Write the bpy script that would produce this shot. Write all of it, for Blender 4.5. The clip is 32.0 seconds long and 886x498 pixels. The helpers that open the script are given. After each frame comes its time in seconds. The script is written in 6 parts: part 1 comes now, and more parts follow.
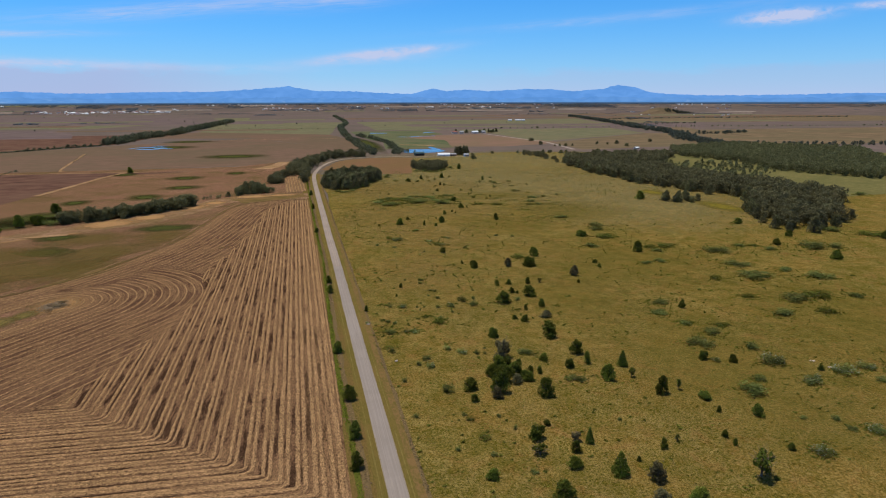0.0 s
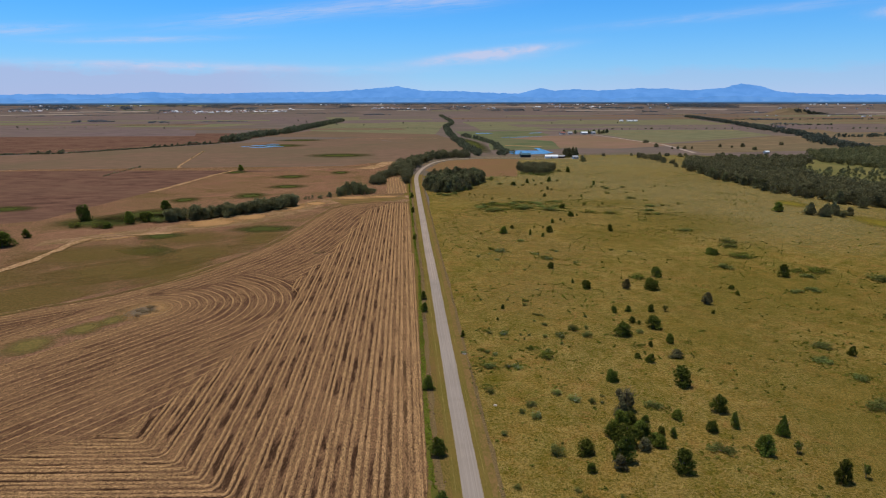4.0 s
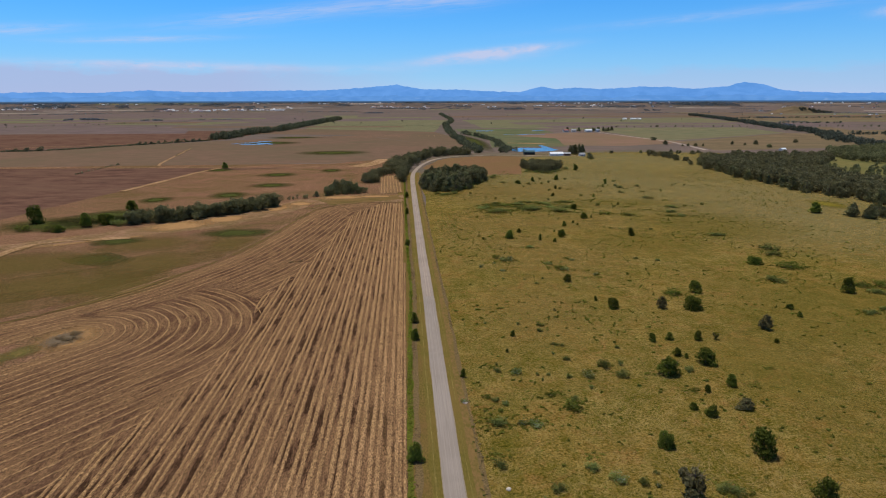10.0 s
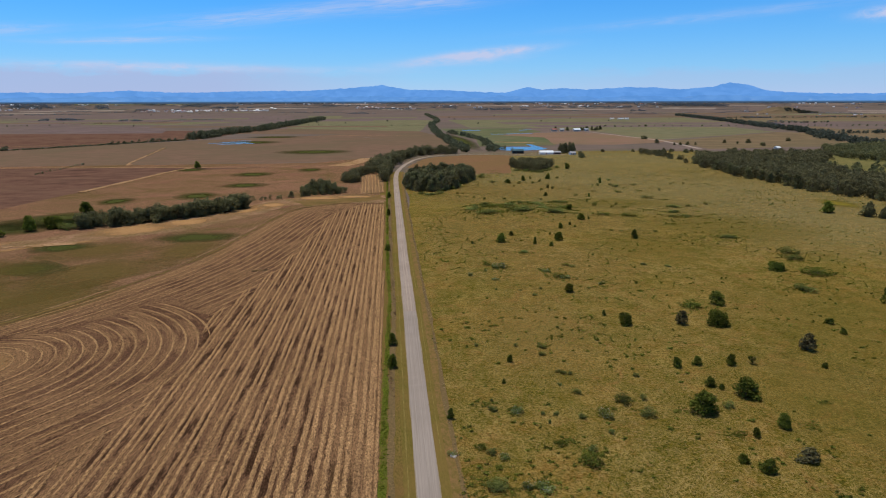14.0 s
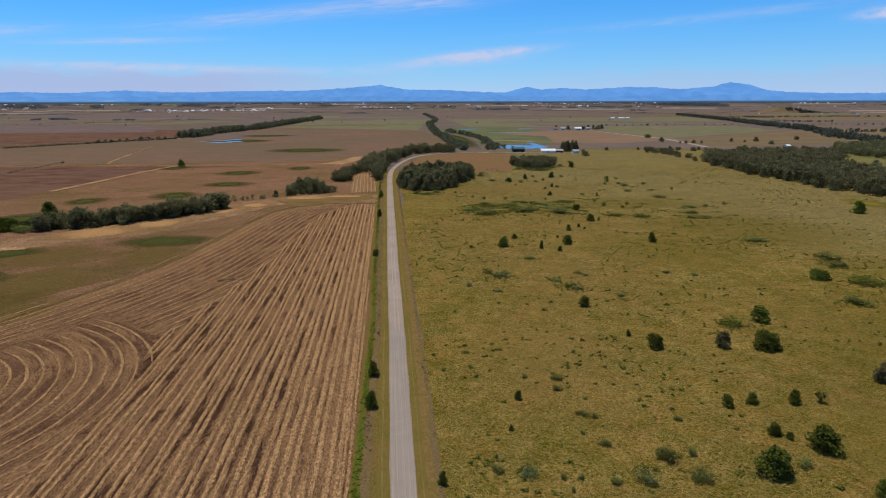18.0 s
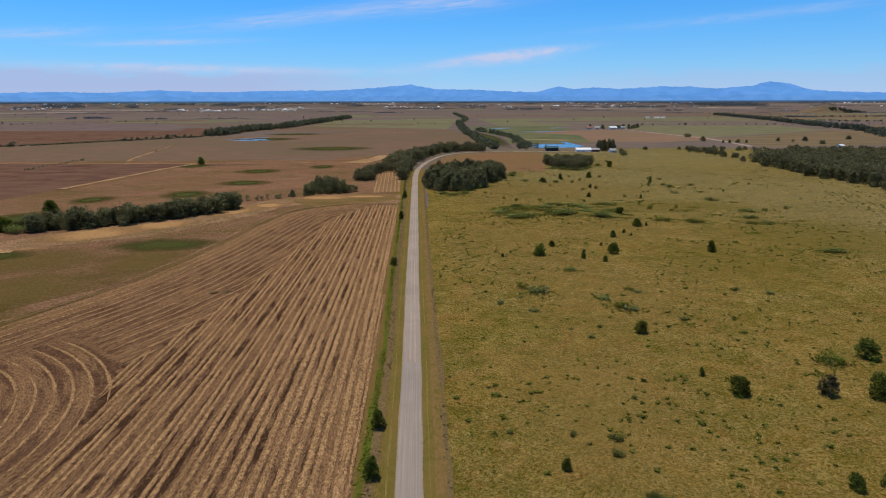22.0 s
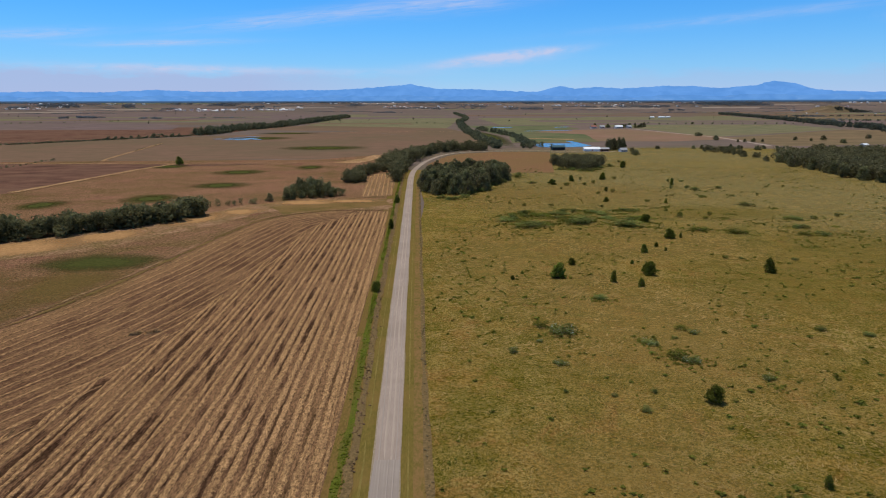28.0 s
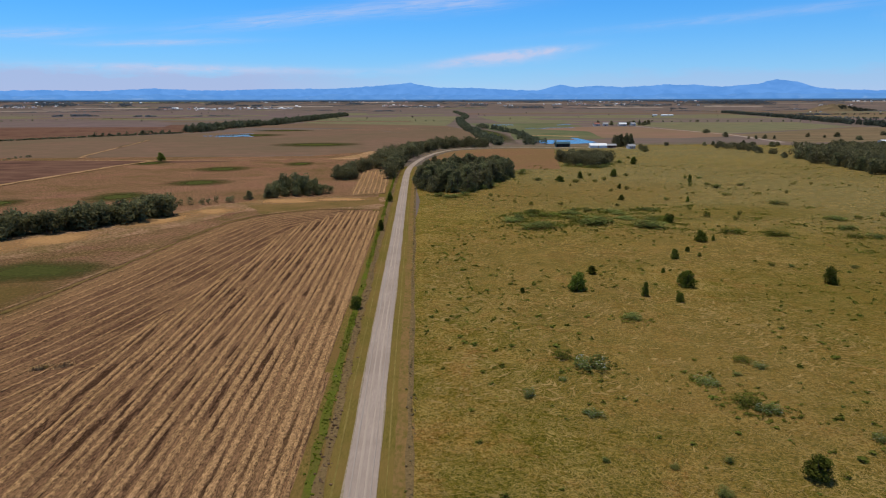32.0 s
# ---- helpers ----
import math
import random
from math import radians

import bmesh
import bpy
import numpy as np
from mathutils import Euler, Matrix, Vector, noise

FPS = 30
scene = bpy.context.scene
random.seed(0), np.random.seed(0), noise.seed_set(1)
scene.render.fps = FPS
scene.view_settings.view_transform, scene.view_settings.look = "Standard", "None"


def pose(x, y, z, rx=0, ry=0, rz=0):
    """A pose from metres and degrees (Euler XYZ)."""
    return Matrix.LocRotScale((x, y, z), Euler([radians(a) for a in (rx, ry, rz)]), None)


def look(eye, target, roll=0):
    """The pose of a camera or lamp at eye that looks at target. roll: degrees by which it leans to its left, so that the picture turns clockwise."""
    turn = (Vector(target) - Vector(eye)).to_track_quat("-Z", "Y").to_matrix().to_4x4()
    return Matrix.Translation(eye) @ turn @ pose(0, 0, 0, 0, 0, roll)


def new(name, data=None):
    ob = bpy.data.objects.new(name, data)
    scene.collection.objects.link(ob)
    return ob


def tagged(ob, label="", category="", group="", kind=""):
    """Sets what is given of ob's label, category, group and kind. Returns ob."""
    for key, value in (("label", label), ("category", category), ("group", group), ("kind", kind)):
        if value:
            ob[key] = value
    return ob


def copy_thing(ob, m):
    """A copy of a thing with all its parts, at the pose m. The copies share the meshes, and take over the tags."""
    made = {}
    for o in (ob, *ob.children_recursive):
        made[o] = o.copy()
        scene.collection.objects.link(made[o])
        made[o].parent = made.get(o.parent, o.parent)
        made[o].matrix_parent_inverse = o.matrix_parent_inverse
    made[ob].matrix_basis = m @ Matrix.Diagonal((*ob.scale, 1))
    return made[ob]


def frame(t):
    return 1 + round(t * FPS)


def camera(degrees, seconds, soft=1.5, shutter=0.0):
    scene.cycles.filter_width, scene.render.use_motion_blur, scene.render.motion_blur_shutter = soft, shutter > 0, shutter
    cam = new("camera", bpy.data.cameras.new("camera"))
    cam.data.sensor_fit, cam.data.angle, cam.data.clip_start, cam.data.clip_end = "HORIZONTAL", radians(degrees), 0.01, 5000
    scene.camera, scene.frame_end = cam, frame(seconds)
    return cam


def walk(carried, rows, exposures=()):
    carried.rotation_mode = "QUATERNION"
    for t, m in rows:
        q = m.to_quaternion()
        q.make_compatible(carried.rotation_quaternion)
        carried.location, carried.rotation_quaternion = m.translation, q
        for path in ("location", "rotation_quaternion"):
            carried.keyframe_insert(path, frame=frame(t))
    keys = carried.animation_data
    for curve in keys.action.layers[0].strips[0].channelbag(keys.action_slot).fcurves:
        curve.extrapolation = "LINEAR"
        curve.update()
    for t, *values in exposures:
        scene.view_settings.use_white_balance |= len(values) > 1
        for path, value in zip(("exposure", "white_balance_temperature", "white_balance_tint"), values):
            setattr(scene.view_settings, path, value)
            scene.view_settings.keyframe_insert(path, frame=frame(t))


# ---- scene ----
LENS = 70.456
cam = camera(LENS, 32.0, soft=1.05)

# seconds, place in metres, tilt and turn in degrees
PATH = [
    (0.0, -17.13, -119.42, 84.00, 76.638, 0.000, -12.744), (0.5, -16.37, -115.56, 84.22, 76.640, 0.000, -6.396),
    (1.0, -15.66, -111.65, 84.40, 76.642, 0.000, -3.277), (1.5, -15.13, -107.60, 84.42, 76.645, 0.000, -3.297),
    (2.0, -14.74, -103.45, 84.32, 76.648, 0.000, -3.297), (2.5, -14.40, -99.26, 84.14, 76.650, 0.000, -3.297),
    (3.0, -14.06, -95.13, 83.90, 76.653, 0.000, -3.271), (3.5, -13.70, -91.08, 83.60, 76.648, 0.000, -3.297),
    (5.5, -12.44, -75.13, 81.73, 76.628, 0.000, -3.298), (6.0, -12.09, -71.05, 81.17, 76.623, 0.000, -3.275),
    (6.5, -11.72, -66.90, 80.55, 76.619, 0.000, -3.298), (7.0, -11.34, -62.71, 79.88, 76.615, 0.000, -3.299),
    (7.5, -10.94, -58.49, 79.17, 76.611, 0.000, -3.299), (8.0, -10.53, -54.23, 78.43, 76.608, 0.000, -3.299),
    (8.5, -10.13, -49.97, 77.70, 76.604, 0.000, -3.299), (9.0, -9.73, -45.70, 76.99, 76.600, 0.000, -3.262),
    (9.5, -9.34, -41.40, 76.30, 76.606, 0.000, -3.299), (10.0, -8.94, -37.09, 75.62, 76.612, 0.000, -3.299),
    (10.5, -8.55, -32.77, 74.93, 76.618, 0.000, -3.298), (11.0, -8.15, -28.50, 74.21, 76.624, 0.000, -3.259),
    (11.5, -7.74, -24.29, 73.48, 76.639, 0.000, -3.298), (12.0, -7.33, -20.13, 72.72, 76.654, 0.000, -3.297),
    (12.5, -6.92, -15.95, 71.95, 76.668, 0.000, -3.297), (13.0, -6.54, -11.70, 71.16, 76.683, 0.000, -3.250),
    (13.5, -6.19, -7.34, 70.32, 76.708, 0.000, -3.595), (14.0, -5.82, -2.99, 69.49, 76.733, 0.000, -4.535),
    (14.5, -5.36, 1.27, 68.73, 76.739, 0.000, -4.649), (16.5, -3.07, 17.78, 65.99, 76.764, 0.000, -4.648),
    (17.0, -2.54, 21.90, 65.26, 76.770, 0.000, -4.599), (17.5, -2.07, 26.04, 64.48, 76.783, 0.000, -4.647),
    (18.0, -1.61, 30.18, 63.66, 76.796, 0.000, -4.647), (18.5, -1.17, 34.31, 62.85, 76.809, 0.000, -4.345),
    (19.0, -0.74, 38.44, 62.08, 76.821, 0.000, -2.732), (19.5, -0.31, 42.56, 61.31, 76.823, 0.000, -2.087),
    (20.0, 0.11, 46.66, 60.53, 76.825, 0.000, -1.941), (20.5, 0.51, 50.77, 59.84, 76.826, 0.000, -1.941),
    (21.0, 0.90, 54.91, 59.33, 76.828, 0.000, -1.990), (21.5, 1.26, 59.10, 59.09, 76.831, 0.000, -1.941),
    (22.0, 1.59, 63.33, 59.05, 76.834, 0.000, -1.941), (22.5, 1.92, 67.56, 59.07, 76.837, 0.000, -1.941),
    (23.0, 2.24, 71.75, 59.01, 76.840, 0.000, -1.958), (23.5, 2.58, 75.92, 58.86, 76.857, 0.000, -1.940),
    (24.0, 2.92, 80.07, 58.69, 76.874, 0.000, -1.939), (24.5, 3.24, 84.19, 58.46, 76.891, 0.000, -1.938),
    (25.0, 3.54, 88.25, 58.14, 76.908, 0.000, -1.952), (25.5, 3.79, 92.21, 57.69, 76.902, 0.000, -1.938),
    (27.5, 4.59, 107.56, 55.11, 76.876, 0.000, -1.939), (28.0, 4.82, 111.52, 54.37, 76.870, 0.000, -1.901),
    (28.5, 5.08, 115.59, 53.60, 76.877, 0.000, -1.939), (29.0, 5.37, 119.70, 52.77, 76.884, 0.000, -1.939),
    (29.5, 5.66, 123.85, 51.94, 76.891, 0.000, -1.938), (30.0, 5.94, 128.03, 51.16, 76.898, 0.000, -1.922),
    (30.5, 6.22, 132.23, 50.45, 76.884, 0.000, -1.939), (31.0, 6.50, 136.47, 49.79, 76.869, 0.000, -1.939),
    (31.5, 6.78, 140.72, 49.14, 76.855, 0.000, -1.789), (32.0, 7.06, 144.97, 48.49, 76.841, 0.000, -1.915),
]
ROLL = pose(0, 0, 0, 0, 0, -0.11)
walk(cam, [(t, pose(x, y, z, rx, ry, rz) @ ROLL) for t, x, y, z, rx, ry, rz in PATH])

# ---- light: a high sun ahead and to the left, a clear sky with thin cirrus ----
SUN_TO = Vector((-0.20, 0.20, 0.96)).normalized()
sun_data = bpy.data.lights.new("sun", "SUN")
sun_data.energy, sun_data.angle, sun_data.color = 3.75, radians(0.53), (1.0, 0.94, 0.83)
sun = new("sun", sun_data)
sun.matrix_world = look(SUN_TO * 200, (0, 0, 0))
scene.view_settings.exposure = 0.0


def make_world():
    world = bpy.data.worlds.new("sky")
    world.use_nodes = True
    scene.world = world
    nt = world.node_tree
    nt.nodes.clear()
    ln = nt.links.new

    def math_node(op, a, b=None):
        n = nt.nodes.new("ShaderNodeMath")
        n.operation = op
        for k, v in enumerate((a, b)):
            if v is None:
                continue
            if isinstance(v, (int, float)):
                n.inputs[k].default_value = v
            else:
                ln(v, n.inputs[k])
        return n.outputs[0]

    sky = nt.nodes.new("ShaderNodeTexSky")
    sky.sky_type = "NISHITA"
    sky.sun_disc = False
    sky.sun_elevation = math.asin(SUN_TO.z)
    sky.sun_rotation = math.atan2(SUN_TO.x, SUN_TO.y)
    sky.altitude, sky.air_density, sky.dust_density, sky.ozone_density = 60, 1.0, 0.05, 2.2
    coord = nt.nodes.new("ShaderNodeTexCoord")
    sep = nt.nodes.new("ShaderNodeSeparateXYZ")
    ln(coord.outputs["Generated"], sep.inputs[0])
    az = math_node("MULTIPLY", math_node("ARCTAN2", sep.outputs[0], sep.outputs[1]), 57.29578)
    el = math_node("MULTIPLY", math_node("ARCSINE", sep.outputs[2]), 57.29578)
    total = None
    # centre azimuth and elevation, half length, half height, slope, strength, grain along and across
    for n, (a0, e0, sa, se, slope, power, ga, ge) in enumerate([
            (8.0, 4.0, 4.4, 0.36, 0.10, 1.5, 0.30, 1.0), (5.0, 3.35, 5.5, 0.35, 0.05, 0.6, 0.25, 1.2),
            (-20.0, 2.75, 9.0, 0.32, 0.0, 1.0, 0.22, 0.9), (-6.0, 2.6, 8.0, 0.3, 0.0, 0.30, 0.2, 1.0),
            (-10.5, 6.9, 8.5, 0.55, 0.12, 0.50, 0.22, 2.6), (3.0, 8.4, 7.5, 0.8, 0.08, 0.55, 0.2, 2.4),
            (-21.0, 4.7, 5.5, 0.22, 0.05, 0.55, 0.3, 2.2), (-30.0, 5.0, 4.0, 0.35, 0.10, 0.5, 0.3, 2.0),
            (40.0, 6.2, 2.5, 0.42, 0.03, 2.0, 0.6, 1.2), (45.8, 6.6, 1.6, 0.25, 0.0, 0.9, 0.6, 2.0),
            (28.0, 6.6, 12.0, 0.35, 0.06, 0.28, 0.2, 1.5)]):
        da = math_node("SUBTRACT", az, a0)
        de = math_node("SUBTRACT", math_node("SUBTRACT", el, e0), math_node("MULTIPLY", da, slope))
        r = math_node("ADD", math_node("POWER", math_node("ABSOLUTE", math_node("DIVIDE", da, sa)), 2.0),
                      math_node("POWER", math_node("ABSOLUTE", math_node("DIVIDE", de, se)), 2.0))
        fall = math_node("EXPONENT", math_node("MULTIPLY", r, -1.0))
        comb = nt.nodes.new("ShaderNodeCombineXYZ")
        ln(math_node("MULTIPLY", da, ga), comb.inputs[0])
        ln(math_node("MULTIPLY", de, ge), comb.inputs[1])
        comb.inputs[2].default_value = n * 7.3
        grain = nt.nodes.new("ShaderNodeTexNoise")
        grain.inputs["Scale"].default_value, grain.inputs["Detail"].default_value = 1.6, 6.0
        grain.inputs["Roughness"].default_value, grain.inputs["Distortion"].default_value = 0.62, 0.6
        ln(comb.outputs[0], grain.inputs["Vector"])
        g = math_node("MAXIMUM", math_node("SUBTRACT", math_node("MULTIPLY", grain.outputs[0], 2.8), 0.70), 0.0)
        m = math_node("MULTIPLY", math_node("MULTIPLY", fall, g), power)
        total = m if total is None else math_node("ADD", total, m)
    # thin milky veil low over the hills
    veil = math_node("MULTIPLY", math_node("EXPONENT", math_node("MULTIPLY", math_node("ABSOLUTE", el), -0.27)), 0.97)
    total = math_node("MINIMUM", total, 0.9)
    # a low lavender bank of cloud with a billowing top, thinning out to the east
    edge = nt.nodes.new("ShaderNodeCombineXYZ")
    ln(math_node("MULTIPLY", az, 0.16), edge.inputs[0])
    ln(math_node("MULTIPLY", el, 0.45), edge.inputs[1])
    billow = nt.nodes.new("ShaderNodeTexNoise")
    billow.inputs["Scale"].default_value, billow.inputs["Detail"].default_value, billow.inputs["Roughness"].default_value = 1.4, 7.0, 0.6
    ln(edge.outputs[0], billow.inputs["Vector"])
    top = math_node("ADD", math_node("MULTIPLY", math_node("SUBTRACT", billow.outputs[0], 0.5), 2.4), 2.75)
    rise = math_node("MINIMUM", math_node("MAXIMUM", math_node("MULTIPLY", math_node("SUBTRACT", top, el), 1.5), 0.0), 1.0)
    west = math_node("MINIMUM", math_node("MAXIMUM", math_node("MULTIPLY", math_node("SUBTRACT", 2.0, az), 0.06), 0.0), 1.0)
    east = math_node("MULTIPLY", math_node("MINIMUM", math_node("MAXIMUM", math_node("MULTIPLY", math_node("SUBTRACT", az, 8.0), 0.07), 0.0), 1.0), 0.40)
    bank = math_node("MULTIPLY", math_node("MULTIPLY", rise, math_node("ADD", west, east)), 0.82)
    bright = nt.nodes.new("ShaderNodeVectorMath")
    bright.operation = "MULTIPLY"
    ln(sky.outputs[0], bright.inputs[0])
    high = math_node("MINIMUM", math_node("MAXIMUM", math_node("DIVIDE", math_node("SUBTRACT", el, 11.0), 16.0), 0.0), 1.0)
    tint = nt.nodes.new("ShaderNodeMix")
    tint.data_type = "RGBA"
    ln(high, tint.inputs["Factor"])
    tint.inputs["A"].default_value, tint.inputs["B"].default_value = (*SKY_TINT, 1), (*SKY_HIGH, 1)
    ln(tint.outputs["Result"], bright.inputs[1])
    haze = nt.nodes.new("ShaderNodeMix")
    haze.data_type = "RGBA"
    ln(veil, haze.inputs["Factor"])
    ln(bright.outputs[0], haze.inputs["A"])
    haze.inputs["B"].default_value = HAZE
    mix = nt.nodes.new("ShaderNodeMix")
    mix.data_type = "RGBA"
    ln(total, mix.inputs["Factor"])
    low_bank = nt.nodes.new("ShaderNodeMix")
    low_bank.data_type = "RGBA"
    ln(bank, low_bank.inputs["Factor"])
    ln(haze.outputs["Result"], low_bank.inputs["A"])
    low_bank.inputs["B"].default_value = BANK
    ln(low_bank.outputs["Result"], mix.inputs["A"])
    mix.inputs["B"].default_value = CLOUD
    bg = nt.nodes.new("ShaderNodeBackground")
    ln(mix.outputs["Result"], bg.inputs["Color"])
    bg.inputs["Strength"].default_value = 0.10
    out = nt.nodes.new("ShaderNodeOutputWorld")
    ln(bg.outputs[0], out.inputs["Surface"])


SKY_TINT = (0.125, 0.76, 1.42)
SKY_HIGH = (0.80, 0.92, 1.06)
HAZE = (4.95, 6.25, 9.0, 1)
CLOUD = (5.4, 6.0, 8.3, 1)
BANK = (4.05, 4.85, 7.5, 1)
make_world()

# ---- materials ----
def surface(name, a, b, c=None, grain=1.0, patch=0.05, rough=0.95, bump=0.3, stretch=(1, 1, 1), per_object=0.0,
            local=False, specular=0.0, contrast=1.0, depth=0.1):
    """Two colours mixed by fine grain, a third by broad patches, with relief from the grain."""
    m = bpy.data.materials.new(name)
    m.use_nodes = True
    nt = m.node_tree
    ln = nt.links.new
    bsdf = nt.nodes["Principled BSDF"]
    bsdf.inputs["Roughness"].default_value = rough
    bsdf.inputs["Specular IOR Level"].default_value = specular
    if local:
        where = nt.nodes.new("ShaderNodeTexCoord").outputs["Object"]
    else:
        where = nt.nodes.new("ShaderNodeNewGeometry").outputs["Position"]
    mapping = nt.nodes.new("ShaderNodeMapping")
    mapping.inputs["Scale"].default_value = stretch
    ln(where, mapping.inputs["Vector"])
    fine = nt.nodes.new("ShaderNodeTexNoise")
    fine.inputs["Scale"].default_value, fine.inputs["Detail"].default_value, fine.inputs["Roughness"].default_value = grain, 8, 0.68
    ln(mapping.outputs[0], fine.inputs["Vector"])
    ramp = nt.nodes.new("ShaderNodeMapRange")
    ramp.inputs["From Min"].default_value, ramp.inputs["From Max"].default_value = 0.5 - 0.18 / contrast, 0.5 + 0.18 / contrast
    ln(fine.outputs[0], ramp.inputs["Value"])
    mix = nt.nodes.new("ShaderNodeMix")
    mix.data_type = "RGBA"
    mix.inputs["A"].default_value, mix.inputs["B"].default_value = (*a, 1), (*b, 1)
    ln(ramp.outputs[0], mix.inputs["Factor"])
    colour = mix.outputs["Result"]
    if c is not None:
        broad = nt.nodes.new("ShaderNodeTexNoise")
        broad.inputs["Scale"].default_value, broad.inputs["Detail"].default_value, broad.inputs["Roughness"].default_value = patch, 6, 0.6
        broad.inputs["Distortion"].default_value = 0.8
        ln(where, broad.inputs["Vector"])
        spread = nt.nodes.new("ShaderNodeMapRange")
        spread.inputs["From Min"].default_value, spread.inputs["From Max"].default_value = 0.40, 0.64
        ln(broad.outputs[0], spread.inputs["Value"])
        more = nt.nodes.new("ShaderNodeMix")
        more.data_type = "RGBA"
        ln(spread.outputs[0], more.inputs["Factor"])
        ln(colour, more.inputs["A"])
        more.inputs["B"].default_value = (*c, 1)
        last = nt.nodes.new("ShaderNodeMix")
        last.data_type = "RGBA"
        last.inputs["Factor"].default_value = 0.72
        ln(colour, last.inputs["A"])
        ln(more.outputs["Result"], last.inputs["B"])
        colour = last.outputs["Result"]
    if per_object:
        info = nt.nodes.new("ShaderNodeObjectInfo")
        hsv = nt.nodes.new("ShaderNodeHueSaturation")
        vary = nt.nodes.new("ShaderNodeMapRange")
        vary.inputs["To Min"].default_value, vary.inputs["To Max"].default_value = 1 - per_object, 1 + per_object
        ln(info.outputs["Random"], vary.inputs["Value"])
        ln(vary.outputs[0], hsv.inputs["Value"])
        ln(colour, hsv.inputs["Color"])
        colour = hsv.outputs[0]
    ln(colour, bsdf.inputs["Base Color"])
    if bump:
        relief = nt.nodes.new("ShaderNodeBump")
        relief.inputs["Strength"].default_value, relief.inputs["Distance"].default_value = bump, depth
        ln(fine.outputs[0], relief.inputs["Height"])
        ln(relief.outputs[0], bsdf.inputs["Normal"])
    return m


def row_material(name, a, b, c, other, reach):
    """Straw or soil whose streaks follow the rows of the field, by the row coordinate stored on the mesh."""
    m = surface(name, a, b, c, grain=2.6, patch=0.045, bump=1.0, depth=0.25, contrast=1.5)
    nt = m.node_tree
    ln = nt.links.new
    geo = nt.nodes.new("ShaderNodeNewGeometry")
    sep = nt.nodes.new("ShaderNodeSeparateXYZ")
    ln(geo.outputs["Position"], sep.inputs[0])
    row = nt.nodes.new("ShaderNodeAttribute")
    row.attribute_name = "row"
    comb = nt.nodes.new("ShaderNodeCombineXYZ")
    for k, (src, s) in enumerate(((sep.outputs[0], 1.15), (sep.outputs[1], 1.15), (row.outputs["Fac"], 3.2))):
        n = nt.nodes.new("ShaderNodeMath")
        n.operation = "MULTIPLY"
        n.inputs[1].default_value = s
        ln(src, n.inputs[0])
        ln(n.outputs[0], comb.inputs[k])
    tex = nt.nodes.new("ShaderNodeTexNoise")
    tex.inputs["Scale"].default_value, tex.inputs["Detail"].default_value, tex.inputs["Roughness"].default_value = 1.0, 9, 0.78
    ln(comb.outputs[0], tex.inputs["Vector"])
    spread = nt.nodes.new("ShaderNodeMapRange")
    spread.inputs["From Min"].default_value, spread.inputs["From Max"].default_value = 0.38, 0.62
    spread.inputs["To Min"].default_value, spread.inputs["To Max"].default_value = 0.38, 1.55
    ln(tex.outputs[0], spread.inputs["Value"])
    bsdf = nt.nodes["Principled BSDF"]
    before = bsdf.inputs["Base Color"].links[0].from_socket
    # long stretches along the rows where litter covers the soil, or the straw thins out
    stretch = nt.nodes.new("ShaderNodeVectorMath")
    stretch.operation = "MULTIPLY"
    ln(comb.outputs[0], stretch.inputs[0])
    stretch.inputs[1].default_value = (0.055, 0.055, 0.13)
    runs = nt.nodes.new("ShaderNodeTexNoise")
    runs.inputs["Scale"].default_value, runs.inputs["Detail"].default_value, runs.inputs["Roughness"].default_value = 1.0, 6, 0.66
    runs.inputs["Distortion"].default_value = 0.4
    ln(stretch.outputs[0], runs.inputs["Vector"])
    cover = nt.nodes.new("ShaderNodeMapRange")
    cover.inputs["From Min"].default_value, cover.inputs["From Max"].default_value = reach
    cover.inputs["To Max"].default_value = 0.80
    ln(runs.outputs[0], cover.inputs["Value"])
    edge = nt.nodes.new("ShaderNodeMapRange")
    edge.inputs["From Min"].default_value, edge.inputs["From Max"].default_value = 6.0, 12.0
    edge.inputs["To Min"].default_value, edge.inputs["To Max"].default_value = 0.85, 0.0
    ln(row.outputs["Fac"], edge.inputs["Value"])
    most = nt.nodes.new("ShaderNodeMath")
    most.operation = "MAXIMUM"
    ln(cover.outputs[0], most.inputs[0])
    if name == "stubble_soil":
        ln(edge.outputs[0], most.inputs[1])
        # long dark dashes of bare wet soil
        dash = nt.nodes.new("ShaderNodeMapRange")
        dash.inputs["From Min"].default_value, dash.inputs["From Max"].default_value = 0.42, 0.48
        dash.inputs["To Min"].default_value, dash.inputs["To Max"].default_value = 0.46, 1.0
        ln(runs.outputs[0], dash.inputs["Value"])
        # the far rows keep their litter
        calm = nt.nodes.new("ShaderNodeAttribute")
        calm.attribute_name = "rim"
        kept = nt.nodes.new("ShaderNodeMath")
        kept.operation = "MAXIMUM"
        ln(dash.outputs[0], kept.inputs[0])
        ln(calm.outputs["Fac"], kept.inputs[1])
        dark = nt.nodes.new("ShaderNodeMath")
        dark.operation = "MULTIPLY"
        ln(spread.outputs[0], dark.inputs[0])
        ln(kept.outputs[0], dark.inputs[1])
        spread = dark
    else:
        # ragged rims: the swath gives way to soil in tufts
        rim = nt.nodes.new("ShaderNodeAttribute")
        rim.attribute_name = "rim"
        tuft = nt.nodes.new("ShaderNodeTexNoise")
        tuft.inputs["Scale"].default_value, tuft.inputs["Detail"].default_value, tuft.inputs["Roughness"].default_value = 1.7, 5, 0.75
        ln(geo.outputs["Position"], tuft.inputs["Vector"])
        both = nt.nodes.new("ShaderNodeMath")
        both.operation = "MULTIPLY_ADD"
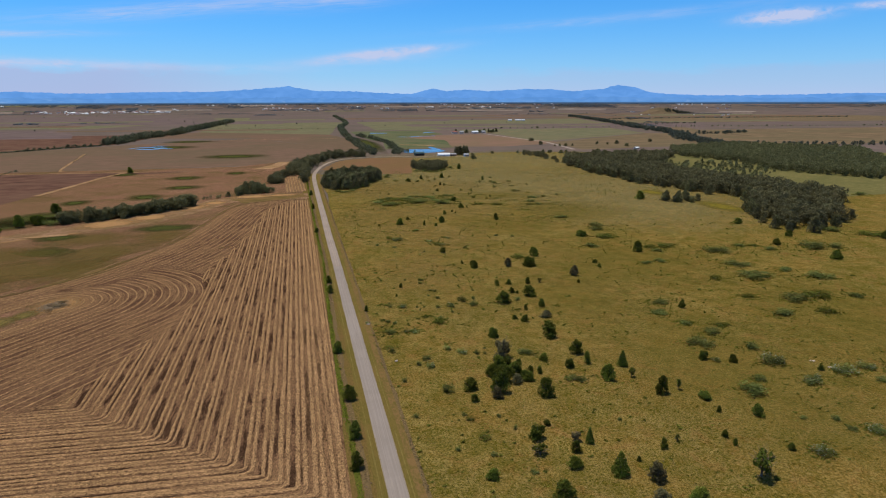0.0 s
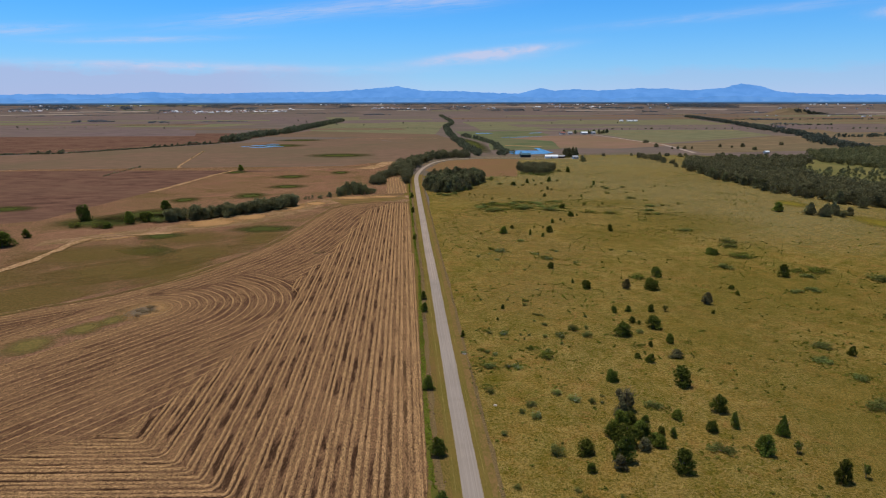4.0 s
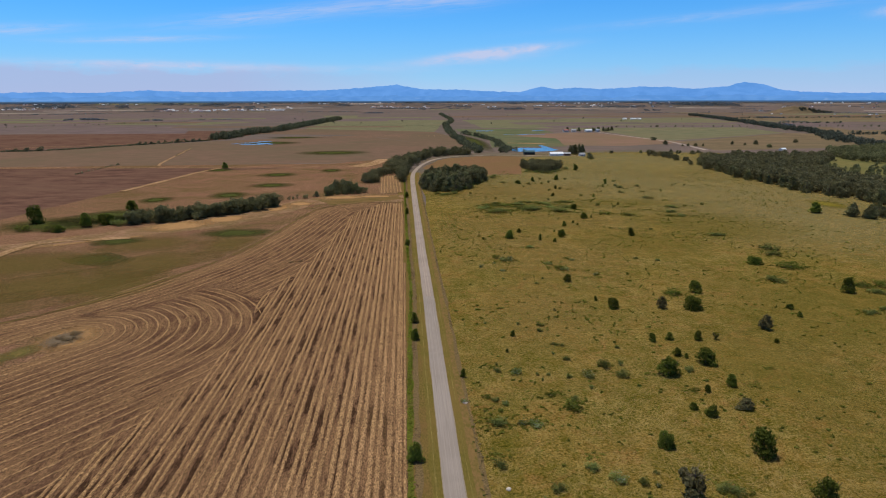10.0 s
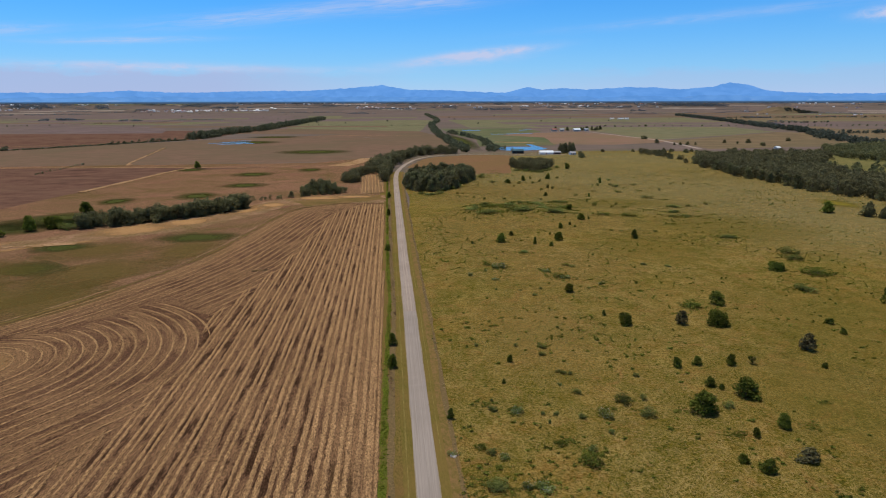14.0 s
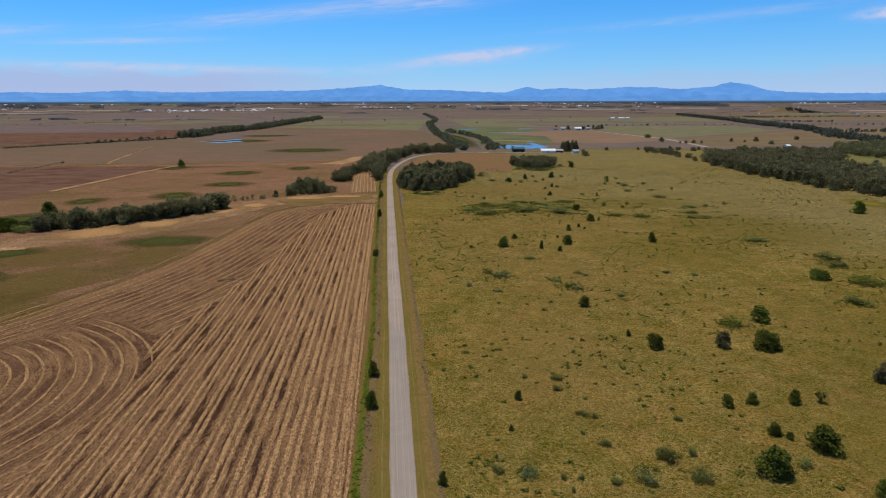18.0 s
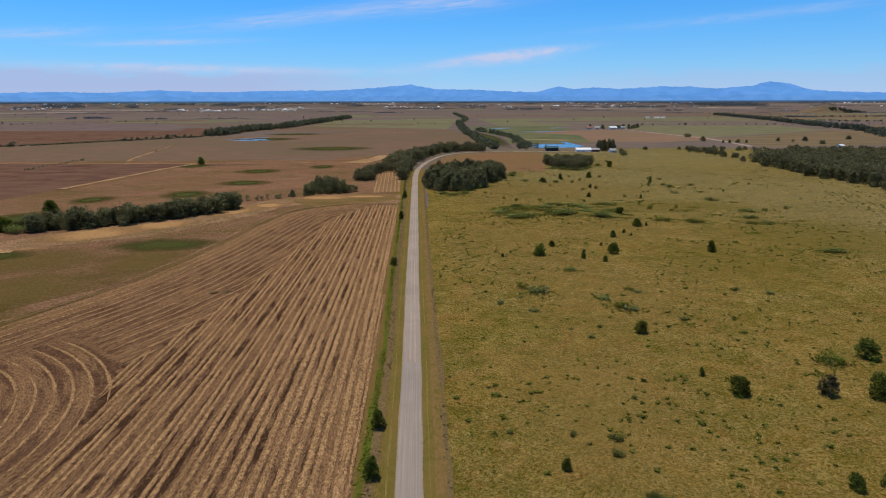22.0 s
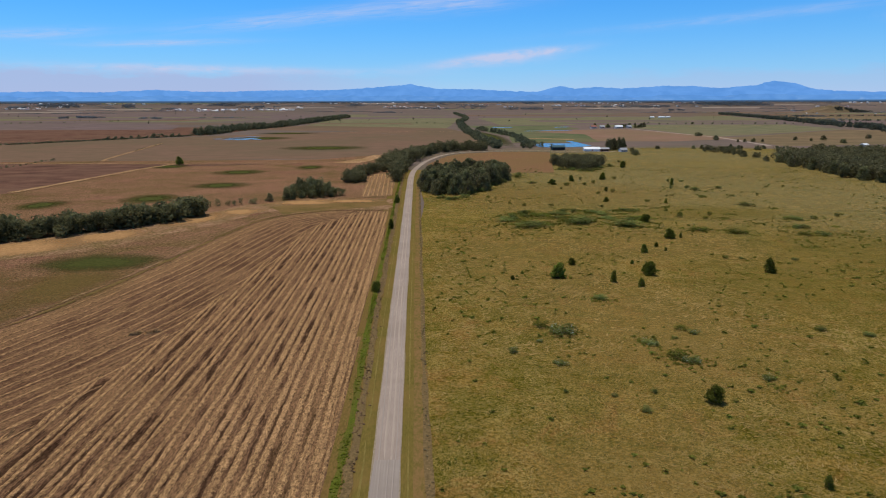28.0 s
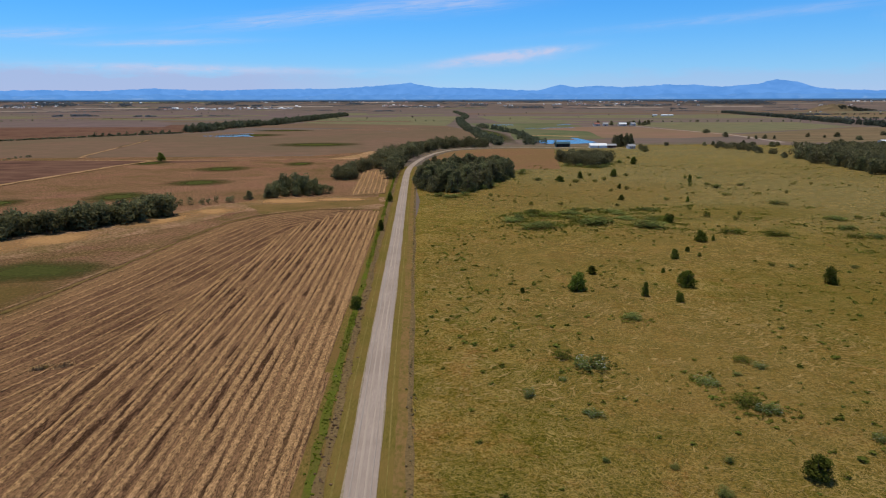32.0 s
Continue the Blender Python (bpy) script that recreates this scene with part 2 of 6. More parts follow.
        ln(tuft.outputs[0], both.inputs[0])
        both.inputs[1].default_value = 2.2
        ln(rim.outputs["Fac"], both.inputs[2])
        ragged = nt.nodes.new("ShaderNodeMapRange")
        ragged.inputs["From Min"].default_value, ragged.inputs["From Max"].default_value = 1.62, 1.95
        ln(both.outputs[0], ragged.inputs["Value"])
        ln(ragged.outputs[0], most.inputs[1])
    litter = nt.nodes.new("ShaderNodeMix")
    litter.data_type = "RGBA"
    ln(most.outputs[0], litter.inputs["Factor"])
    ln(before, litter.inputs["A"])
    litter.inputs["B"].default_value = (*other, 1)
    before = litter.outputs["Result"]
    hsv = nt.nodes.new("ShaderNodeHueSaturation")
    ln(before, hsv.inputs["Color"])
    ln(spread.outputs[0], hsv.inputs["Value"])
    ln(hsv.outputs[0], bsdf.inputs["Base Color"])
    return m


def soft_edged(name, a, b, most=0.92, grain=0.8):
    """A growth that thins out raggedly towards the rim of its patch."""
    m = surface(name, a, b, grain=grain, bump=0.5, contrast=1.3)
    nt = m.node_tree
    ln = nt.links.new
    coord = nt.nodes.new("ShaderNodeTexCoord")
    shift = nt.nodes.new("ShaderNodeVectorMath")
    shift.operation = "MULTIPLY_ADD"
    ln(coord.outputs["Generated"], shift.inputs[0])
    shift.inputs[1].default_value, shift.inputs[2].default_value = (2, 2, 0), (-1, -1, 0)
    far = nt.nodes.new("ShaderNodeVectorMath")
    far.operation = "LENGTH"
    ln(shift.outputs[0], far.inputs[0])
    tex = nt.nodes.new("ShaderNodeTexNoise")
    tex.inputs["Scale"].default_value, tex.inputs["Detail"].default_value, tex.inputs["Roughness"].default_value = 0.11, 8, 0.78
    ln(nt.nodes.new("ShaderNodeNewGeometry").outputs["Position"], tex.inputs["Vector"])
    total = nt.nodes.new("ShaderNodeMath")
    total.operation = "ADD"
    ln(far.outputs["Value"], total.inputs[0])
    ln(tex.outputs[0], total.inputs[1])
    cover = nt.nodes.new("ShaderNodeMapRange")
    cover.inputs["From Min"].default_value, cover.inputs["From Max"].default_value = 0.80, 1.50
    cover.inputs["To Min"].default_value, cover.inputs["To Max"].default_value = most, 0.0
    ln(total.outputs[0], cover.inputs["Value"])
    ln(cover.outputs[0], nt.nodes["Principled BSDF"].inputs["Alpha"])
    return m


def leaf_material(name, a, b, per_object=0.22, lets_through=0.46):
    """Leaves: colour varies from clump to clump and from tree to tree; a little light comes through."""
    m = bpy.data.materials.new(name)
    m.use_nodes = True
    nt = m.node_tree
    ln = nt.links.new
    bsdf = nt.nodes["Principled BSDF"]
    bsdf.inputs["Roughness"].default_value, bsdf.inputs["Specular IOR Level"].default_value = 0.9, 0.0
    geo = nt.nodes.new("ShaderNodeNewGeometry")
    info = nt.nodes.new("ShaderNodeObjectInfo")
    mix = nt.nodes.new("ShaderNodeMix")
    mix.data_type = "RGBA"
    mix.inputs["A"].default_value, mix.inputs["B"].default_value = (*a, 1), (*b, 1)
    ln(geo.outputs["Random Per Island"], mix.inputs["Factor"])
    hsv = nt.nodes.new("ShaderNodeHueSaturation")
    for port, low, high in (("Value", 1 - per_object, 1 + per_object), ("Hue", 0.485, 0.515)):
        vary = nt.nodes.new("ShaderNodeMapRange")
        vary.inputs["To Min"].default_value, vary.inputs["To Max"].default_value = low, high
        ln(info.outputs["Random"], vary.inputs["Value"])
        ln(vary.outputs[0], hsv.inputs[port])
    ln(mix.outputs["Result"], hsv.inputs["Color"])
    tone = nt.nodes.new("ShaderNodeTexNoise")
    tone.inputs["Scale"].default_value, tone.inputs["Detail"].default_value = 0.13, 3
    ln(geo.outputs["Position"], tone.inputs["Vector"])
    spread = nt.nodes.new("ShaderNodeMapRange")
    spread.inputs["From Min"].default_value, spread.inputs["From Max"].default_value = 0.3, 0.7
    spread.inputs["To Min"].default_value, spread.inputs["To Max"].default_value = 0.62, 1.4
    ln(tone.outputs[0], spread.inputs["Value"])
    toned = nt.nodes.new("ShaderNodeHueSaturation")
    ln(hsv.outputs[0], toned.inputs["Color"])
    ln(spread.outputs[0], toned.inputs["Value"])
    hsv = toned
    ln(hsv.outputs[0], bsdf.inputs["Base Color"])
    through_leaf = nt.nodes.new("ShaderNodeBsdfTranslucent")
    ln(hsv.outputs[0], through_leaf.inputs["Color"])
    both = nt.nodes.new("ShaderNodeMixShader")
    both.inputs[0].default_value = lets_through
    ln(bsdf.outputs[0], both.inputs[1])
    ln(through_leaf.outputs[0], both.inputs[2])
    ln(both.outputs[0], nt.nodes["Material Output"].inputs["Surface"])
    return m


def plain(name, colour, rough=0.6, metal=0.0, other=None, grain=2.0):
    return surface(name, colour, other or tuple(v * 0.8 for v in colour), grain=grain, rough=rough, bump=0.08, local=True, specular=0.35)


def rough_grass(name, dry, green, brown, dark, grain=1.5, drift_size=0.045, low=0.38, high=0.60, relief_height=0.4, strand=None):
    """Rough grass: dark bases, dry blades, greener and browner drifts. Each of the three is five tones, dark to pale."""
    m = bpy.data.materials.new(name)
    m.use_nodes = True
    nt = m.node_tree
    ln = nt.links.new
    bsdf = nt.nodes["Principled BSDF"]
    bsdf.inputs["Roughness"].default_value, bsdf.inputs["Specular IOR Level"].default_value = 1.0, 0.0
    geo = nt.nodes.new("ShaderNodeNewGeometry")

    def cloud(scale, detail, rough, distort, shift):
        mapping = nt.nodes.new("ShaderNodeMapping")
        mapping.inputs["Location"].default_value = (shift, shift * 1.7, 0)
        ln(geo.outputs["Position"], mapping.inputs["Vector"])
        tex = nt.nodes.new("ShaderNodeTexNoise")
        tex.inputs["Scale"].default_value, tex.inputs["Detail"].default_value = scale, detail
        tex.inputs["Roughness"].default_value, tex.inputs["Distortion"].default_value = rough, distort
        ln(mapping.outputs[0], tex.inputs["Vector"])
        return tex.outputs[0]

    def blend(factor, a, b):
        mix = nt.nodes.new("ShaderNodeMix")
        mix.data_type = "RGBA"
        for port, v in (("Factor", factor), ("A", a), ("B", b)):
            if isinstance(v, (int, float, tuple)):
                mix.inputs[port].default_value = v
            else:
                ln(v, mix.inputs[port])
        return mix.outputs["Result"]

    def ramp(value, stops):
        r = nt.nodes.new("ShaderNodeValToRGB")
        while len(r.color_ramp.elements) < len(stops):
            r.color_ramp.elements.new(0.5)
        for e, (at, colour) in zip(r.color_ramp.elements, stops):
            e.position, e.color = at, (*colour, 1)
        ln(value, r.inputs[0])
        return r.outputs[0]

    def stretch_value(value, low, high):
        s = nt.nodes.new("ShaderNodeMapRange")
        s.inputs["From Min"].default_value, s.inputs["From Max"].default_value = low, high
        ln(value, s.inputs["Value"])
        return s.outputs[0]

    at = (0.38, 0.455, 0.505, 0.555, 0.63)
    blades = cloud(grain, 7, 0.74, 0.5, 0)
    drift = stretch_value(cloud(drift_size, 8, 0.76, 0.9, 40), low, high)
    colour = blend(drift, ramp(blades, tuple(zip(at, green))), ramp(blades, tuple(zip(at, dry))))
    colour = blend(stretch_value(cloud(drift_size * 1.7, 8, 0.74, 1.2, 90), 0.53, 0.70), colour, ramp(blades, tuple(zip(at, brown))))
    colour = blend(stretch_value(cloud(grain * 0.42, 6, 0.72, 0.6, 17), 0.60, 0.70), colour, (*dark, 1))
    if strand:
        # lodged pale stalks lying in curling lines
        for size, shift, share, thin in ((0.38, 5, 0.70, 0.016), (0.80, 61, 0.62, 0.022), (1.5, 33, 0.50, 0.034)):
            off = nt.nodes.new("ShaderNodeMath")
            off.operation = "COMPARE"
            ln(cloud(size, 3, 0.55, 1.4, shift), off.inputs[0])
            off.inputs[1].default_value, off.inputs[2].default_value = 0.5, thin
            where = stretch_value(cloud(size * 0.16, 4, 0.6, 0.5, shift + 9), 0.40, 0.66)
            both = nt.nodes.new("ShaderNodeMath")
            both.operation = "MULTIPLY"
            ln(off.outputs[0], both.inputs[0])
            ln(where, both.inputs[1])
            some = nt.nodes.new("ShaderNodeMath")
            some.operation = "MULTIPLY"
            ln(both.outputs[0], some.inputs[0])
            some.inputs[1].default_value = share
            colour = blend(some.outputs[0], colour, (*strand, 1))
    ln(colour, bsdf.inputs["Base Color"])
    relief = nt.nodes.new("ShaderNodeBump")
    relief.inputs["Strength"].default_value, relief.inputs["Distance"].default_value = 0.8, relief_height
    ln(blades, relief.inputs["Height"])
    ln(relief.outputs[0], bsdf.inputs["Normal"])
    return m


def water_material(name, colour):
    m = bpy.data.materials.new(name)
    m.use_nodes = True
    nt = m.node_tree
    bsdf = nt.nodes["Principled BSDF"]
    bsdf.inputs["Base Color"].default_value = colour
    bsdf.inputs["Roughness"].default_value, bsdf.inputs["Specular IOR Level"].default_value = 0.15, 0.3
    tex = nt.nodes.new("ShaderNodeTexNoise")
    tex.inputs["Scale"].default_value = 1.2
    relief = nt.nodes.new("ShaderNodeBump")
    relief.inputs["Strength"].default_value, relief.inputs["Distance"].default_value = 0.5, 0.08
    nt.links.new(nt.nodes.new("ShaderNodeNewGeometry").outputs["Position"], tex.inputs["Vector"])
    nt.links.new(tex.outputs[0], relief.inputs["Height"])
    nt.links.new(relief.outputs[0], bsdf.inputs["Normal"])
    return m


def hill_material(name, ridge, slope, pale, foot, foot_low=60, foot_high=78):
    """Far hills that glow: haze painted in as blue, dark woods at their foot."""
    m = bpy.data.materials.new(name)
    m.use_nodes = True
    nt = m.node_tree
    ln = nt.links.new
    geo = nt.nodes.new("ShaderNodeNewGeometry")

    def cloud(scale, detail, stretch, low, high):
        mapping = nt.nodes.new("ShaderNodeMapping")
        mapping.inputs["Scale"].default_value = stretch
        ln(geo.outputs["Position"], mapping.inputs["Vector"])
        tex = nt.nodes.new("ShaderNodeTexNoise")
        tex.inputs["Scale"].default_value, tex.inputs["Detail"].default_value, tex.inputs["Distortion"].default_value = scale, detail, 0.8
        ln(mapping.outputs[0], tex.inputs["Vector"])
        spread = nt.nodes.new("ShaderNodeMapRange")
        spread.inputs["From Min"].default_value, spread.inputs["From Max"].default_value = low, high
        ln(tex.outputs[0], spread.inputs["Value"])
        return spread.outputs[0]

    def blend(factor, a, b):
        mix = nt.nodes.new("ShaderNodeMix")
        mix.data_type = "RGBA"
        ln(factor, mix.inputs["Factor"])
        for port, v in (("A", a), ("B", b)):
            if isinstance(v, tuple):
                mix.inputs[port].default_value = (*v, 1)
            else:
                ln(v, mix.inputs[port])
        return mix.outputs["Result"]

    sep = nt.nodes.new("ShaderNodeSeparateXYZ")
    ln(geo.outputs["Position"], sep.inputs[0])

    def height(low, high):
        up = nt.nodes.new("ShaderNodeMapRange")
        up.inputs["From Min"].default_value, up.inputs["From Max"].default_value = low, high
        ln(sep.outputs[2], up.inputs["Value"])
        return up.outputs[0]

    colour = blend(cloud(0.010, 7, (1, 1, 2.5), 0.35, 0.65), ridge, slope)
    low_blotches = nt.nodes.new("ShaderNodeMath")
    low_blotches.operation = "MULTIPLY"
    ln(cloud(0.012, 6, (1, 1, 5), 0.56, 0.72), low_blotches.inputs[0])
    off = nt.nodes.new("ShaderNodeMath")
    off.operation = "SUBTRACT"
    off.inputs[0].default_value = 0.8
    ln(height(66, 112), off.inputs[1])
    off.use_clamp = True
    ln(off.outputs[0], low_blotches.inputs[1])
    colour = blend(low_blotches.outputs[0], colour, pale)
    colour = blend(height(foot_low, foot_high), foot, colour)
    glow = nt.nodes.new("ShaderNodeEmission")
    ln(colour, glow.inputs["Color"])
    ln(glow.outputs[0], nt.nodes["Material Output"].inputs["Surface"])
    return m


M = dict(
    # Plain greyed and made bluer in its colour to stand for haze.
    ground=surface("plain_far_grass", (0.101, 0.074, 0.060), (0.175, 0.126, 0.104), (0.109, 0.090, 0.070), grain=0.025, patch=0.004, bump=0.1, stretch=(0.4, 1, 1), contrast=0.8),
    pasture=rough_grass("pasture_grass",
                        ((0.066, 0.044, 0.008), (0.116, 0.074, 0.012), (0.161, 0.099, 0.019), (0.221, 0.132, 0.030), (0.312, 0.191, 0.053)),
                        ((0.035, 0.033, 0.004), (0.061, 0.056, 0.007), (0.086, 0.072, 0.009), (0.117, 0.089, 0.012), (0.185, 0.127, 0.028)),
                        ((0.088, 0.042, 0.009), (0.137, 0.067, 0.016), (0.183, 0.089, 0.024), (0.240, 0.121, 0.037), (0.323, 0.173, 0.060)), (0.046, 0.047, 0.007), 1.5, 0.048, 0.45, 0.64,
                        strand=(0.357, 0.247, 0.080)),
    soil=row_material("stubble_soil", (0.068, 0.034, 0.020), (0.126, 0.065, 0.035), (0.155, 0.083, 0.044), (0.212, 0.118, 0.055), (0.43, 0.60)),
    straw=row_material("cut_straw", (0.390, 0.231, 0.102), (0.190, 0.105, 0.047), (0.340, 0.194, 0.090), (0.140, 0.076, 0.038), (0.48, 0.70)),
    verge=surface("verge_grass", (0.170, 0.112, 0.032), (0.080, 0.064, 0.014), (0.150, 0.084, 0.030), grain=1.6, patch=0.07, bump=0.8, contrast=1.6, stretch=(1.6, 0.7, 1)),
    mown=surface("mown_verge", (0.145, 0.106, 0.026), (0.095, 0.076, 0.017), (0.165, 0.104, 0.032), grain=1.6, patch=0.07, bump=0.6, contrast=1.4, stretch=(1.8, 0.45, 1)),
    mown_pale=surface("pale_mown_stripe", (0.205, 0.150, 0.045), (0.150, 0.112, 0.030), (0.120, 0.092, 0.024), grain=1.8, patch=0.3, bump=0.5, contrast=1.5, stretch=(2.0, 0.5, 1)),
    verge_east=surface("orange_brown_verge", (0.175, 0.108, 0.038), (0.100, 0.080, 0.018), (0.195, 0.108, 0.044), grain=1.1, patch=0.25, bump=0.8, contrast=1.6, stretch=(1.4, 0.7, 1)),
    faint_track=surface("faint_road_stripe", (0.300, 0.248, 0.205), (0.272, 0.222, 0.182), (0.262, 0.212, 0.174), grain=1.4, patch=0.05, bump=0.1, stretch=(2, 0.08, 1), depth=0.02),
    shoulder=surface("road_edge_grit", (0.300, 0.235, 0.170), (0.165, 0.128, 0.060), (0.240, 0.185, 0.125), grain=2.2, patch=0.2, bump=0.3, contrast=1.4),
    lush=surface("lush_ditch_grass", (0.058, 0.078, 0.010), (0.100, 0.108, 0.014), (0.105, 0.076, 0.022), grain=2.2, patch=0.12, bump=0.9, contrast=1.5),
    gravel=surface("worn_gravel_road", (0.265, 0.205, 0.162), (0.335, 0.262, 0.208), (0.235, 0.180, 0.142), grain=2.5, patch=0.06, bump=0.25, stretch=(1.6, 0.18, 1), depth=0.03),
    track=surface("pale_wheel_track", (0.371, 0.294, 0.229), (0.309, 0.243, 0.190), (0.283, 0.222, 0.173), grain=1.4, patch=0.05, bump=0.2, stretch=(2, 0.2, 1), depth=0.03),
    # Meadow blue raised a little for mid-distance haze.
    west=rough_grass("dry_reddish_meadow",
                     ((0.090, 0.046, 0.023), (0.150, 0.077, 0.042), (0.199, 0.102, 0.059), (0.255, 0.133, 0.076), (0.346, 0.191, 0.114)),
                     ((0.050, 0.036, 0.014), (0.086, 0.058, 0.020), (0.112, 0.073, 0.028), (0.147, 0.093, 0.038), (0.204, 0.124, 0.060)),
                     ((0.080, 0.036, 0.023), (0.130, 0.060, 0.037), (0.170, 0.077, 0.049), (0.210, 0.098, 0.062), (0.279, 0.138, 0.090)), (0.075, 0.056, 0.020), 1.1, 0.016, 0.34, 0.60),
    tan=rough_grass("pale_dry_grass",
                    ((0.145, 0.081, 0.033), (0.241, 0.139, 0.061), (0.320, 0.187, 0.093), (0.385, 0.235, 0.125), (0.482, 0.306, 0.184)),
                    ((0.090, 0.060, 0.020), (0.152, 0.095, 0.030), (0.197, 0.118, 0.044), (0.252, 0.151, 0.064), (0.337, 0.202, 0.103)),
                    ((0.123, 0.061, 0.028), (0.197, 0.100, 0.047), (0.252, 0.132, 0.068), (0.309, 0.167, 0.093), (0.392, 0.222, 0.136)), (0.123, 0.079, 0.028), 0.7, 0.030, 0.30, 0.52),
    sedge=soft_edged("dark_green_sedge", (0.038, 0.043, 0.011), (0.070, 0.069, 0.020), 0.96),
    island_tan=soft_edged("orange_tan_dry_grass", (0.400, 0.225, 0.094), (0.270, 0.148, 0.062)),
    island_green=soft_edged("island_green_grass", (0.098, 0.082, 0.024), (0.180, 0.124, 0.042)),
    gold=soft_edged("golden_dry_grass", (0.150, 0.096, 0.024), (0.360, 0.234, 0.070), 0.32, 1.3),
    island_grey=soft_edged("grey_tan_scrub", (0.120, 0.088, 0.056), (0.190, 0.140, 0.090)),
    herbs=soft_edged("yellow_herbs", (0.205, 0.150, 0.022), (0.120, 0.100, 0.018)),
    glade=surface("glade_grass", (0.120, 0.105, 0.034), (0.175, 0.145, 0.055), (0.100, 0.098, 0.034), grain=0.2, patch=0.02, bump=0.4, contrast=1.5),
    damp=soft_edged("damp_olive_grass", (0.140, 0.110, 0.019), (0.210, 0.148, 0.030), 0.36),
    marsh=surface("wet_green_meadow", (0.066, 0.083, 0.040), (0.121, 0.130, 0.061), (0.138, 0.116, 0.062), grain=0.05, patch=0.012, bump=0.3, contrast=1.5, stretch=(0.4, 1, 1)),
    west_dull=surface("dull_olive_headland", (0.150, 0.096, 0.034), (0.088, 0.066, 0.022), (0.190, 0.110, 0.044), grain=0.9, patch=0.05, bump=0.6, contrast=1.5),
    # Overlay that pales and greys the far pasture, standing in for haze.
    far_olive=soft_edged("haze_paled_far_grass", (0.105, 0.092, 0.034), (0.420, 0.322, 0.130), 0.36, 0.35),
    west_olive=soft_edged("olive_brown_meadow", (0.098, 0.072, 0.019), (0.160, 0.106, 0.032), 0.62),
    plough=surface("ploughed_red_brown", (0.076, 0.040, 0.029), (0.146, 0.077, 0.050), (0.138, 0.077, 0.050), grain=0.07, patch=0.012, bump=0.4, stretch=(0.5, 1, 1), contrast=1.5),
    # Next four fields: distance haze painted in by raised blue.
    olive=surface("olive_meadow", (0.126, 0.080, 0.051), (0.176, 0.106, 0.070), (0.116, 0.088, 0.051), grain=0.06, patch=0.006, bump=0.3, contrast=0.9, stretch=(0.8, 1, 1)),
    green=surface("green_field", (0.100, 0.100, 0.054), (0.173, 0.156, 0.085), (0.152, 0.128, 0.068), grain=0.045, patch=0.006, bump=0.3, contrast=1.4, stretch=(0.5, 1, 1)),
    purple=surface("haze_tinted_brown_earth", (0.101, 0.073, 0.068), (0.162, 0.114, 0.102), (0.140, 0.105, 0.082), grain=0.035, patch=0.006, bump=0.3, contrast=1.4, stretch=(0.4, 1, 1)),
    dull=surface("dull_brown_stubble", (0.118, 0.082, 0.047), (0.199, 0.135, 0.077), (0.125, 0.099, 0.054), grain=0.04, patch=0.005, bump=0.3, contrast=1.4, stretch=(0.5, 1, 1)),
    # Extra blue in these tones stands in for haze.
    bare=rough_grass("trampled_tan_earth",
                     ((0.134, 0.073, 0.036), (0.206, 0.112, 0.060), (0.258, 0.144, 0.081), (0.309, 0.179, 0.104), (0.381, 0.229, 0.143)),
                     ((0.072, 0.052, 0.018), (0.113, 0.077, 0.026), (0.144, 0.094, 0.036), (0.185, 0.116, 0.052), (0.247, 0.156, 0.081)),
                     ((0.113, 0.060, 0.029), (0.170, 0.094, 0.047), (0.216, 0.120, 0.065), (0.263, 0.151, 0.086), (0.330, 0.198, 0.120)), (0.093, 0.069, 0.023), 0.9, 0.06),
    scrub=surface("dead_ditch_grass", (0.180, 0.118, 0.052), (0.088, 0.060, 0.026), (0.135, 0.090, 0.038), grain=2.0, patch=0.1, bump=0.9, contrast=1.6),
    stalk=leaf_material("loose_dry_stalks", (0.34, 0.22, 0.090), (0.46, 0.31, 0.135), 0.0, 0.6),
    stalk_line=surface("pale_lodged_stalks", (0.228, 0.158, 0.050), (0.304, 0.217, 0.080), (0.194, 0.135, 0.044), grain=0.5, patch=0.04, bump=0),
    twig=leaf_material("dead_grey_stalks", (0.200, 0.140, 0.076), (0.320, 0.230, 0.130), 0.0, 0.6),
    rock=surface("pale_rock", (0.62, 0.53, 0.43), (0.46, 0.38, 0.30), (0.36, 0.28, 0.20), grain=3.0, patch=0.8, bump=0.6, local=True),
    sealed=surface("smooth_grey_road", (0.232, 0.190, 0.155), (0.300, 0.246, 0.202), (0.225, 0.182, 0.148), grain=1.5, patch=0.05, bump=0.15, stretch=(2.2, 0.03, 1), depth=0.02, contrast=1.3),
    weed_lush=leaf_material("weeds_lush_green", (0.105, 0.140, 0.014), (0.185, 0.215, 0.028), 0.0),
    pink=surface("bare_pink_earth", (0.230, 0.132, 0.092), (0.170, 0.104, 0.066), (0.165, 0.118, 0.066), grain=0.1, patch=0.012, bump=0.2, stretch=(0.12, 1, 1), contrast=1.6),
    pale=surface("pale_far_stubble", (0.230, 0.180, 0.142), (0.300, 0.238, 0.185), (0.190, 0.150, 0.120), grain=0.03, patch=0.006, bump=0.2, contrast=1.0, stretch=(0.5, 1, 1)),
    # Crop colour carries some painted haze in its blue.
    brown=surface("brown_crop", (0.144, 0.080, 0.040), (0.201, 0.108, 0.053), (0.155, 0.098, 0.040), grain=0.5, patch=0.02, bump=0.4, stretch=(1, 0.4, 1), contrast=1.4),
    water=water_material("still_water", (0.020, 0.060, 0.110, 1)),
    shallow=water_material("shallow_water", (0.120, 0.120, 0.130, 1)),
    # Both ridges glow; the blue is haze put into their colour.
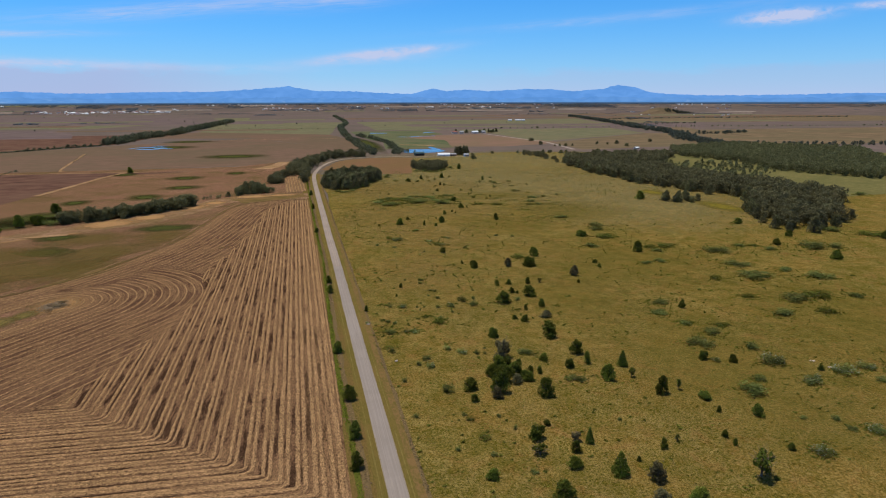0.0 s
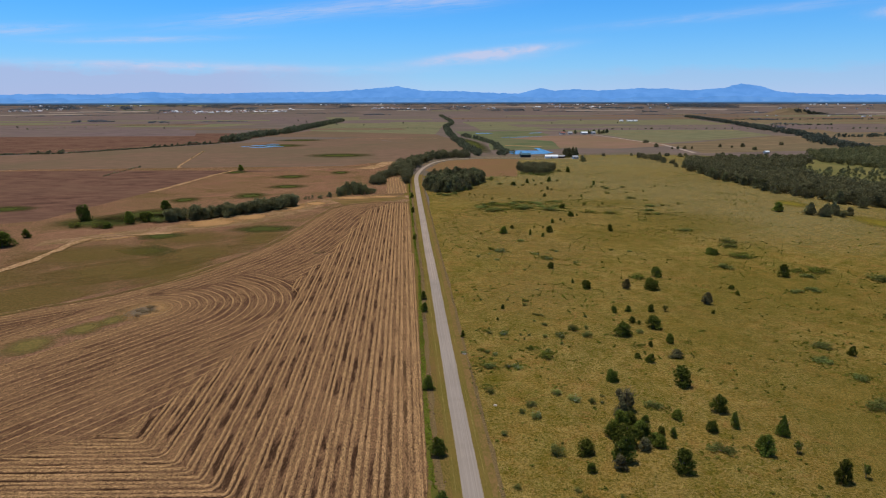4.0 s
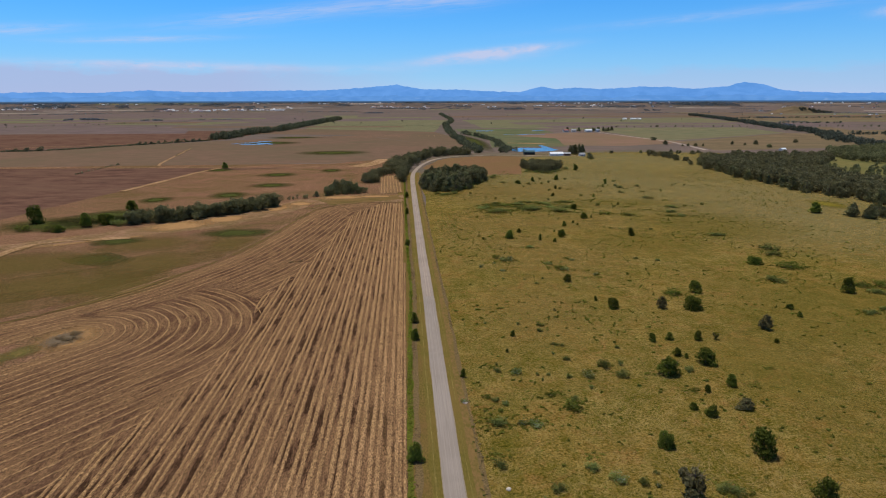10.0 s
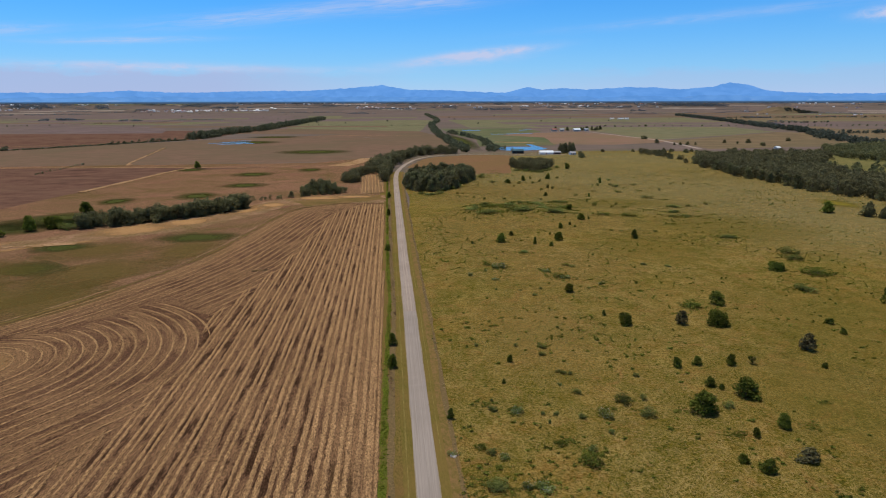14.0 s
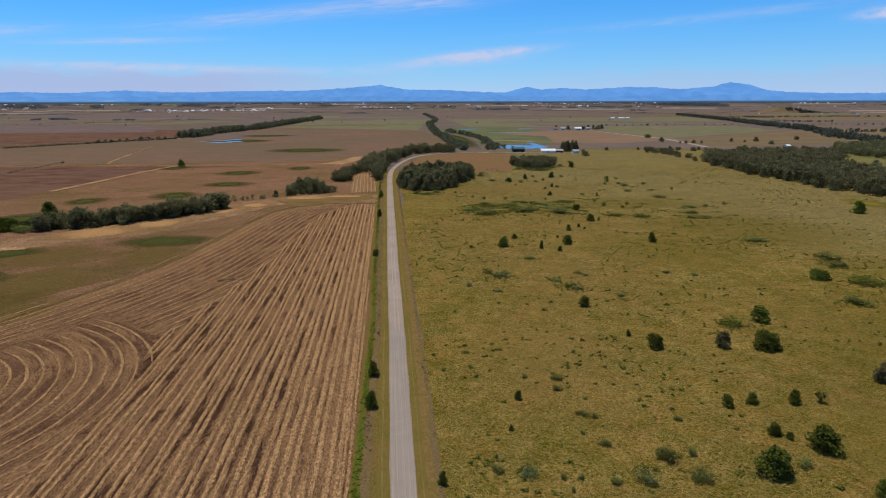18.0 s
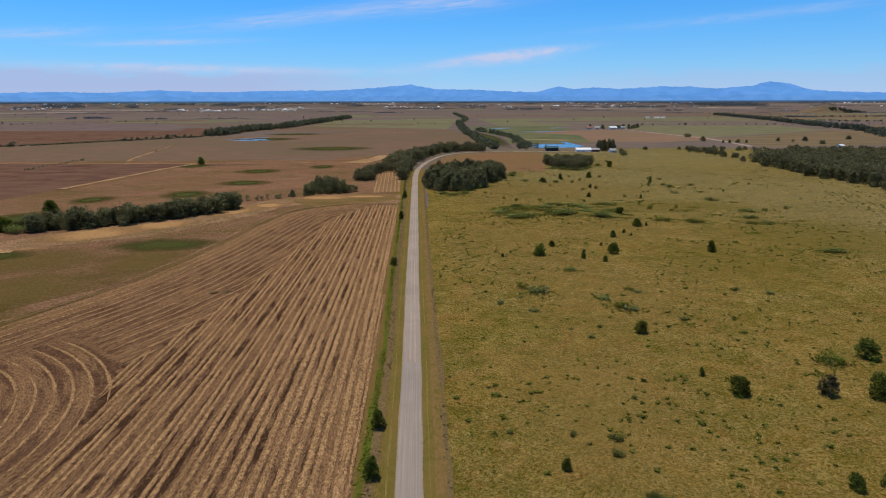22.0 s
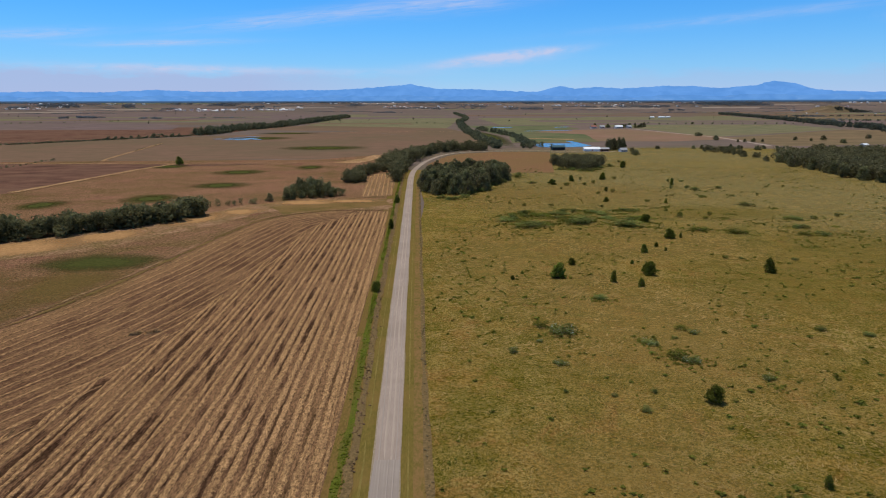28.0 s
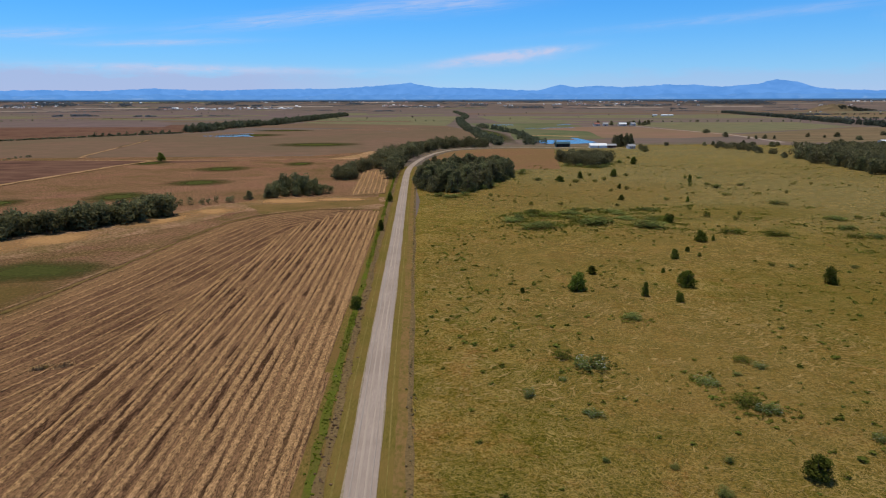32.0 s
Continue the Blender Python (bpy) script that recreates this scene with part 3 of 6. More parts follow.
    hills=hill_material("far_hills_haze_glow", (0.112, 0.305, 0.72), (0.140, 0.350, 0.79), (0.21, 0.41, 0.78), (0.13, 0.29, 0.62)),
    foothills=hill_material("wooded_foothills_haze_glow", (0.105, 0.285, 0.66), (0.132, 0.325, 0.71), (0.25, 0.42, 0.72), (0.060, 0.118, 0.215), 64, 71),
    strand=surface("dry_grass_strands", (0.20, 0.130, 0.040), (0.30, 0.205, 0.080), grain=0.4, bump=0),
    straw_litter=surface("loose_straw", (0.24, 0.155, 0.058), (0.34, 0.225, 0.095), grain=0.4, bump=0),
    weed=leaf_material("weeds_green", (0.118, 0.124, 0.020), (0.205, 0.200, 0.040), 0.0),
    bark=surface("grey_bark", (0.10, 0.075, 0.055), (0.17, 0.135, 0.10), grain=9, bump=0.5, local=True, depth=0.02),
    dead=surface("bare_grey_twigs", (0.115, 0.090, 0.066), (0.175, 0.142, 0.108), grain=6, bump=0.2, local=True, depth=0.02),
    leaf=leaf_material("leaves_dark_green", (0.060, 0.076, 0.012), (0.157, 0.170, 0.032)),
    leaf_light=leaf_material("leaves_mid_green", (0.086, 0.112, 0.015), (0.202, 0.225, 0.041)),
    leaf_grey=leaf_material("leaves_grey_green", (0.108, 0.094, 0.043), (0.189, 0.159, 0.077)),
    # Woodland out to far leaves: distance haze painted in as rising blue.
    leaf_wood=leaf_material("leaves_woodland", (0.120, 0.117, 0.051), (0.199, 0.184, 0.089), 0.08),
    leaf_mid=leaf_material("haze_tinted_mid_leaves", (0.100, 0.104, 0.058), (0.160, 0.158, 0.088)),
    leaf_far=leaf_material("haze_tinted_belt_leaves", (0.078, 0.086, 0.062), (0.125, 0.130, 0.090)),
    leaf_haze=leaf_material("haze_tinted_far_leaves", (0.110, 0.132, 0.150), (0.160, 0.182, 0.195)),
    leaf_low=leaf_material("leaves_bramble", (0.105, 0.124, 0.030), (0.195, 0.208, 0.064)),
    blossom=plain("white_blossom", (0.30, 0.33, 0.26), 0.9),
    white=plain("white_painted_metal", (0.82, 0.82, 0.80), 0.45),
    wall=plain("pale_cladding", (0.62, 0.58, 0.52), 0.8),
    shade=plain("painted_bay_shade", (0.035, 0.032, 0.03), 0.9),
    teal=plain("dark_teal_cladding", (0.018, 0.062, 0.070), 0.6),
    red_roof=plain("rusted_roof", (0.30, 0.11, 0.07), 0.7),
    grey_roof=plain("grey_roof", (0.32, 0.31, 0.30), 0.6),
    glass=plain("window_glass_dark", (0.05, 0.06, 0.07), 0.1),
)

# ---- helpers for building ----


def mesh_of(name, verts, faces, material, smooth=False):
    me = bpy.data.meshes.new(name)
    me.from_pydata([tuple(v) for v in verts], [], [tuple(int(i) for i in f) for f in faces])
    me.materials.append(material)
    if smooth:
        me.polygons.foreach_set("use_smooth", [True] * len(me.polygons))
    me.update()
    return me


def with_row(me, values, rims=None):
    """Stores the row coordinate of each vertex on the mesh, and how near it is to the rim of its swath."""
    me.attributes.new("row", "FLOAT", "POINT").data.foreach_set("value", [float(v) for v in values])
    if rims is not None:
        me.attributes.new("rim", "FLOAT", "POINT").data.foreach_set("value", [float(v) for v in rims])
    return me


def part(name, me, parent=None, label="", m=None):
    ob = new(name, me)
    ob.parent = parent
    if m is not None:
        ob.matrix_basis = m
    return tagged(ob, label)


def thing(name, label, category, group="", kind="", at=None):
    ob = tagged(new(name), label, category, group, kind)
    if at is not None:
        ob.matrix_basis = at
    return ob


def structure(name, me, label, category="ground"):
    return tagged(new(name, me), label, category, kind="structure")


def wobble(points, step, amount, seed, closed=True):
    """A polygon or line with its edges cut into short steps that wander a little."""
    out = []
    pts = [Vector((*p, 0)) for p in points]
    last = len(pts) if closed else len(pts) - 1
    for i in range(last):
        a, b = pts[i], pts[(i + 1) % len(pts)]
        n = max(1, int((b - a).length / step))
        side = Vector((-(b - a).y, (b - a).x, 0)).normalized()
        for k in range(n):
            p = a.lerp(b, k / n)
            out.append(p + side * amount * noise.noise((p.x / step / 2.3, p.y / step / 2.3, seed)))
    if not closed:
        out.append(pts[-1])
    return [(p.x, p.y) for p in out]


LAYER = [0]


def patch(name, points, material, z, label, step=20, amount=4, seed=0.0):
    LAYER[0] += 1
    z += 0.0023 * LAYER[0]
    pts = wobble(points, step, amount, seed)
    me = mesh_of(name, [(x, y, z) for x, y in pts], [range(len(pts))], material)
    if me.polygons[0].normal.z < 0:
        me.flip_normals()
    return structure(name, me, label, "field")


def oval(name, x, y, a, b, turn, material, z, label):
    c, s = math.cos(radians(turn)), math.sin(radians(turn))
    pts = []
    for k in range(40):
        t = k / 40 * math.tau
        r = 1 + 0.22 * noise.noise((math.cos(t) * 1.5 + x, math.sin(t) * 1.5 + y, 4))
        u, v = a * r * math.cos(t), b * r * math.sin(t)
        pts.append((x + c * u - s * v, y + s * u + c * v, z))
    return structure(name, mesh_of(name, pts, [range(40)], material), label, "field")


def smooth_line(points, step):
    """A curve through the points, cut into steps."""
    pts = [Vector(p) for p in points]
    out = []
    for i in range(len(pts) - 1):
        p0, p1, p2, p3 = pts[max(i - 1, 0)], pts[i], pts[i + 1], pts[min(i + 2, len(pts) - 1)]
        n = max(2, int((p2 - p1).length / step))
        for k in range(n):
            u = k / n
            out.append(0.5 * ((2 * p1) + (p2 - p0) * u + (2 * p0 - 5 * p1 + 4 * p2 - p3) * u * u + (3 * p1 - p0 - 3 * p2 + p3) * u ** 3))
    out.append(pts[-1])
    return out


def ribbon(line, profile, jitter=0.0, seed=0.0, swell=0.0, scale=None):
    """Vertices and faces of a band along a line; profile: rows of offset to the right and height."""
    verts, faces, n = [], [], len(profile)
    for i, p in enumerate(line):
        t = (line[min(i + 1, len(line) - 1)] - line[max(i - 1, 0)]).normalized()
        right = Vector((t.y, -t.x))
        wide = 1 + swell * noise.noise((p.x * 0.06, p.y * 0.06, seed + 9)) + 0.5 * swell * noise.noise((p.x * 0.2, p.y * 0.2, seed + 19))
        if scale:
            wide *= scale[i]
        for k, (o, z) in enumerate(profile):
            q = p + right * (o * wide + jitter * noise.noise((p.x * 0.6, p.y * 0.6, seed + k * 0.7)))
            lift = z * (1 + (0.5 * noise.noise((q.x * 0.8, q.y * 0.8, seed + 50)) if jitter else 0))
            verts.append((q.x, q.y, lift))
    for i in range(len(line) - 1):
        for k in range(n - 1):
            faces.append((i * n + k, i * n + k + 1, (i + 1) * n + k + 1, (i + 1) * n + k))
    return verts, faces


START = Vector((-17.1, -119.4))


def ramp(x, y):
    """The plain lies flat for four kilometres and then rises gently towards the foot of the hills."""
    r = math.hypot(x - START.x, y - START.y)
    return 54 * min(max((r - 4150) / 650, 0), 1) ** 1.35


# ---- the plain, the hills ----
def build_ground():
    radii = [0] + [60 * 1.075 ** k for k in range(56)] + [3900 + 90 * k for k in range(16)]
    radii = sorted(r for r in set(radii) if r < 5300)
    n = 160
    verts, faces = [(0, 0, 0)], []
    for r in radii[1:]:
        for k in range(n):
            x, y = r * math.cos(k / n * math.tau), r * math.sin(k / n * math.tau)
            verts.append((x, y, ramp(x, y)))
    for k in range(n):
        faces.append((0, 1 + k, 1 + (k + 1) % n))
    for i in range(len(radii) - 2):
        a, b = 1 + i * n, 1 + (i + 1) * n
        for k in range(n):
            faces.append((a + k, b + k, b + (k + 1) % n, a + (k + 1) % n))
    structure("ground", mesh_of("ground", verts, faces, M["ground"]), "wide dry farmland plain in olive and brown grass")


build_ground()


def build_hills():
    # azimuth and elevation of the skyline, in degrees
    skyline = [(-60, 0.6), (-46, 0.75), (-38, 0.6), (-32.5, 0.62), (-28.4, 0.72), (-25.7, 0.66), (-21.4, 0.88), (-18.8, 0.78), (-16.2, 0.75),
               (-13.4, 0.86), (-10.1, 0.9), (-7.2, 0.92), (-3.2, 1.19), (-0.8, 1.42), (0.4, 1.16), (2.0, 1.0), (5.1, 0.97), (6.9, 0.85),
               (10.0, 0.74), (11.2, 1.01), (12.1, 1.23), (13.3, 0.97), (15.0, 1.12), (17.1, 0.98), (19.1, 1.08), (20.5, 1.15), (22.6, 1.12),
               (24.8, 0.95), (27.3, 1.14), (28.5, 1.46), (30.0, 1.24), (31.1, 0.85), (32.7, 0.66), (36.4, 0.54), (41, 0.56), (46, 0.66), (60, 0.6)]
    az = np.array([p[0] for p in skyline])
    el = np.array([p[1] for p in skyline])
    eye = Vector((-6, 15, 67))
    root = tagged(new("backdrop"), "hazy blue mountain range along the horizon", "mountains", kind="structure")

    def ridge(name, height_at, dist, material, foot):
        verts, faces, cols = [], [], 1100
        off = eye.xy - START
        for k in range(cols):
            a = -58 + 116 * k / (cols - 1)
            way = Vector((math.sin(radians(a)), math.cos(radians(a))))
            d = -off.dot(way) + math.sqrt(off.dot(way) ** 2 - off.length_squared + dist ** 2)
            top = eye.z + d * math.tan(radians(height_at(a)))
            for share, back in ((-0.4, -50), (0.35, -25), (0.72 + 0.1 * noise.noise((a * 2, 9, 3)), -12), (1.0, 0), (0.3, 40)):
                p = eye.xy + way * (d + back)
                verts.append((p.x, p.y, foot + (top - foot) * share))
        for k in range(cols - 1):
            for j in range(4):
                faces.append((k * 5 + j, (k + 1) * 5 + j, (k + 1) * 5 + j + 1, k * 5 + j + 1))
        part(name, mesh_of(name, verts, faces, material, True), root)

    def far_ridge(a):
        rough = 0.05 * noise.noise((a * 0.9, 1, 0)) + 0.05 * noise.noise((a * 2.1, 5, 0)) + 0.035 * noise.noise((a * 5.3, 5, 0)) + 0.02 * noise.noise((a * 11.0, 2, 0))
        return float(np.interp(a, az, el)) + rough

    def near_ridge(a):
        rough = 0.22 * noise.noise((a * 0.35, 11, 0)) + 0.12 * noise.noise((a * 1.3, 15, 0)) + 0.05 * noise.noise((a * 4.1, 15, 0)) + 0.02 * noise.noise((a * 12.0, 7, 0))
        return min(0.36 + 0.10 * (float(np.interp(a, az, el)) - 0.6) + rough, far_ridge(a) - 0.06)

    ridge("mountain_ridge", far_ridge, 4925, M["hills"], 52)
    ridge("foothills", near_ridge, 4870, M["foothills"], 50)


build_hills()

# ---- road and verges ----
ROAD = [(0.6, -900), (0.4, -300), (0, 0), (-0.4, 75), (-0.8, 140), (-1.25, 215), (-1.85, 270), (-2.6, 397), (-3.1, 470), (-3.4, 560), (-2.6, 610), (0.3, 650),
        (7, 700), (14, 735), (24, 773), (40, 805), (60, 825), (88, 835), (120, 837), (163, 832), (215, 822), (240, 815)]
DITCH = [(-8.0, -300), (-8.0, 0), (-8.8, 40), (-9.0, 85), (-8.6, 150), (-8.0, 205), (-8.6, 245), (-9.0, 270), (-10.0, 400), (-10.6, 470), (-11.2, 620)]
LINE = smooth_line(ROAD, 8)


def band(name, left, right, z, material, label, category="road", line=None, wave=0.0):
    rows = [(left, z - 0.02), (left + (right - left) * 0.33, z + 0.01), (left + (right - left) * 0.67, z + 0.01), (right, z - 0.02)]
    verts, faces = ribbon(line or LINE, rows, wave, left)
    return structure(name, mesh_of(name, verts, [f[::-1] for f in faces], material), label, category)


STRAIGHT = [p for p in LINE if p.y < 640 and p.x < 4]
DITCH_LINE = smooth_line(DITCH, 4)
band("verge_west", -12.8, -2.0, 0.07, M["verge"], "dry grass verge between road and field", "verge", STRAIGHT, 0.3)
band("mown_edge_west", -4.6, -2.1, 0.095, M["mown"], "mown olive grass along the road edge", "verge", STRAIGHT, 0.3)
band("mown_stripe_west", -3.75, -3.45, 0.125, M["mown_pale"], "pale stripe left by the mower beside the road", "verge", STRAIGHT, 0.25)
band("ditch_west", -0.75, 0.7, 0.12, M["lush"], "narrow lush green ditch along the field", "ditch", DITCH_LINE, 0.6)
band("ditch_bank_west", 0.8, 2.3, 0.13, M["scrub"], "grey dead grass on the ditch bank", "ditch", DITCH_LINE, 0.9)
band("ditch_east", 3.9, 6.9, 0.075, M["verge_east"], "shallow orange brown strip along the pasture edge", "ditch", STRAIGHT, 0.4)
band("verge_east", 2.0, 4.2, 0.09, M["mown"], "mown olive grass verge beside the road", "verge", STRAIGHT, 0.3)
band("mown_stripe_east", 3.25, 3.5, 0.12, M["mown_pale"], "pale stripe left by the mower beside the road", "verge", STRAIGHT, 0.25)
band("ditch_bank_east", 6.0, 6.9, 0.12, M["scrub"], "dark dead grass line at the pasture edge", "ditch", STRAIGHT, 0.9)
SEALED = [p for p in LINE if p.y < 203 and p.x < 4]
LOOSE = SEALED[-1:] + LINE[len(SEALED):]
band("road", -2.14, 2.14, 0.16, M["sealed"], "narrow smooth grey country road", "road", SEALED)
band("gravel_road", -2.12, 2.12, 0.155, M["gravel"], "narrow pinkish grey gravel road", "road", LOOSE)
for off, wide, kind in ((-1.3, 0.12, "faint_track"), (-0.42, 0.20, "track"), (0.72, 0.18, "track"), (1.4, 0.10, "faint_track")):
    band("wheel_track", off - wide, off + wide, 0.192, M[kind], "pale worn stripe along the gravel road", "road", LOOSE, 0.22)
for off in (-0.9, 0.3, 1.2):
    band("wheel_track", off - 0.10, off + 0.10, 0.195, M["faint_track"], "faint pale stripe along the smooth road", "road", SEALED, 0.12)
for side in (-1, 1):
    band("road_shoulder", side * 2.16 - 0.10, side * 2.16 + 0.10, 0.150, M["shoulder"], "thin pale gravel edge of the road", "road", LINE, 0.22)

# ---- land around: pasture, stubble and the fields beyond ----
patch("pasture", [(6, -900), (900, -900), (900, 250), (640, 420), (600, 600), (480, 760), (440, 850), (330, 880), (245, 870), (190, 800), (112, 815),
                  (108, 607), (73, 606), (5, 620), (4, 300)], M["pasture"], 0.05, "wide rough pasture of olive and golden dry grass", 30, 3, 1)
patch("crop_field", [(9, 676), (30, 770), (48, 800), (85, 822), (117, 824), (147, 814), (110, 608), (72, 610), (20, 640)], M["brown"], 0.09,
      "brown harvested crop field inside the road bend", 20, 2, 2)
patch("meadow_west", [(-12, -900), (-900, -900), (-900, 600), (-490, 724), (-96, 740), (-30, 800), (-12, 640)], M["west"], 0.03,
      "dry reddish brown meadow with greener hollows", 40, 5, 3)
patch("ploughed_field", [(-900, 660), (-476, 704), (-232, 698), (-96, 700), (-230, 668), (-262, 452), (-275, 368), (-420, 300), (-900, 300)], M["plough"], 0.06,
      "bare ploughed red brown field", 30, 4, 4)
patch("olive_field", [(-900, 740), (-490, 724), (-94, 745), (-20, 812), (66, 990), (-109, 1372), (-369, 1190), (-620, 945), (-900, 880)], M["olive"], 0.04,
      "olive brown meadow before the tree line", 40, 6, 5)
patch("stream_flat", [(66, 985), (95, 985), (92, 1260), (60, 1500), (-280, 1700), (-345, 1560), (-364, 1440), (-109, 1372)], M["olive"], 0.04, "flat olive brown meadow beside the stream", 40, 6, 32)
patch("brown_field", [(-615, 960), (-372, 1230), (-330, 1600), (-700, 1600), (-1500, 1480), (-1400, 900)], M["plough"], 0.06, "brown field behind the tree line", 60, 8, 6)
patch("purple_field", [(-1650, 1480), (-940, 1470), (-520, 1480), (-640, 1860), (-1300, 2050), (-2200, 1950)], M["purple"], 0.06, "bare brown field tinted purple for haze", 60, 8, 7)
patch("far_green_field", [(-2600, 2090), (-1300, 2090), (-640, 2000), (-520, 2300), (-1650, 2500), (-2900, 2480)], M["green"], 0.05, "thin green far field", 80, 10, 8)
patch("far_brown_field", [(-3400, 2560), (-1680, 2560), (-420, 2420), (-500, 3560), (-2400, 3900), (-3600, 3300)], M["purple"], 0.05, "pale brown far field", 90, 12, 9)
patch("middle_green_field", [(-280, 1700), (60, 1500), (100, 1950), (150, 2300), (170, 3300), (-480, 3500), (-300, 2500)], M["green"], 0.06, "flat grey green field", 60, 8, 10)
patch("marsh_meadow", [(130, 980), (256, 1000), (300, 1216), (300, 1400), (340, 1440), (335, 1650), (120, 1640), (125, 1380), (150, 1150)], M["marsh"], 0.06, "green marshy meadow round the ponds", 40, 8, 11)
patch("stream_meadow", [(100, 960), (122, 885), (140, 1120), (112, 1380), (92, 1260)], M["sedge"], 0.08, "green strip between two tree lines", 30, 3, 12)
patch("pink_field", [(217, 1308), (290, 1216), (258, 1022), (352, 1002), (434, 1038), (500, 1090), (422, 1424), (278, 1382)], M["pink"], 0.08, "bare pinkish earth field", 30, 4, 13)
patch("sand_strip", [(168, 1086), (199, 1072), (228, 1050), (236, 1064), (205, 1088), (175, 1098)], M["tan"], 0.09, "pale sandy shore", 15, 3, 14)
patch("east_green_field", [(200, 1700), (420, 1660), (460, 1480), (480, 1130), (860, 1380), (900, 1620), (1120, 2180), (1300, 2900), (700, 3600), (220, 3500)], M["green"], 0.06,
      "broad olive field running to the town", 80, 10, 15)
patch("east_brown_field", [(480, 1090), (460, 900), (760, 940), (800, 1090), (905, 1320), (860, 1370)], M["dull"], 0.07, "brown field before the dark tree line", 40, 6, 16)
patch("east_tan_field", [(960, 1330), (1180, 2180), (1380, 2900), (3000, 2900), (2600, 1400), (1400, 900), (800, 900)], M["dull"], 0.05, "wide dull tan field", 90, 12, 17)
patch("east_pale_field", [(1100, 1500), (1300, 2050), (2500, 2000), (2300, 1500)], M["ground"], 0.08, "pale straw coloured field", 60, 8, 18)
patch("north_strip", [(-80, 700), (-53, 697), (-22, 795), (-47, 790), (-55, 745)], M["tan"], 0.09, "pale stubble strip", 12, 3, 19)
patch("pale_band", [(-12, 436), (-12, 474), (-60, 474), (-90, 455), (-108, 425), (-140, 383), (-165, 355), (-205, 318), (-235, 300), (-232, 285), (-212, 296), (-160, 326),
                    (-122, 345), (-88, 400), (-76, 432)], M["bare"], 0.07, "pale dry grass headland above the field", 3, 3, 20)
for x, y, a, b, turn in ((-60, 462, 30, 9, 20), (-105, 412, 28, 10, 50), (-150, 352, 34, 12, 40), (-200, 312, 30, 12, 35), (-128, 372, 26, 9, 45), (-35, 466, 22, 8, 10), (-88, 432, 18, 10, 45), (-175, 320, 30, 8, 30)):
    oval("dry_headland_grass", x, y, a, b, turn, M["island_tan"], 0.185 + 0.0004 * x, "orange tan dry grass on the headland")
patch("headland_olive", [(-77, 446), (-46, 466), (-16, 474), (-13, 452), (-45, 432), (-64, 422)], M["west_dull"], 0.085, "dull olive strip across the headland", 6, 2.5, 33)
for k, line in enumerate((((-252, 509), (-248, 527), (-244, 560), (-239, 597), (-232, 651), (-222, 690)), ((-235, 190), (-225, 212), (-214, 245), (-213, 290), (-206, 306), (-194, 312), (-165, 318)))):
    verts, faces = ribbon(smooth_line(line, 5), [(-2.6, 0.0), (0, 0.05), (2.6, 0.0)], 2.2, k + 70, 0.5)
    structure("pale_track", mesh_of("pale_track", [(x, y, z + 0.33) for x, y, z in verts], [f[::-1] for f in faces], M["tan"]), "pale worn grass track", "track")
patch("glade", [(425, 432), (450, 340), (640, 360), (800, 480), (900, 560), (900, 800), (560, 780), (462, 660), (408, 560)], M["glade"], 0.07, "dull olive grass of the glade behind the wood", 14, 5, 27)
oval("yellow_herbs", 312, 320, 16, 34, 0, M["herbs"], 0.20, "yellow flowering herbs before the wood")
oval("yellow_herbs", 300, 402, 12, 24, 10, M["herbs"], 0.20, "yellow flowering herbs before the wood")
for x, y, a, b, turn in ((112, 50, 46, 75, 10), (150, 170, 60, 60, 0), (95, 130, 26, 40, 20), (190, 60, 60, 80, 0), (120, 290, 40, 40, 0), (180, 330, 60, 50, 30), (150, 420, 50, 26, 0)):
    oval("damp_grass", x, y, a, b, turn, M["damp"], 0.18 + 0.003 * (x % 7), "smoother olive stretch of the pasture")
# Ovals lay the painted haze over the far pasture.
for x, y, a, b in ((170, 480, 190, 170), (300, 450, 140, 180), (120, 620, 160, 150), (250, 700, 150, 170), (250, 330, 110, 110), (190, 800, 200, 120), (330, 800, 170, 130), (420, 640, 150, 200)):
    oval("far_grass", x, y, a, b, 0, M["far_olive"], 0.057 + 0.0006 * (x % 11), "far pasture grass paled and greyed for haze")
for x, y, a, b in ((48, 480, 38, 66), (40, 340, 30, 74), (62, 258, 40, 56), (38, 180, 26, 50), (98, 350, 52, 40), (110, 500, 60, 60)):
    oval("golden_grass", x, y, a, b, 0, M["gold"], 0.072 + 0.0006 * (x % 13), "golden dry stretch of the pasture")
for x, y, a, b, turn in ((-128, 262, 44, 20, 50), (-160, 225, 50, 22, 35), (-190, 260, 50, 30, 20), (-105, 300, 20, 34, 0), (-230, 215, 60, 34, 10), (-150, 300, 36, 22, 20), (-130, 222, 42, 16, 58), (-180, 180, 60, 20, 45)):
    oval("olive_grass", x, y, a, b, turn, M["west_olive"], 0.120 - 0.0004 * x, "olive brown stretch of the dry meadow")
for k, line in enumerate((((-560, 716), (-335, 704), (-164, 691), (-110, 700)), ((-300, 735), (-308, 747), (-355, 1005)), ((-655, 1024), (-480, 1130), (-365, 1222)),
                          ((-263, 1315), (-80, 1330), (66, 1328)), ((460, 1470), (640, 1560), (900, 1620)), ((600, 1900), (900, 1960), (1100, 2040)))):
    verts, faces = ribbon(smooth_line(line, 12), [(-1.6, 0.0), (0, 0.05), (1.6, 0.0)], 0.8, k)
    me = mesh_of("field_track", [(x, y, z + 0.30) for x, y, z in verts], [f[::-1] for f in faces], M["tan"])
    structure("field_track", me, "thin pale grass track between fields", "track")
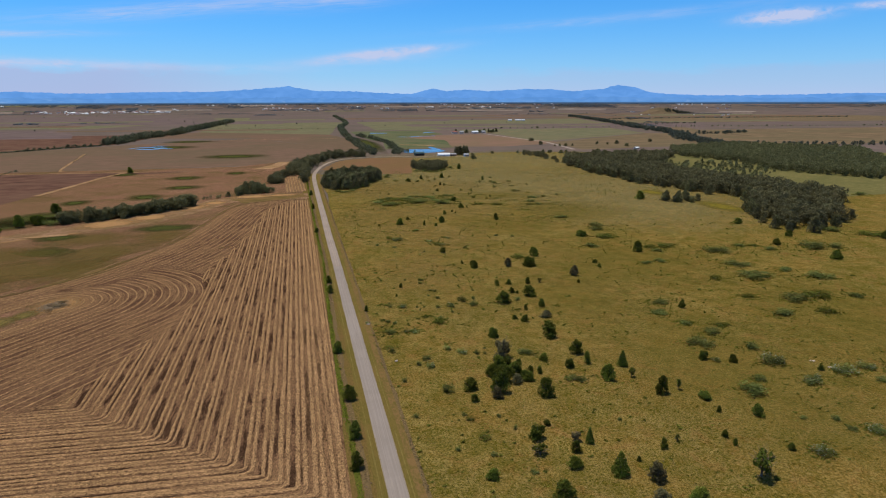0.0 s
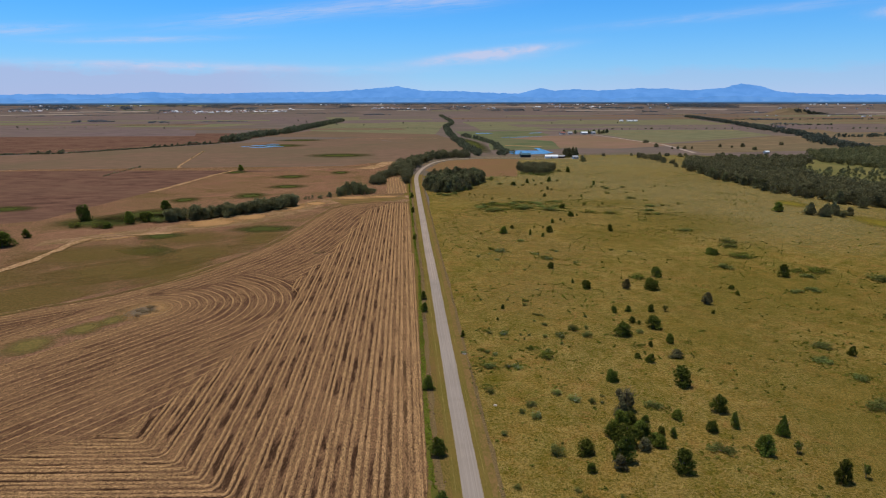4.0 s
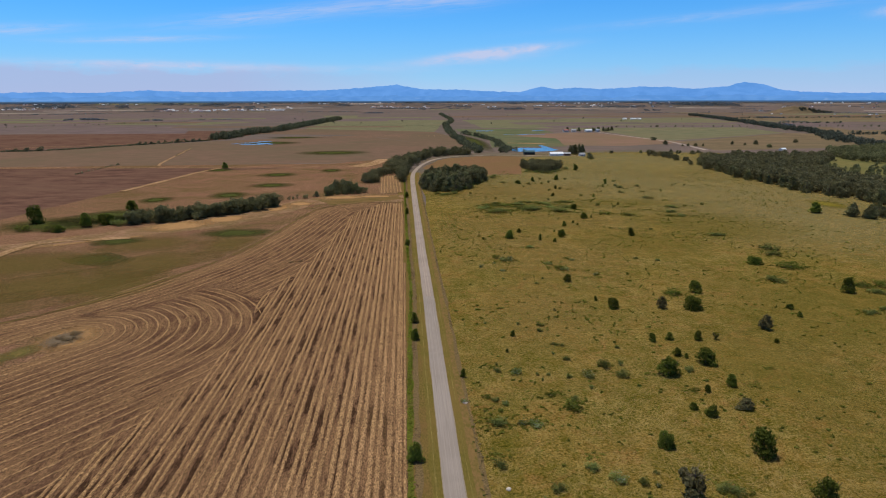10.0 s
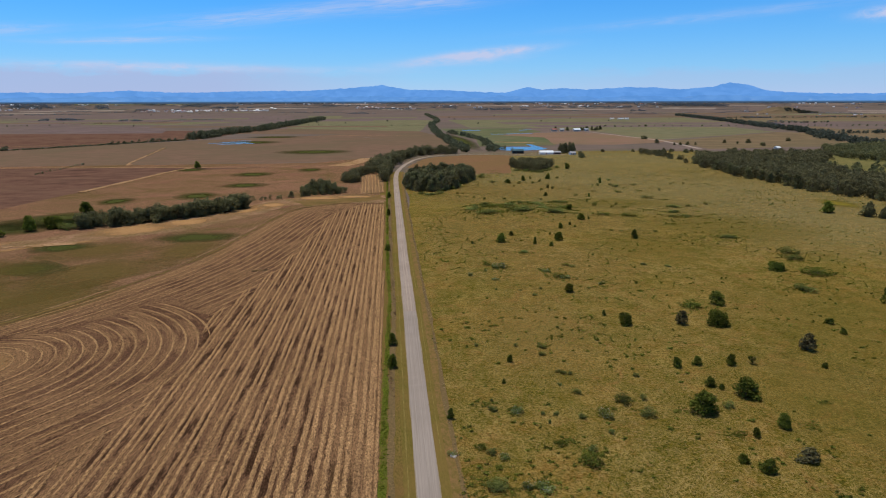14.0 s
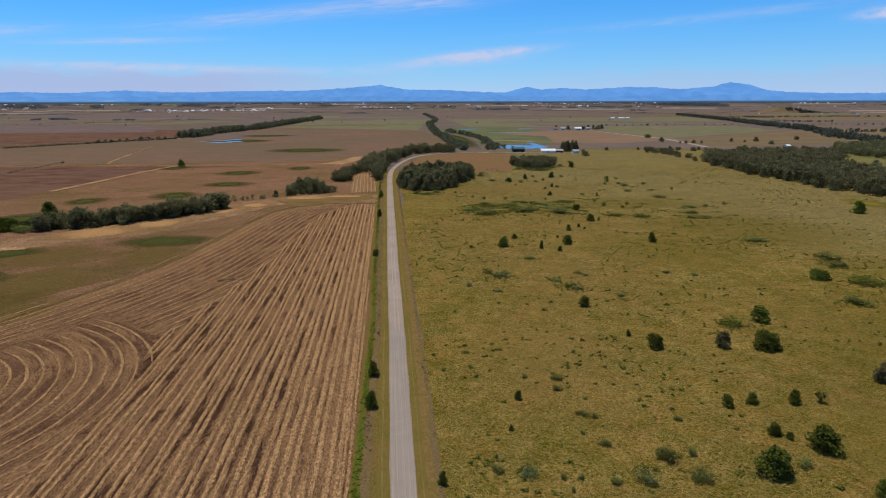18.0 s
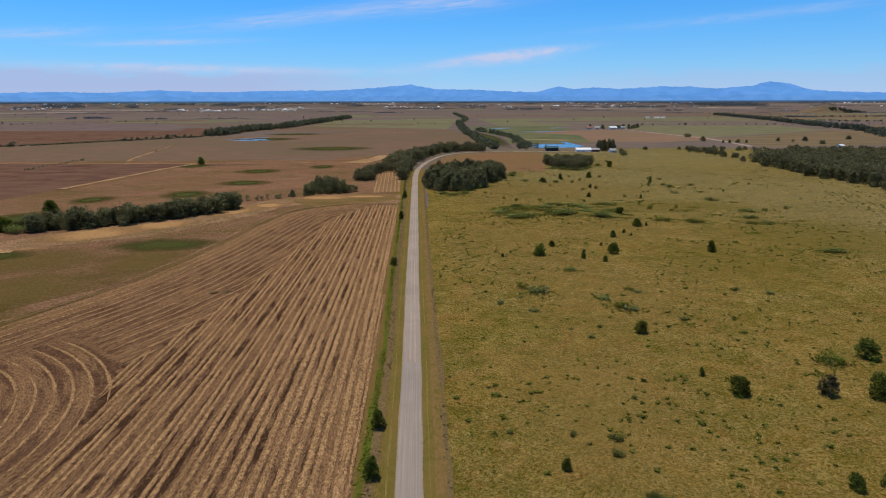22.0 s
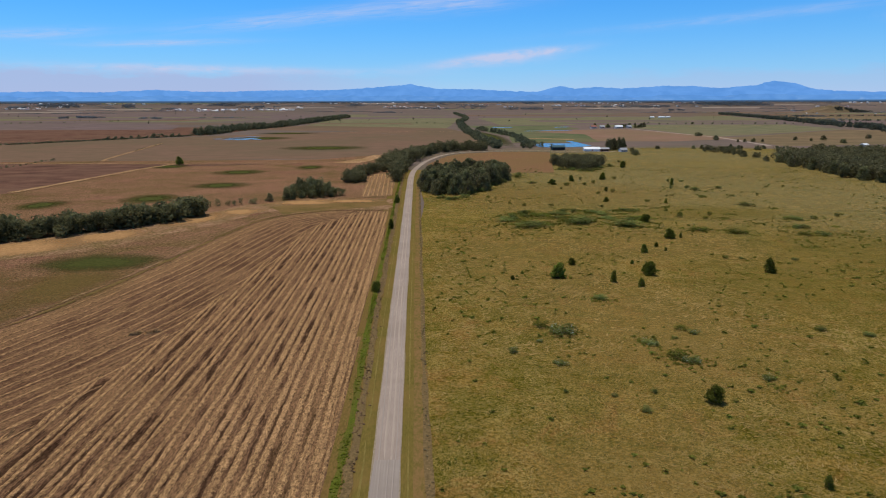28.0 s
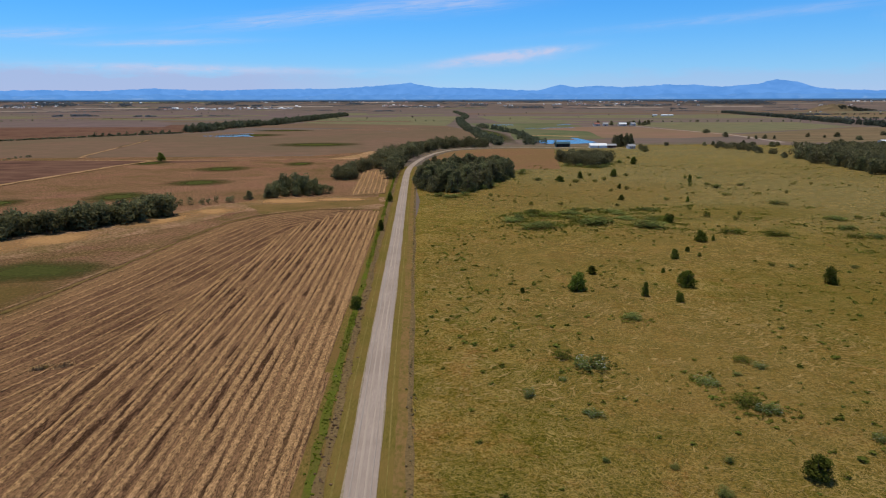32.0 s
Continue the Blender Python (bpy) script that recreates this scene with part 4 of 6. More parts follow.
patch("stubble_strip", [(-13, 487), (-31.5, 480), (-35.6, 602), (-16.5, 612)], M["bare"], 0.10, "small stubble strip beyond the headland", 10, 1, 22)
patch("lane", [(478, 1094), (452, 905), (445, 905), (470, 1095), (440, 1443), (446, 1443)], M["track"], 0.10, "pale far lane", 40, 1, 23)
for x, y, a, b, turn in ((-153, 480, 18, 21, 0), (-168, 309, 16, 11, 25), (-108, 328, 26, 14, 5), (-131, 541, 22, 20, 0), (-143, 622, 23, 22, 0), (-92, 658, 14, 20, 0),
                         (-217, 672, 17, 18, 0), (-203, 460, 14, 19, 0), (-205, 388, 46, 26, 40), (-228, 362, 40, 26, 10), (-188, 376, 30, 18, 30), (-300, 330, 26, 12, 0), (-160, 268, 24, 12, -30), (-255, 1120, 60, 50, 0), (-240, 1290, 60, 40, 10),
                         (-330, 420, 24, 18, 0), (-120, 900, 60, 40, 0)):
    oval("green_hollow", x, y, a, b, turn, M["sedge"], 0.19, "dark green sedge in a damp hollow")
patch("pond", [(150, 963), (152, 908), (160, 896), (183, 894), (206, 902), (224, 922), (222, 958), (221, 1022), (213, 1023), (209, 966), (180, 973)], M["water"], 0.12, "blue pond behind the barns", 6, 2, 24)
for x, y, a, b, turn in ((-278, 1085, 22, 9, 0), (-262, 1110, 12, 12, 0), (-290, 1130, 16, 9, 20), (-272, 1165, 13, 8, 0), (-246, 1092, 8, 6, 0), (-310, 1105, 8, 7, 0)):
    oval("puddle", x, y, a, b, turn, M["shallow"], 0.26, "shallow pale pool in the wet meadow")
patch("marsh_pool", [(162, 1524), (190, 1520), (207, 1526), (206, 1546), (166, 1550)], M["water"], 0.12, "thin strip of open marsh water", 12, 5, 26)
patch("marsh_pool", [(298, 1512), (338, 1545), (336, 1562), (305, 1538)], M["water"], 0.12, "thin strip of open marsh water", 12, 5, 28)
patch("creek", [(205, 1350), (235, 1345), (262, 1362), (300, 1366), (300, 1376), (260, 1374), (232, 1356), (206, 1362)], M["water"], 0.12, "narrow winding marsh creek", 8, 4, 29)


strip_rng = np.random.default_rng(5)
KINDS = [("olive", "dull olive"), ("purple", "haze tinted brown"), ("ground", "pale dry"), ("olive", "olive"), ("green", "grey green"), ("purple", "bare brown")]
for k in range(46):
    y = 1750 + 2350 * (k / 46) ** 0.9
    x = strip_rng.uniform(-0.8, 0.8) * y
    if -0.14 * y < x < 0.06 * y and y < 3300:
        continue
    w, d = strip_rng.uniform(0.10, 0.3) * y, strip_rng.uniform(0.02, 0.07) * y
    slant = strip_rng.uniform(-0.08, 0.08) * w
    kind, word = KINDS[int(strip_rng.integers(6))]
    patch("far_strip", [(x - w, y - d - slant), (x + w, y - d + slant), (x + w * 0.95, y + d + slant), (x - w * 1.02, y + d - slant)], M[kind], 0.12 + 0.02 * (k % 7),
          f"far {word} field strip", 120, 10, k)


for k in range(44):
    a0, wide = strip_rng.uniform(-46, 42), strip_rng.uniform(1.5, 7)
    r0 = strip_rng.uniform(4180, 4740)
    deep = strip_rng.uniform(25, 90)
    kind = ("pale", "pale", "ground", "green", "purple", "pale")[int(strip_rng.integers(6))]
    verts = []
    for j in range(4):
        for i in range(16):
            a, r = radians(a0 + wide * i / 15), r0 + deep * j / 3 + 8 * noise.noise((a0 + wide * i / 6, j, k))
            x, y = START.x + r * math.sin(a), START.y + r * math.cos(a)
            verts.append((x, y, ramp(x, y) + 0.5 + 0.05 * (k % 9)))
    faces = [(j * 16 + i, j * 16 + i + 1, j * 16 + i + 17, j * 16 + i + 16) for j in range(3) for i in range(15)]
    structure("far_strip", mesh_of("far_strip", verts, [f[::-1] for f in faces], M[kind]), "far pale field before the hills" if kind == "pale" else "far dull field before the hills", "field")


# ---- stubble field with its swaths of straw ----
FIELD_NW = [(-12.5, 430), (-40, 434), (-60, 422), (-72, 404), (-79, 368), (-86, 318), (-95, 275), (-103, 252), (-117, 222), (-130, 200), (-146, 181), (-175, 160), (-205, 145)]
FIELD = [(-9.3, -4), (-9.9, 60), (-9.8, 150), (-9.5, 210), (-10.2, 270), (-11.6, 430)] + FIELD_NW[1:] + [(-215, 60), (-180, 20), (-93, -7)]


FIELD_Z = 0.11


def build_stubble():
    field = patch("stubble_field", FIELD, M["soil"], -0.13, "harvested field with rows of cut straw on brown soil", 6, 0.8, 30)
    step = 1.25
    gx, gy = np.meshgrid(np.arange(-200, -7, step), np.arange(-6, 434, step))
    east = -10.5 - gx - gy * 0.003

    def to_lines(chain):
        best = np.full(gx.shape, 1e9)
        for (ax, ay), (bx, by) in zip(chain[:-1], chain[1:]):
            dx, dy = bx - ax, by - ay
            u = np.clip(((gx - ax) * dx + (gy - ay) * dy) / (dx * dx + dy * dy), 0, 1)
            best = np.minimum(best, np.hypot(gx - ax - u * dx, gy - ay - u * dy))
        return best

    boundary = to_lines(FIELD_NW[1:])
    island = to_lines([(-121, 163), (-166, 95)]) - 8
    # the southern rows turn the corner and run almost due west
    south = (gy + 0.045 * gx + 2.47) / 0.819
    inside = np.ones(gx.shape, bool)
    pts = FIELD
    odd = np.zeros(gx.shape, bool)
    for (ax, ay), (bx, by) in zip(pts, pts[1:] + pts[:1]):
        cross = ((ay > gy) != (by > gy)) & (gx < (bx - ax) * (gy - ay) / (by - ay + 1e-9) + ax)
        odd ^= cross
    inside = odd & (island > 0.5)
    value = np.minimum(np.minimum(east, south), np.where((boundary < np.minimum(island, 24)) | (island > 56), boundary, island))
    value = value + 0.25 * np.sin(gy * 0.05) * np.cos(gx * 0.07)
    made = 0
    # the stubble itself, ground between the swaths, with its row coordinate
    index = np.arange(gx.size).reshape(gx.shape)
    cells = inside[:-1, :-1] & inside[1:, :-1] & inside[:-1, 1:] & inside[1:, 1:]
    quads = np.stack([index[:-1, :-1], index[:-1, 1:], index[1:, 1:], index[1:, :-1]], -1)[cells]
    me = mesh_of("stubble", np.stack([gx.ravel(), gy.ravel(), np.full(gx.size, FIELD_Z)], 1).tolist(), quads.tolist(), M["soil"])
    ours, theirs = np.minimum(east, south), np.minimum(boundary, island)
    part("stubble", with_row(me, value.ravel(), np.where(ours < theirs, 0.0, 0.95).ravel()), field)
    outer = (boundary < np.minimum(island, 24)) | ((island > 56) & (boundary < island))
    families = [(ours, inside & (ours < theirs + 5.0), 2.0, 4.0), (boundary, inside & outer & (boundary < ours + 4.0), 2.6, 3.4),
                (island, inside & ~outer & (island < ours + 4.0), 2.6, 3.4)]
    rows = [(level0 + pitch * n, field_value, where, pitch) for field_value, where, level0, pitch in families for n in range(30)]
    # two thin rows close to the field's edge
    rows += [(level, east, inside, 2.6) for level in (0.4, -0.6)]
    for level, field_value, where, pitch in rows:
        n = level / 4
        for line in contours(gx, gy, field_value, level, where):
            if len(line) < 9:
                continue
            line = [Vector(p) for p in line]
            for _ in range(1):
                line = [line[0]] + [(line[i - 1] + line[i] * 2 + line[i + 1]) / 4 for i in range(1, len(line) - 1)] + [line[-1]]
            wide_gap = level > 23
            if pitch == 4:
                swaths = ((-0.80, 0.54), (0.64, 0.50)) if level > 40 else ((-0.80, 0.58), (0.66, 0.54)) if wide_gap else ((-0.90, 0.78), (0.80, 0.74)) if level < 15 else ((-0.86, 0.66), (0.74, 0.66))
            else:
                swaths = ((0.0, 0.45),)
            scale = []
            for k, p in enumerate(line):
                ends = min(k, len(line) - 1 - k) * step
                along_x = line[min(k + 1, len(line) - 1)] - line[max(k - 1, 0)]
                turned = abs(along_x.x) / (along_x.length + 1e-6) if pitch == 4 else 0
                scale.append((1 + 0.35 * turned) * min(1, 0.12 + ends / (9 if 4 < p.y < 420 else 0.1)))
            for mid, w in swaths:
                h = 0.28
                profile = [(mid + o * w, z) for o, z in ((-1, 0.07), (-0.55, h * 0.8), (0, h), (0.55, h * 0.8), (1, 0.085))]
                verts, faces = ribbon(line, profile, 0.26, n * 3.0 + mid, 0.22, scale)
                me = mesh_of("windrow", verts, [f[::-1] for f in faces], M["straw"])
                with_row(me, [level + o for _ in line for o, _ in profile], [r for _ in line for r in (1, 0.55, 0, 0.55, 1)])
                part("windrow", me, field, "low row of cut straw")
                made += 1
    return field


def contours(gx, gy, value, level, inside):
    """Lines of equal value over a grid, chained from cell to cell."""
    edges, joins = {}, {}

    def crossing(i, j, k, l):
        key = (i, j, k, l)
        if key not in edges:
            a, b = value[i, j] - level, value[k, l] - level
            u = a / (a - b)
            edges[key] = (gx[i, j] + u * (gx[k, l] - gx[i, j]), gy[i, j] + u * (gy[k, l] - gy[i, j]))
        return key

    above = value > level
    same = (above[:-1, :-1] == above[1:, :-1]) & (above[:-1, :-1] == above[:-1, 1:]) & (above[:-1, :-1] == above[1:, 1:])
    good = inside[:-1, :-1] & inside[1:, :-1] & inside[:-1, 1:] & inside[1:, 1:]
    for i, j in zip(*np.nonzero(~same & good)):
        i, j = int(i), int(j)
        hits = []
        for a, b, c, d in ((i, j, i, j + 1), (i, j + 1, i + 1, j + 1), (i + 1, j, i + 1, j + 1), (i, j, i + 1, j)):
            if above[a, b] != above[c, d]:
                hits.append(crossing(a, b, c, d))
        for p, q in zip(hits[::2], hits[1::2]):
            joins.setdefault(p, []).append(q)
            joins.setdefault(q, []).append(p)
    lines, left = [], set(joins)
    while left:
        ends = [k for k in left if len(joins[k]) == 1]
        here = min(ends) if ends else min(left)
        chain = []
        while here is not None:
            chain.append(edges[here])
            left.discard(here)
            ways = [k for k in joins[here] if k in left]
            here = ways[0] if ways else None
        lines.append(chain)
    return lines


stubble = build_stubble()
margin = smooth_line([(-12, 431)] + FIELD_NW[1:], 4)
for name, o0, o1, kind, label in (("field_margin", 0.2, 1.5, "west_dull", "olive weeds along the field's edge"), ("field_margin", 2.6, 3.4, "bare", "worn pale line along the field's edge")):
    verts, faces = ribbon(margin, [(o0, 0.0), ((o0 + o1) / 2, 0.06), (o1, 0.0)], 1.3, o0)
    structure(name, mesh_of(name, [(x, y, 0.5 * z + 0.21 - 0.01 * o0) for x, y, z in verts], [f[::-1] for f in faces], M[kind]), label, "field")
oval("field_island", -119.5, 163, 14, 10, 65, M["island_tan"], 0.20, "orange tan uncut rim of the island in the field")
oval("field_island", -121, 161, 9, 5, 62, M["island_grey"], 0.215, "grey tan scrub in the middle of the uncut island")
for x, y, a, b in ((-128.5, 151, 8, 5), (-135, 142, 11, 6.5), (-146, 126, 15, 8), (-160, 105, 17, 9)):
    oval("field_island_tail", x, y, a, b, 57, M["island_green"], 0.16 - 0.0004 * x, "olive grassy tail of the uncut island")
small_strip = bpy.data.objects["stubble_strip"]
for k in range(7):
    x0 = -13.8 - k * 2.75
    line = [Vector((x0 - 4.0 * t, 486 - 0.3 * k + t * 118)) for t in np.linspace(0, 1, 40)]
    profile = [(-0.8, 0.15), (-0.45, 0.28), (0, 0.34), (0.45, 0.28), (0.8, 0.15)]
    verts, faces = ribbon(line, profile, 0.4, k)
    me = with_row(mesh_of("windrow", verts, [f[::-1] for f in faces], M["straw"]), [20 + k * 4 + o for _ in line for o, _ in profile], [r for _ in line for r in (1, 0.55, 0, 0.55, 1)])
    part("windrow", me, small_strip, "low row of cut straw")

# ---- trees, shrubs ----
def tube(path, radii, sides=6):
    verts, faces = [], []
    for (x, y, z), r in zip(path, radii):
        for k in range(sides):
            a = k / sides * math.tau
            verts.append((x + r * math.cos(a), y + r * math.sin(a), z))
    for i in range(len(path) - 1):
        for k in range(sides):
            faces.append((i * sides + k, i * sides + (k + 1) % sides, (i + 1) * sides + (k + 1) % sides, (i + 1) * sides + k))
    return verts, faces


def joined(pieces):
    verts, faces = [], []
    for v, f in pieces:
        base = len(verts)
        verts += list(v)
        faces += [tuple(i + base for i in q) for q in f]
    return verts, faces


def leaves(lobes, count, size, rng, shell=0.72):
    """Bent leaf sprays spread through the outer part of some lobes (centre, radii)."""
    lobes = np.array(lobes, float)
    share = lobes[:, 3] * lobes[:, 4] + lobes[:, 3] * lobes[:, 5]
    which = rng.choice(len(lobes), count, p=share / share.sum())
    way = rng.normal(size=(count, 3))
    way /= np.linalg.norm(way, axis=1, keepdims=True)
    far = shell + (1.06 - shell) * rng.random((count, 1)) ** 0.7
    centre = lobes[which, :3] + way * far * lobes[which, 3:6]
    facing = way + rng.normal(size=(count, 3)) * 0.55 + (0, 0, 0.25)
    facing /= np.linalg.norm(facing, axis=1, keepdims=True)
    other = rng.normal(size=(count, 3))
    u = np.cross(facing, other)
    u /= np.linalg.norm(u, axis=1, keepdims=True)
    v = np.cross(facing, u)
    s = size * (0.6 + 0.8 * rng.random((count, 1)))
    corner = np.stack([centre - u * s * 0.5, centre - v * s * 0.32 + facing * s * 0.12, centre + u * s * 0.5, centre + v * s * 0.32 + facing * s * 0.12], 1)
    corner[:, :, 2] = np.maximum(corner[:, :, 2], 0.004)
    return corner.reshape(-1, 3).tolist(), np.arange(count * 4).reshape(-1, 4).tolist()


def crown_lobes(rng, n, spread, low, high, size):
    out = []
    for k in range(n):
        a = rng.random() * math.tau
        r = spread * math.sqrt(rng.random())
        z = low + (high - low) * rng.random()
        s = size * (0.75 + 0.5 * rng.random())
        out.append((r * math.cos(a), r * math.sin(a), z, s, s, s * 0.85))
    return out


def limbs(rng, n, z0, reach, top, r):
    out = []
    for k in range(n):
        a = (k + 0.6 * rng.random()) / n * math.tau
        d = reach * (0.6 + 0.4 * rng.random())
        zt = z0 + (top - z0) * (0.55 + 0.4 * rng.random())
        out.append(tube([(0, 0, z0), (0.5 * d * math.cos(a), 0.5 * d * math.sin(a), (z0 + zt) / 2 - 0.02), (d * math.cos(a), d * math.sin(a), zt)], [r, r * 0.6, r * 0.2], 4))
    return joined(out)


def tree_proto(name, shape, seed, leaf, count, label, category="tree", bare=False):
    """A tree of unit width and height, standing out of sight until it is copied."""
    rng = np.random.default_rng(seed)
    root = tagged(new(name), label, category, "trees and shrubs on the land")
    lean = (rng.random(2) - 0.5) * 0.06
    stem = tube([(0, 0, -0.02), (lean[0] * 0.5, lean[1] * 0.5, 0.25), (lean[0], lean[1], 0.6), (lean[0], lean[1], 0.85)], [0.045, 0.036, 0.022, 0.008], 7)
    part("trunk", mesh_of("trunk", *joined([stem, limbs(rng, 9 if bare else 6, 0.18, 0.42, 0.95, 0.02)]), M["dead"] if bare else M["bark"]), root)
    if bare:
        twigs = []
        for k in range(70):
            a, r, z = rng.random() * math.tau, 0.12 + 0.3 * rng.random(), 0.2 + 0.65 * rng.random()
            b = a + rng.normal() * 0.5
            p = (r * math.cos(a), r * math.sin(a), z)
            q = (p[0] * 1.2 + 0.07 * math.cos(b), p[1] * 1.2 + 0.07 * math.sin(b), z + 0.12)
            twigs.append(tube([(p[0] * 0.4, p[1] * 0.4, z - 0.08), p, q], [0.009, 0.006, 0.003], 3))
        part("twig_crown", mesh_of("twig_crown", *joined(twigs), M["dead"]), root, "bare grey twigs")
    if shape == "round":
        # a dome, broad and leafy down to the ground and narrowing to the top
        lobes = [(x * (1.32 - 1.05 * z), y * (1.32 - 1.05 * z), z, a * (1.15 - 0.5 * z), b * (1.15 - 0.5 * z), c * (1.1 - 0.35 * z))
                 for x, y, z, a, b, c in crown_lobes(rng, 28, 0.36, 0.08, 0.88, 0.155)] + [(0, 0, 0.30, 0.36, 0.36, 0.27), (0, 0, 0.56, 0.24, 0.24, 0.30)]
    elif shape == "wide":
        lobes = [(x * (1.2 - 0.5 * z), y * (1.2 - 0.5 * z), z, a, b, c) for x, y, z, a, b, c in crown_lobes(rng, 26, 0.40, 0.10, 0.78, 0.16)] + [(0, 0, 0.34, 0.42, 0.42, 0.30)]
    elif shape == "cone":
        lobes = []
        for k in range(22):
            z = 0.08 + 0.85 * (k / 21)
            a, r = k * 2.4, 0.34 * (1 - z) + 0.02
            s = 0.20 * (1.08 - z) + 0.03
            lobes.append((r * math.cos(a), r * math.sin(a), z, s, s, s * 0.8))
    else:
        lobes = crown_lobes(rng, 10, 0.34, 0.3, 0.88, 0.15)
    part("crown", mesh_of("crown", *leaves(lobes, count, 0.085 if count > 1000 else 0.105 if count > 700 else 0.13, rng), leaf), root)
    return root


def shrub_proto(name, seed, leaf, count, label, flowers=0):
    """A low spreading thicket of unit width and height."""
    rng = np.random.default_rng(seed)
    root = tagged(new(name), label, "shrub", "trees and shrubs on the land")
    lobes = []
    for k in range(13):
        a, r = rng.random() * math.tau, 0.38 * math.sqrt(rng.random())
        s = 0.17 * (0.7 + 0.6 * rng.random())
        lobes.append((r * math.cos(a), r * math.sin(a), 0.28 + 0.25 * rng.random(), s, s, 0.42 * (0.6 + 0.6 * rng.random())))
    part("stem", mesh_of("stem", *limbs(rng, 7, 0.0, 0.34, 0.7, 0.014), M["bark"]), root)
    part("foliage", mesh_of("foliage", *leaves(lobes, count, 0.075, rng, 0.6), leaf), root)
    if flowers:
        top = [(x, y, z + 0.12, a * 0.9, b * 0.9, c * 0.9) for x, y, z, a, b, c in lobes[:6]]
        part("blossom", mesh_of("blossom", *leaves(top, flowers, 0.045, rng, 0.95), M["blossom"]), root, "clusters of white blossom")
    return root


MATS = []


def stand(protos, rows, rng, lower=1.0):
    for x, y, w, h in rows:
        if lower < 1 and w > 4 and x > 0:
            MATS.append((x, y, w))
        h *= lower
        k = int(rng.integers(len(protos)))
        squash = 0.85 + 0.3 * rng.random()
        m = Matrix.Translation((x, y, ramp(x, y) + 0.05)) @ Matrix.Rotation(rng.random() * math.tau, 4, "Z") @ Matrix.Diagonal((w * squash, w / squash, h, 1))
        copy_thing(protos[k], m)


def retire(protos):
    """The patterns themselves go once their copies stand."""
    for p in protos:
        for o in [*p.children_recursive, p]:
            bpy.data.objects.remove(o)


rng = np.random.default_rng(11)
ROUND = [tree_proto("tree", "round", 21 + k, M["leaf"], 1700, "dark green leafy tree standing in dry pasture") for k in range(3)] + \
        [tree_proto("tree", "wide", 31, M["leaf"], 2100, "broad dark green tree with a low crown"),
         tree_proto("tree", "round", 33, M["leaf_light"], 1700, "mid green leafy young tree in the grass")]
CONE = [tree_proto("tree", "cone", 41, M["leaf_light"], 1700, "conical bright green tree in the pasture"), tree_proto("tree", "cone", 42, M["leaf"], 1700, "conical dark green tree in the pasture")]
GREY = [tree_proto("tree", "round", 51, M["leaf_grey"], 800, "grey green half-bare tree"), tree_proto("tree", "sparse", 52, M["leaf_grey"], 600, "thin grey green tree", bare=True)]
BARE = [tree_proto("dead_tree", "sparse", 61, M["leaf_grey"], 160, "almost bare grey tree with few leaves", bare=True),
        tree_proto("dead_tree", "sparse", 62, M["leaf"], 260, "sparse thin tree with visible branches", bare=True)]
SHRUB = [shrub_proto("shrub", 71 + k, M["leaf_low"], 760, "low green bramble thicket in dry grass") for k in range(3)] + \
        [shrub_proto("shrub", 75, M["leaf"], 700, "low dark green bush in dry grass")]
BLOOM = [shrub_proto("shrub", 81 + k, M["leaf_low"], 680, "low bramble thicket with white blossom", 110) for k in range(2)]

# place x, y, width and height of each
stand(CONE, [
    (51, -3, 4.3, 6.1), (50, 11, 2.0, 4.8), (81, 52, 3.2, 5.8)], rng)
stand(ROUND, [
    (63, -16, 5.3, 3.6), (62, -16, 3.5, 2.5), (35, -8, 5.0, 4.4), (97, -3, 2.2, 2.2), (58, 1, 1.1, 1.5), (85, 2, 1.4, 2.2), (42, 2, 4.5, 3.1), (22, 2, 3.6, 2.7),
    (67, 5, 2.6, 2.7), (85, 6, 1.6, 2.3), (45, 8, 2.8, 3.3), (-8, 13, 3.8, 4.7), (101, 14, 4.1, 3.7), (38, 16, 4.1, 4.1), (92, 18, 1.7, 2.1), (43, 22, 2.0, 1.7),
    (93, 26, 3.8, 2.5), (-7, 27, 4.1, 5.0), (83, 32, 4.5, 5.8), (141, 35, 2.4, 2.1), (49, 38, 5.4, 6.1), (28, 39, 2.6, 2.5), (37, 43, 6.1, 7.1), (72, 44, 5.0, 5.6)], rng)
stand(ROUND, [
    (29, 47, 5.4, 3.9), (118, 47, 3.3, 2.9), (-7, 48, 4.3, 5.3), (48, 49, 4.5, 3.1), (110, 51, 3.1, 3.3), (45, 53, 4.6, 4.8), (53, 53, 2.3, 2.8), (64, 55, 3.0, 3.3),
    (71, 57, 3.2, 4.5), (58, 62, 3.6, 3.0), (71, 65, 5.4, 5.4), (-8, 84, 4.2, 4.6), (48, 86, 3.5, 4.1), (65, 99, 3.6, 3.1), (134, 100, 3.4, 3.7), (62, 103, 2.8, 1.7),
    (70, 112, 2.4, 2.2), (78, 115, 3.7, 3.6), (64, 123, 7.4, 5.6), (6, 125, 1.9, 2.8), (78, 130, 7.3, 5.2), (74, 134, 1.9, 1.7), (72, 136, 3.3, 2.8), (21, 142, 1.3, 1.2)], rng)
stand(ROUND, [
    (108, 144, 1.7, 1.6), (69, 148, 3.1, 2.9), (84, 148, 3.3, 3.4), (75, 149, 3.2, 2.6), (-7, 154, 3.7, 4.2), (263, 155, 7.7, 4.8), (25, 155, 2.3, 2.3), (266, 157, 4.7, 4.6),
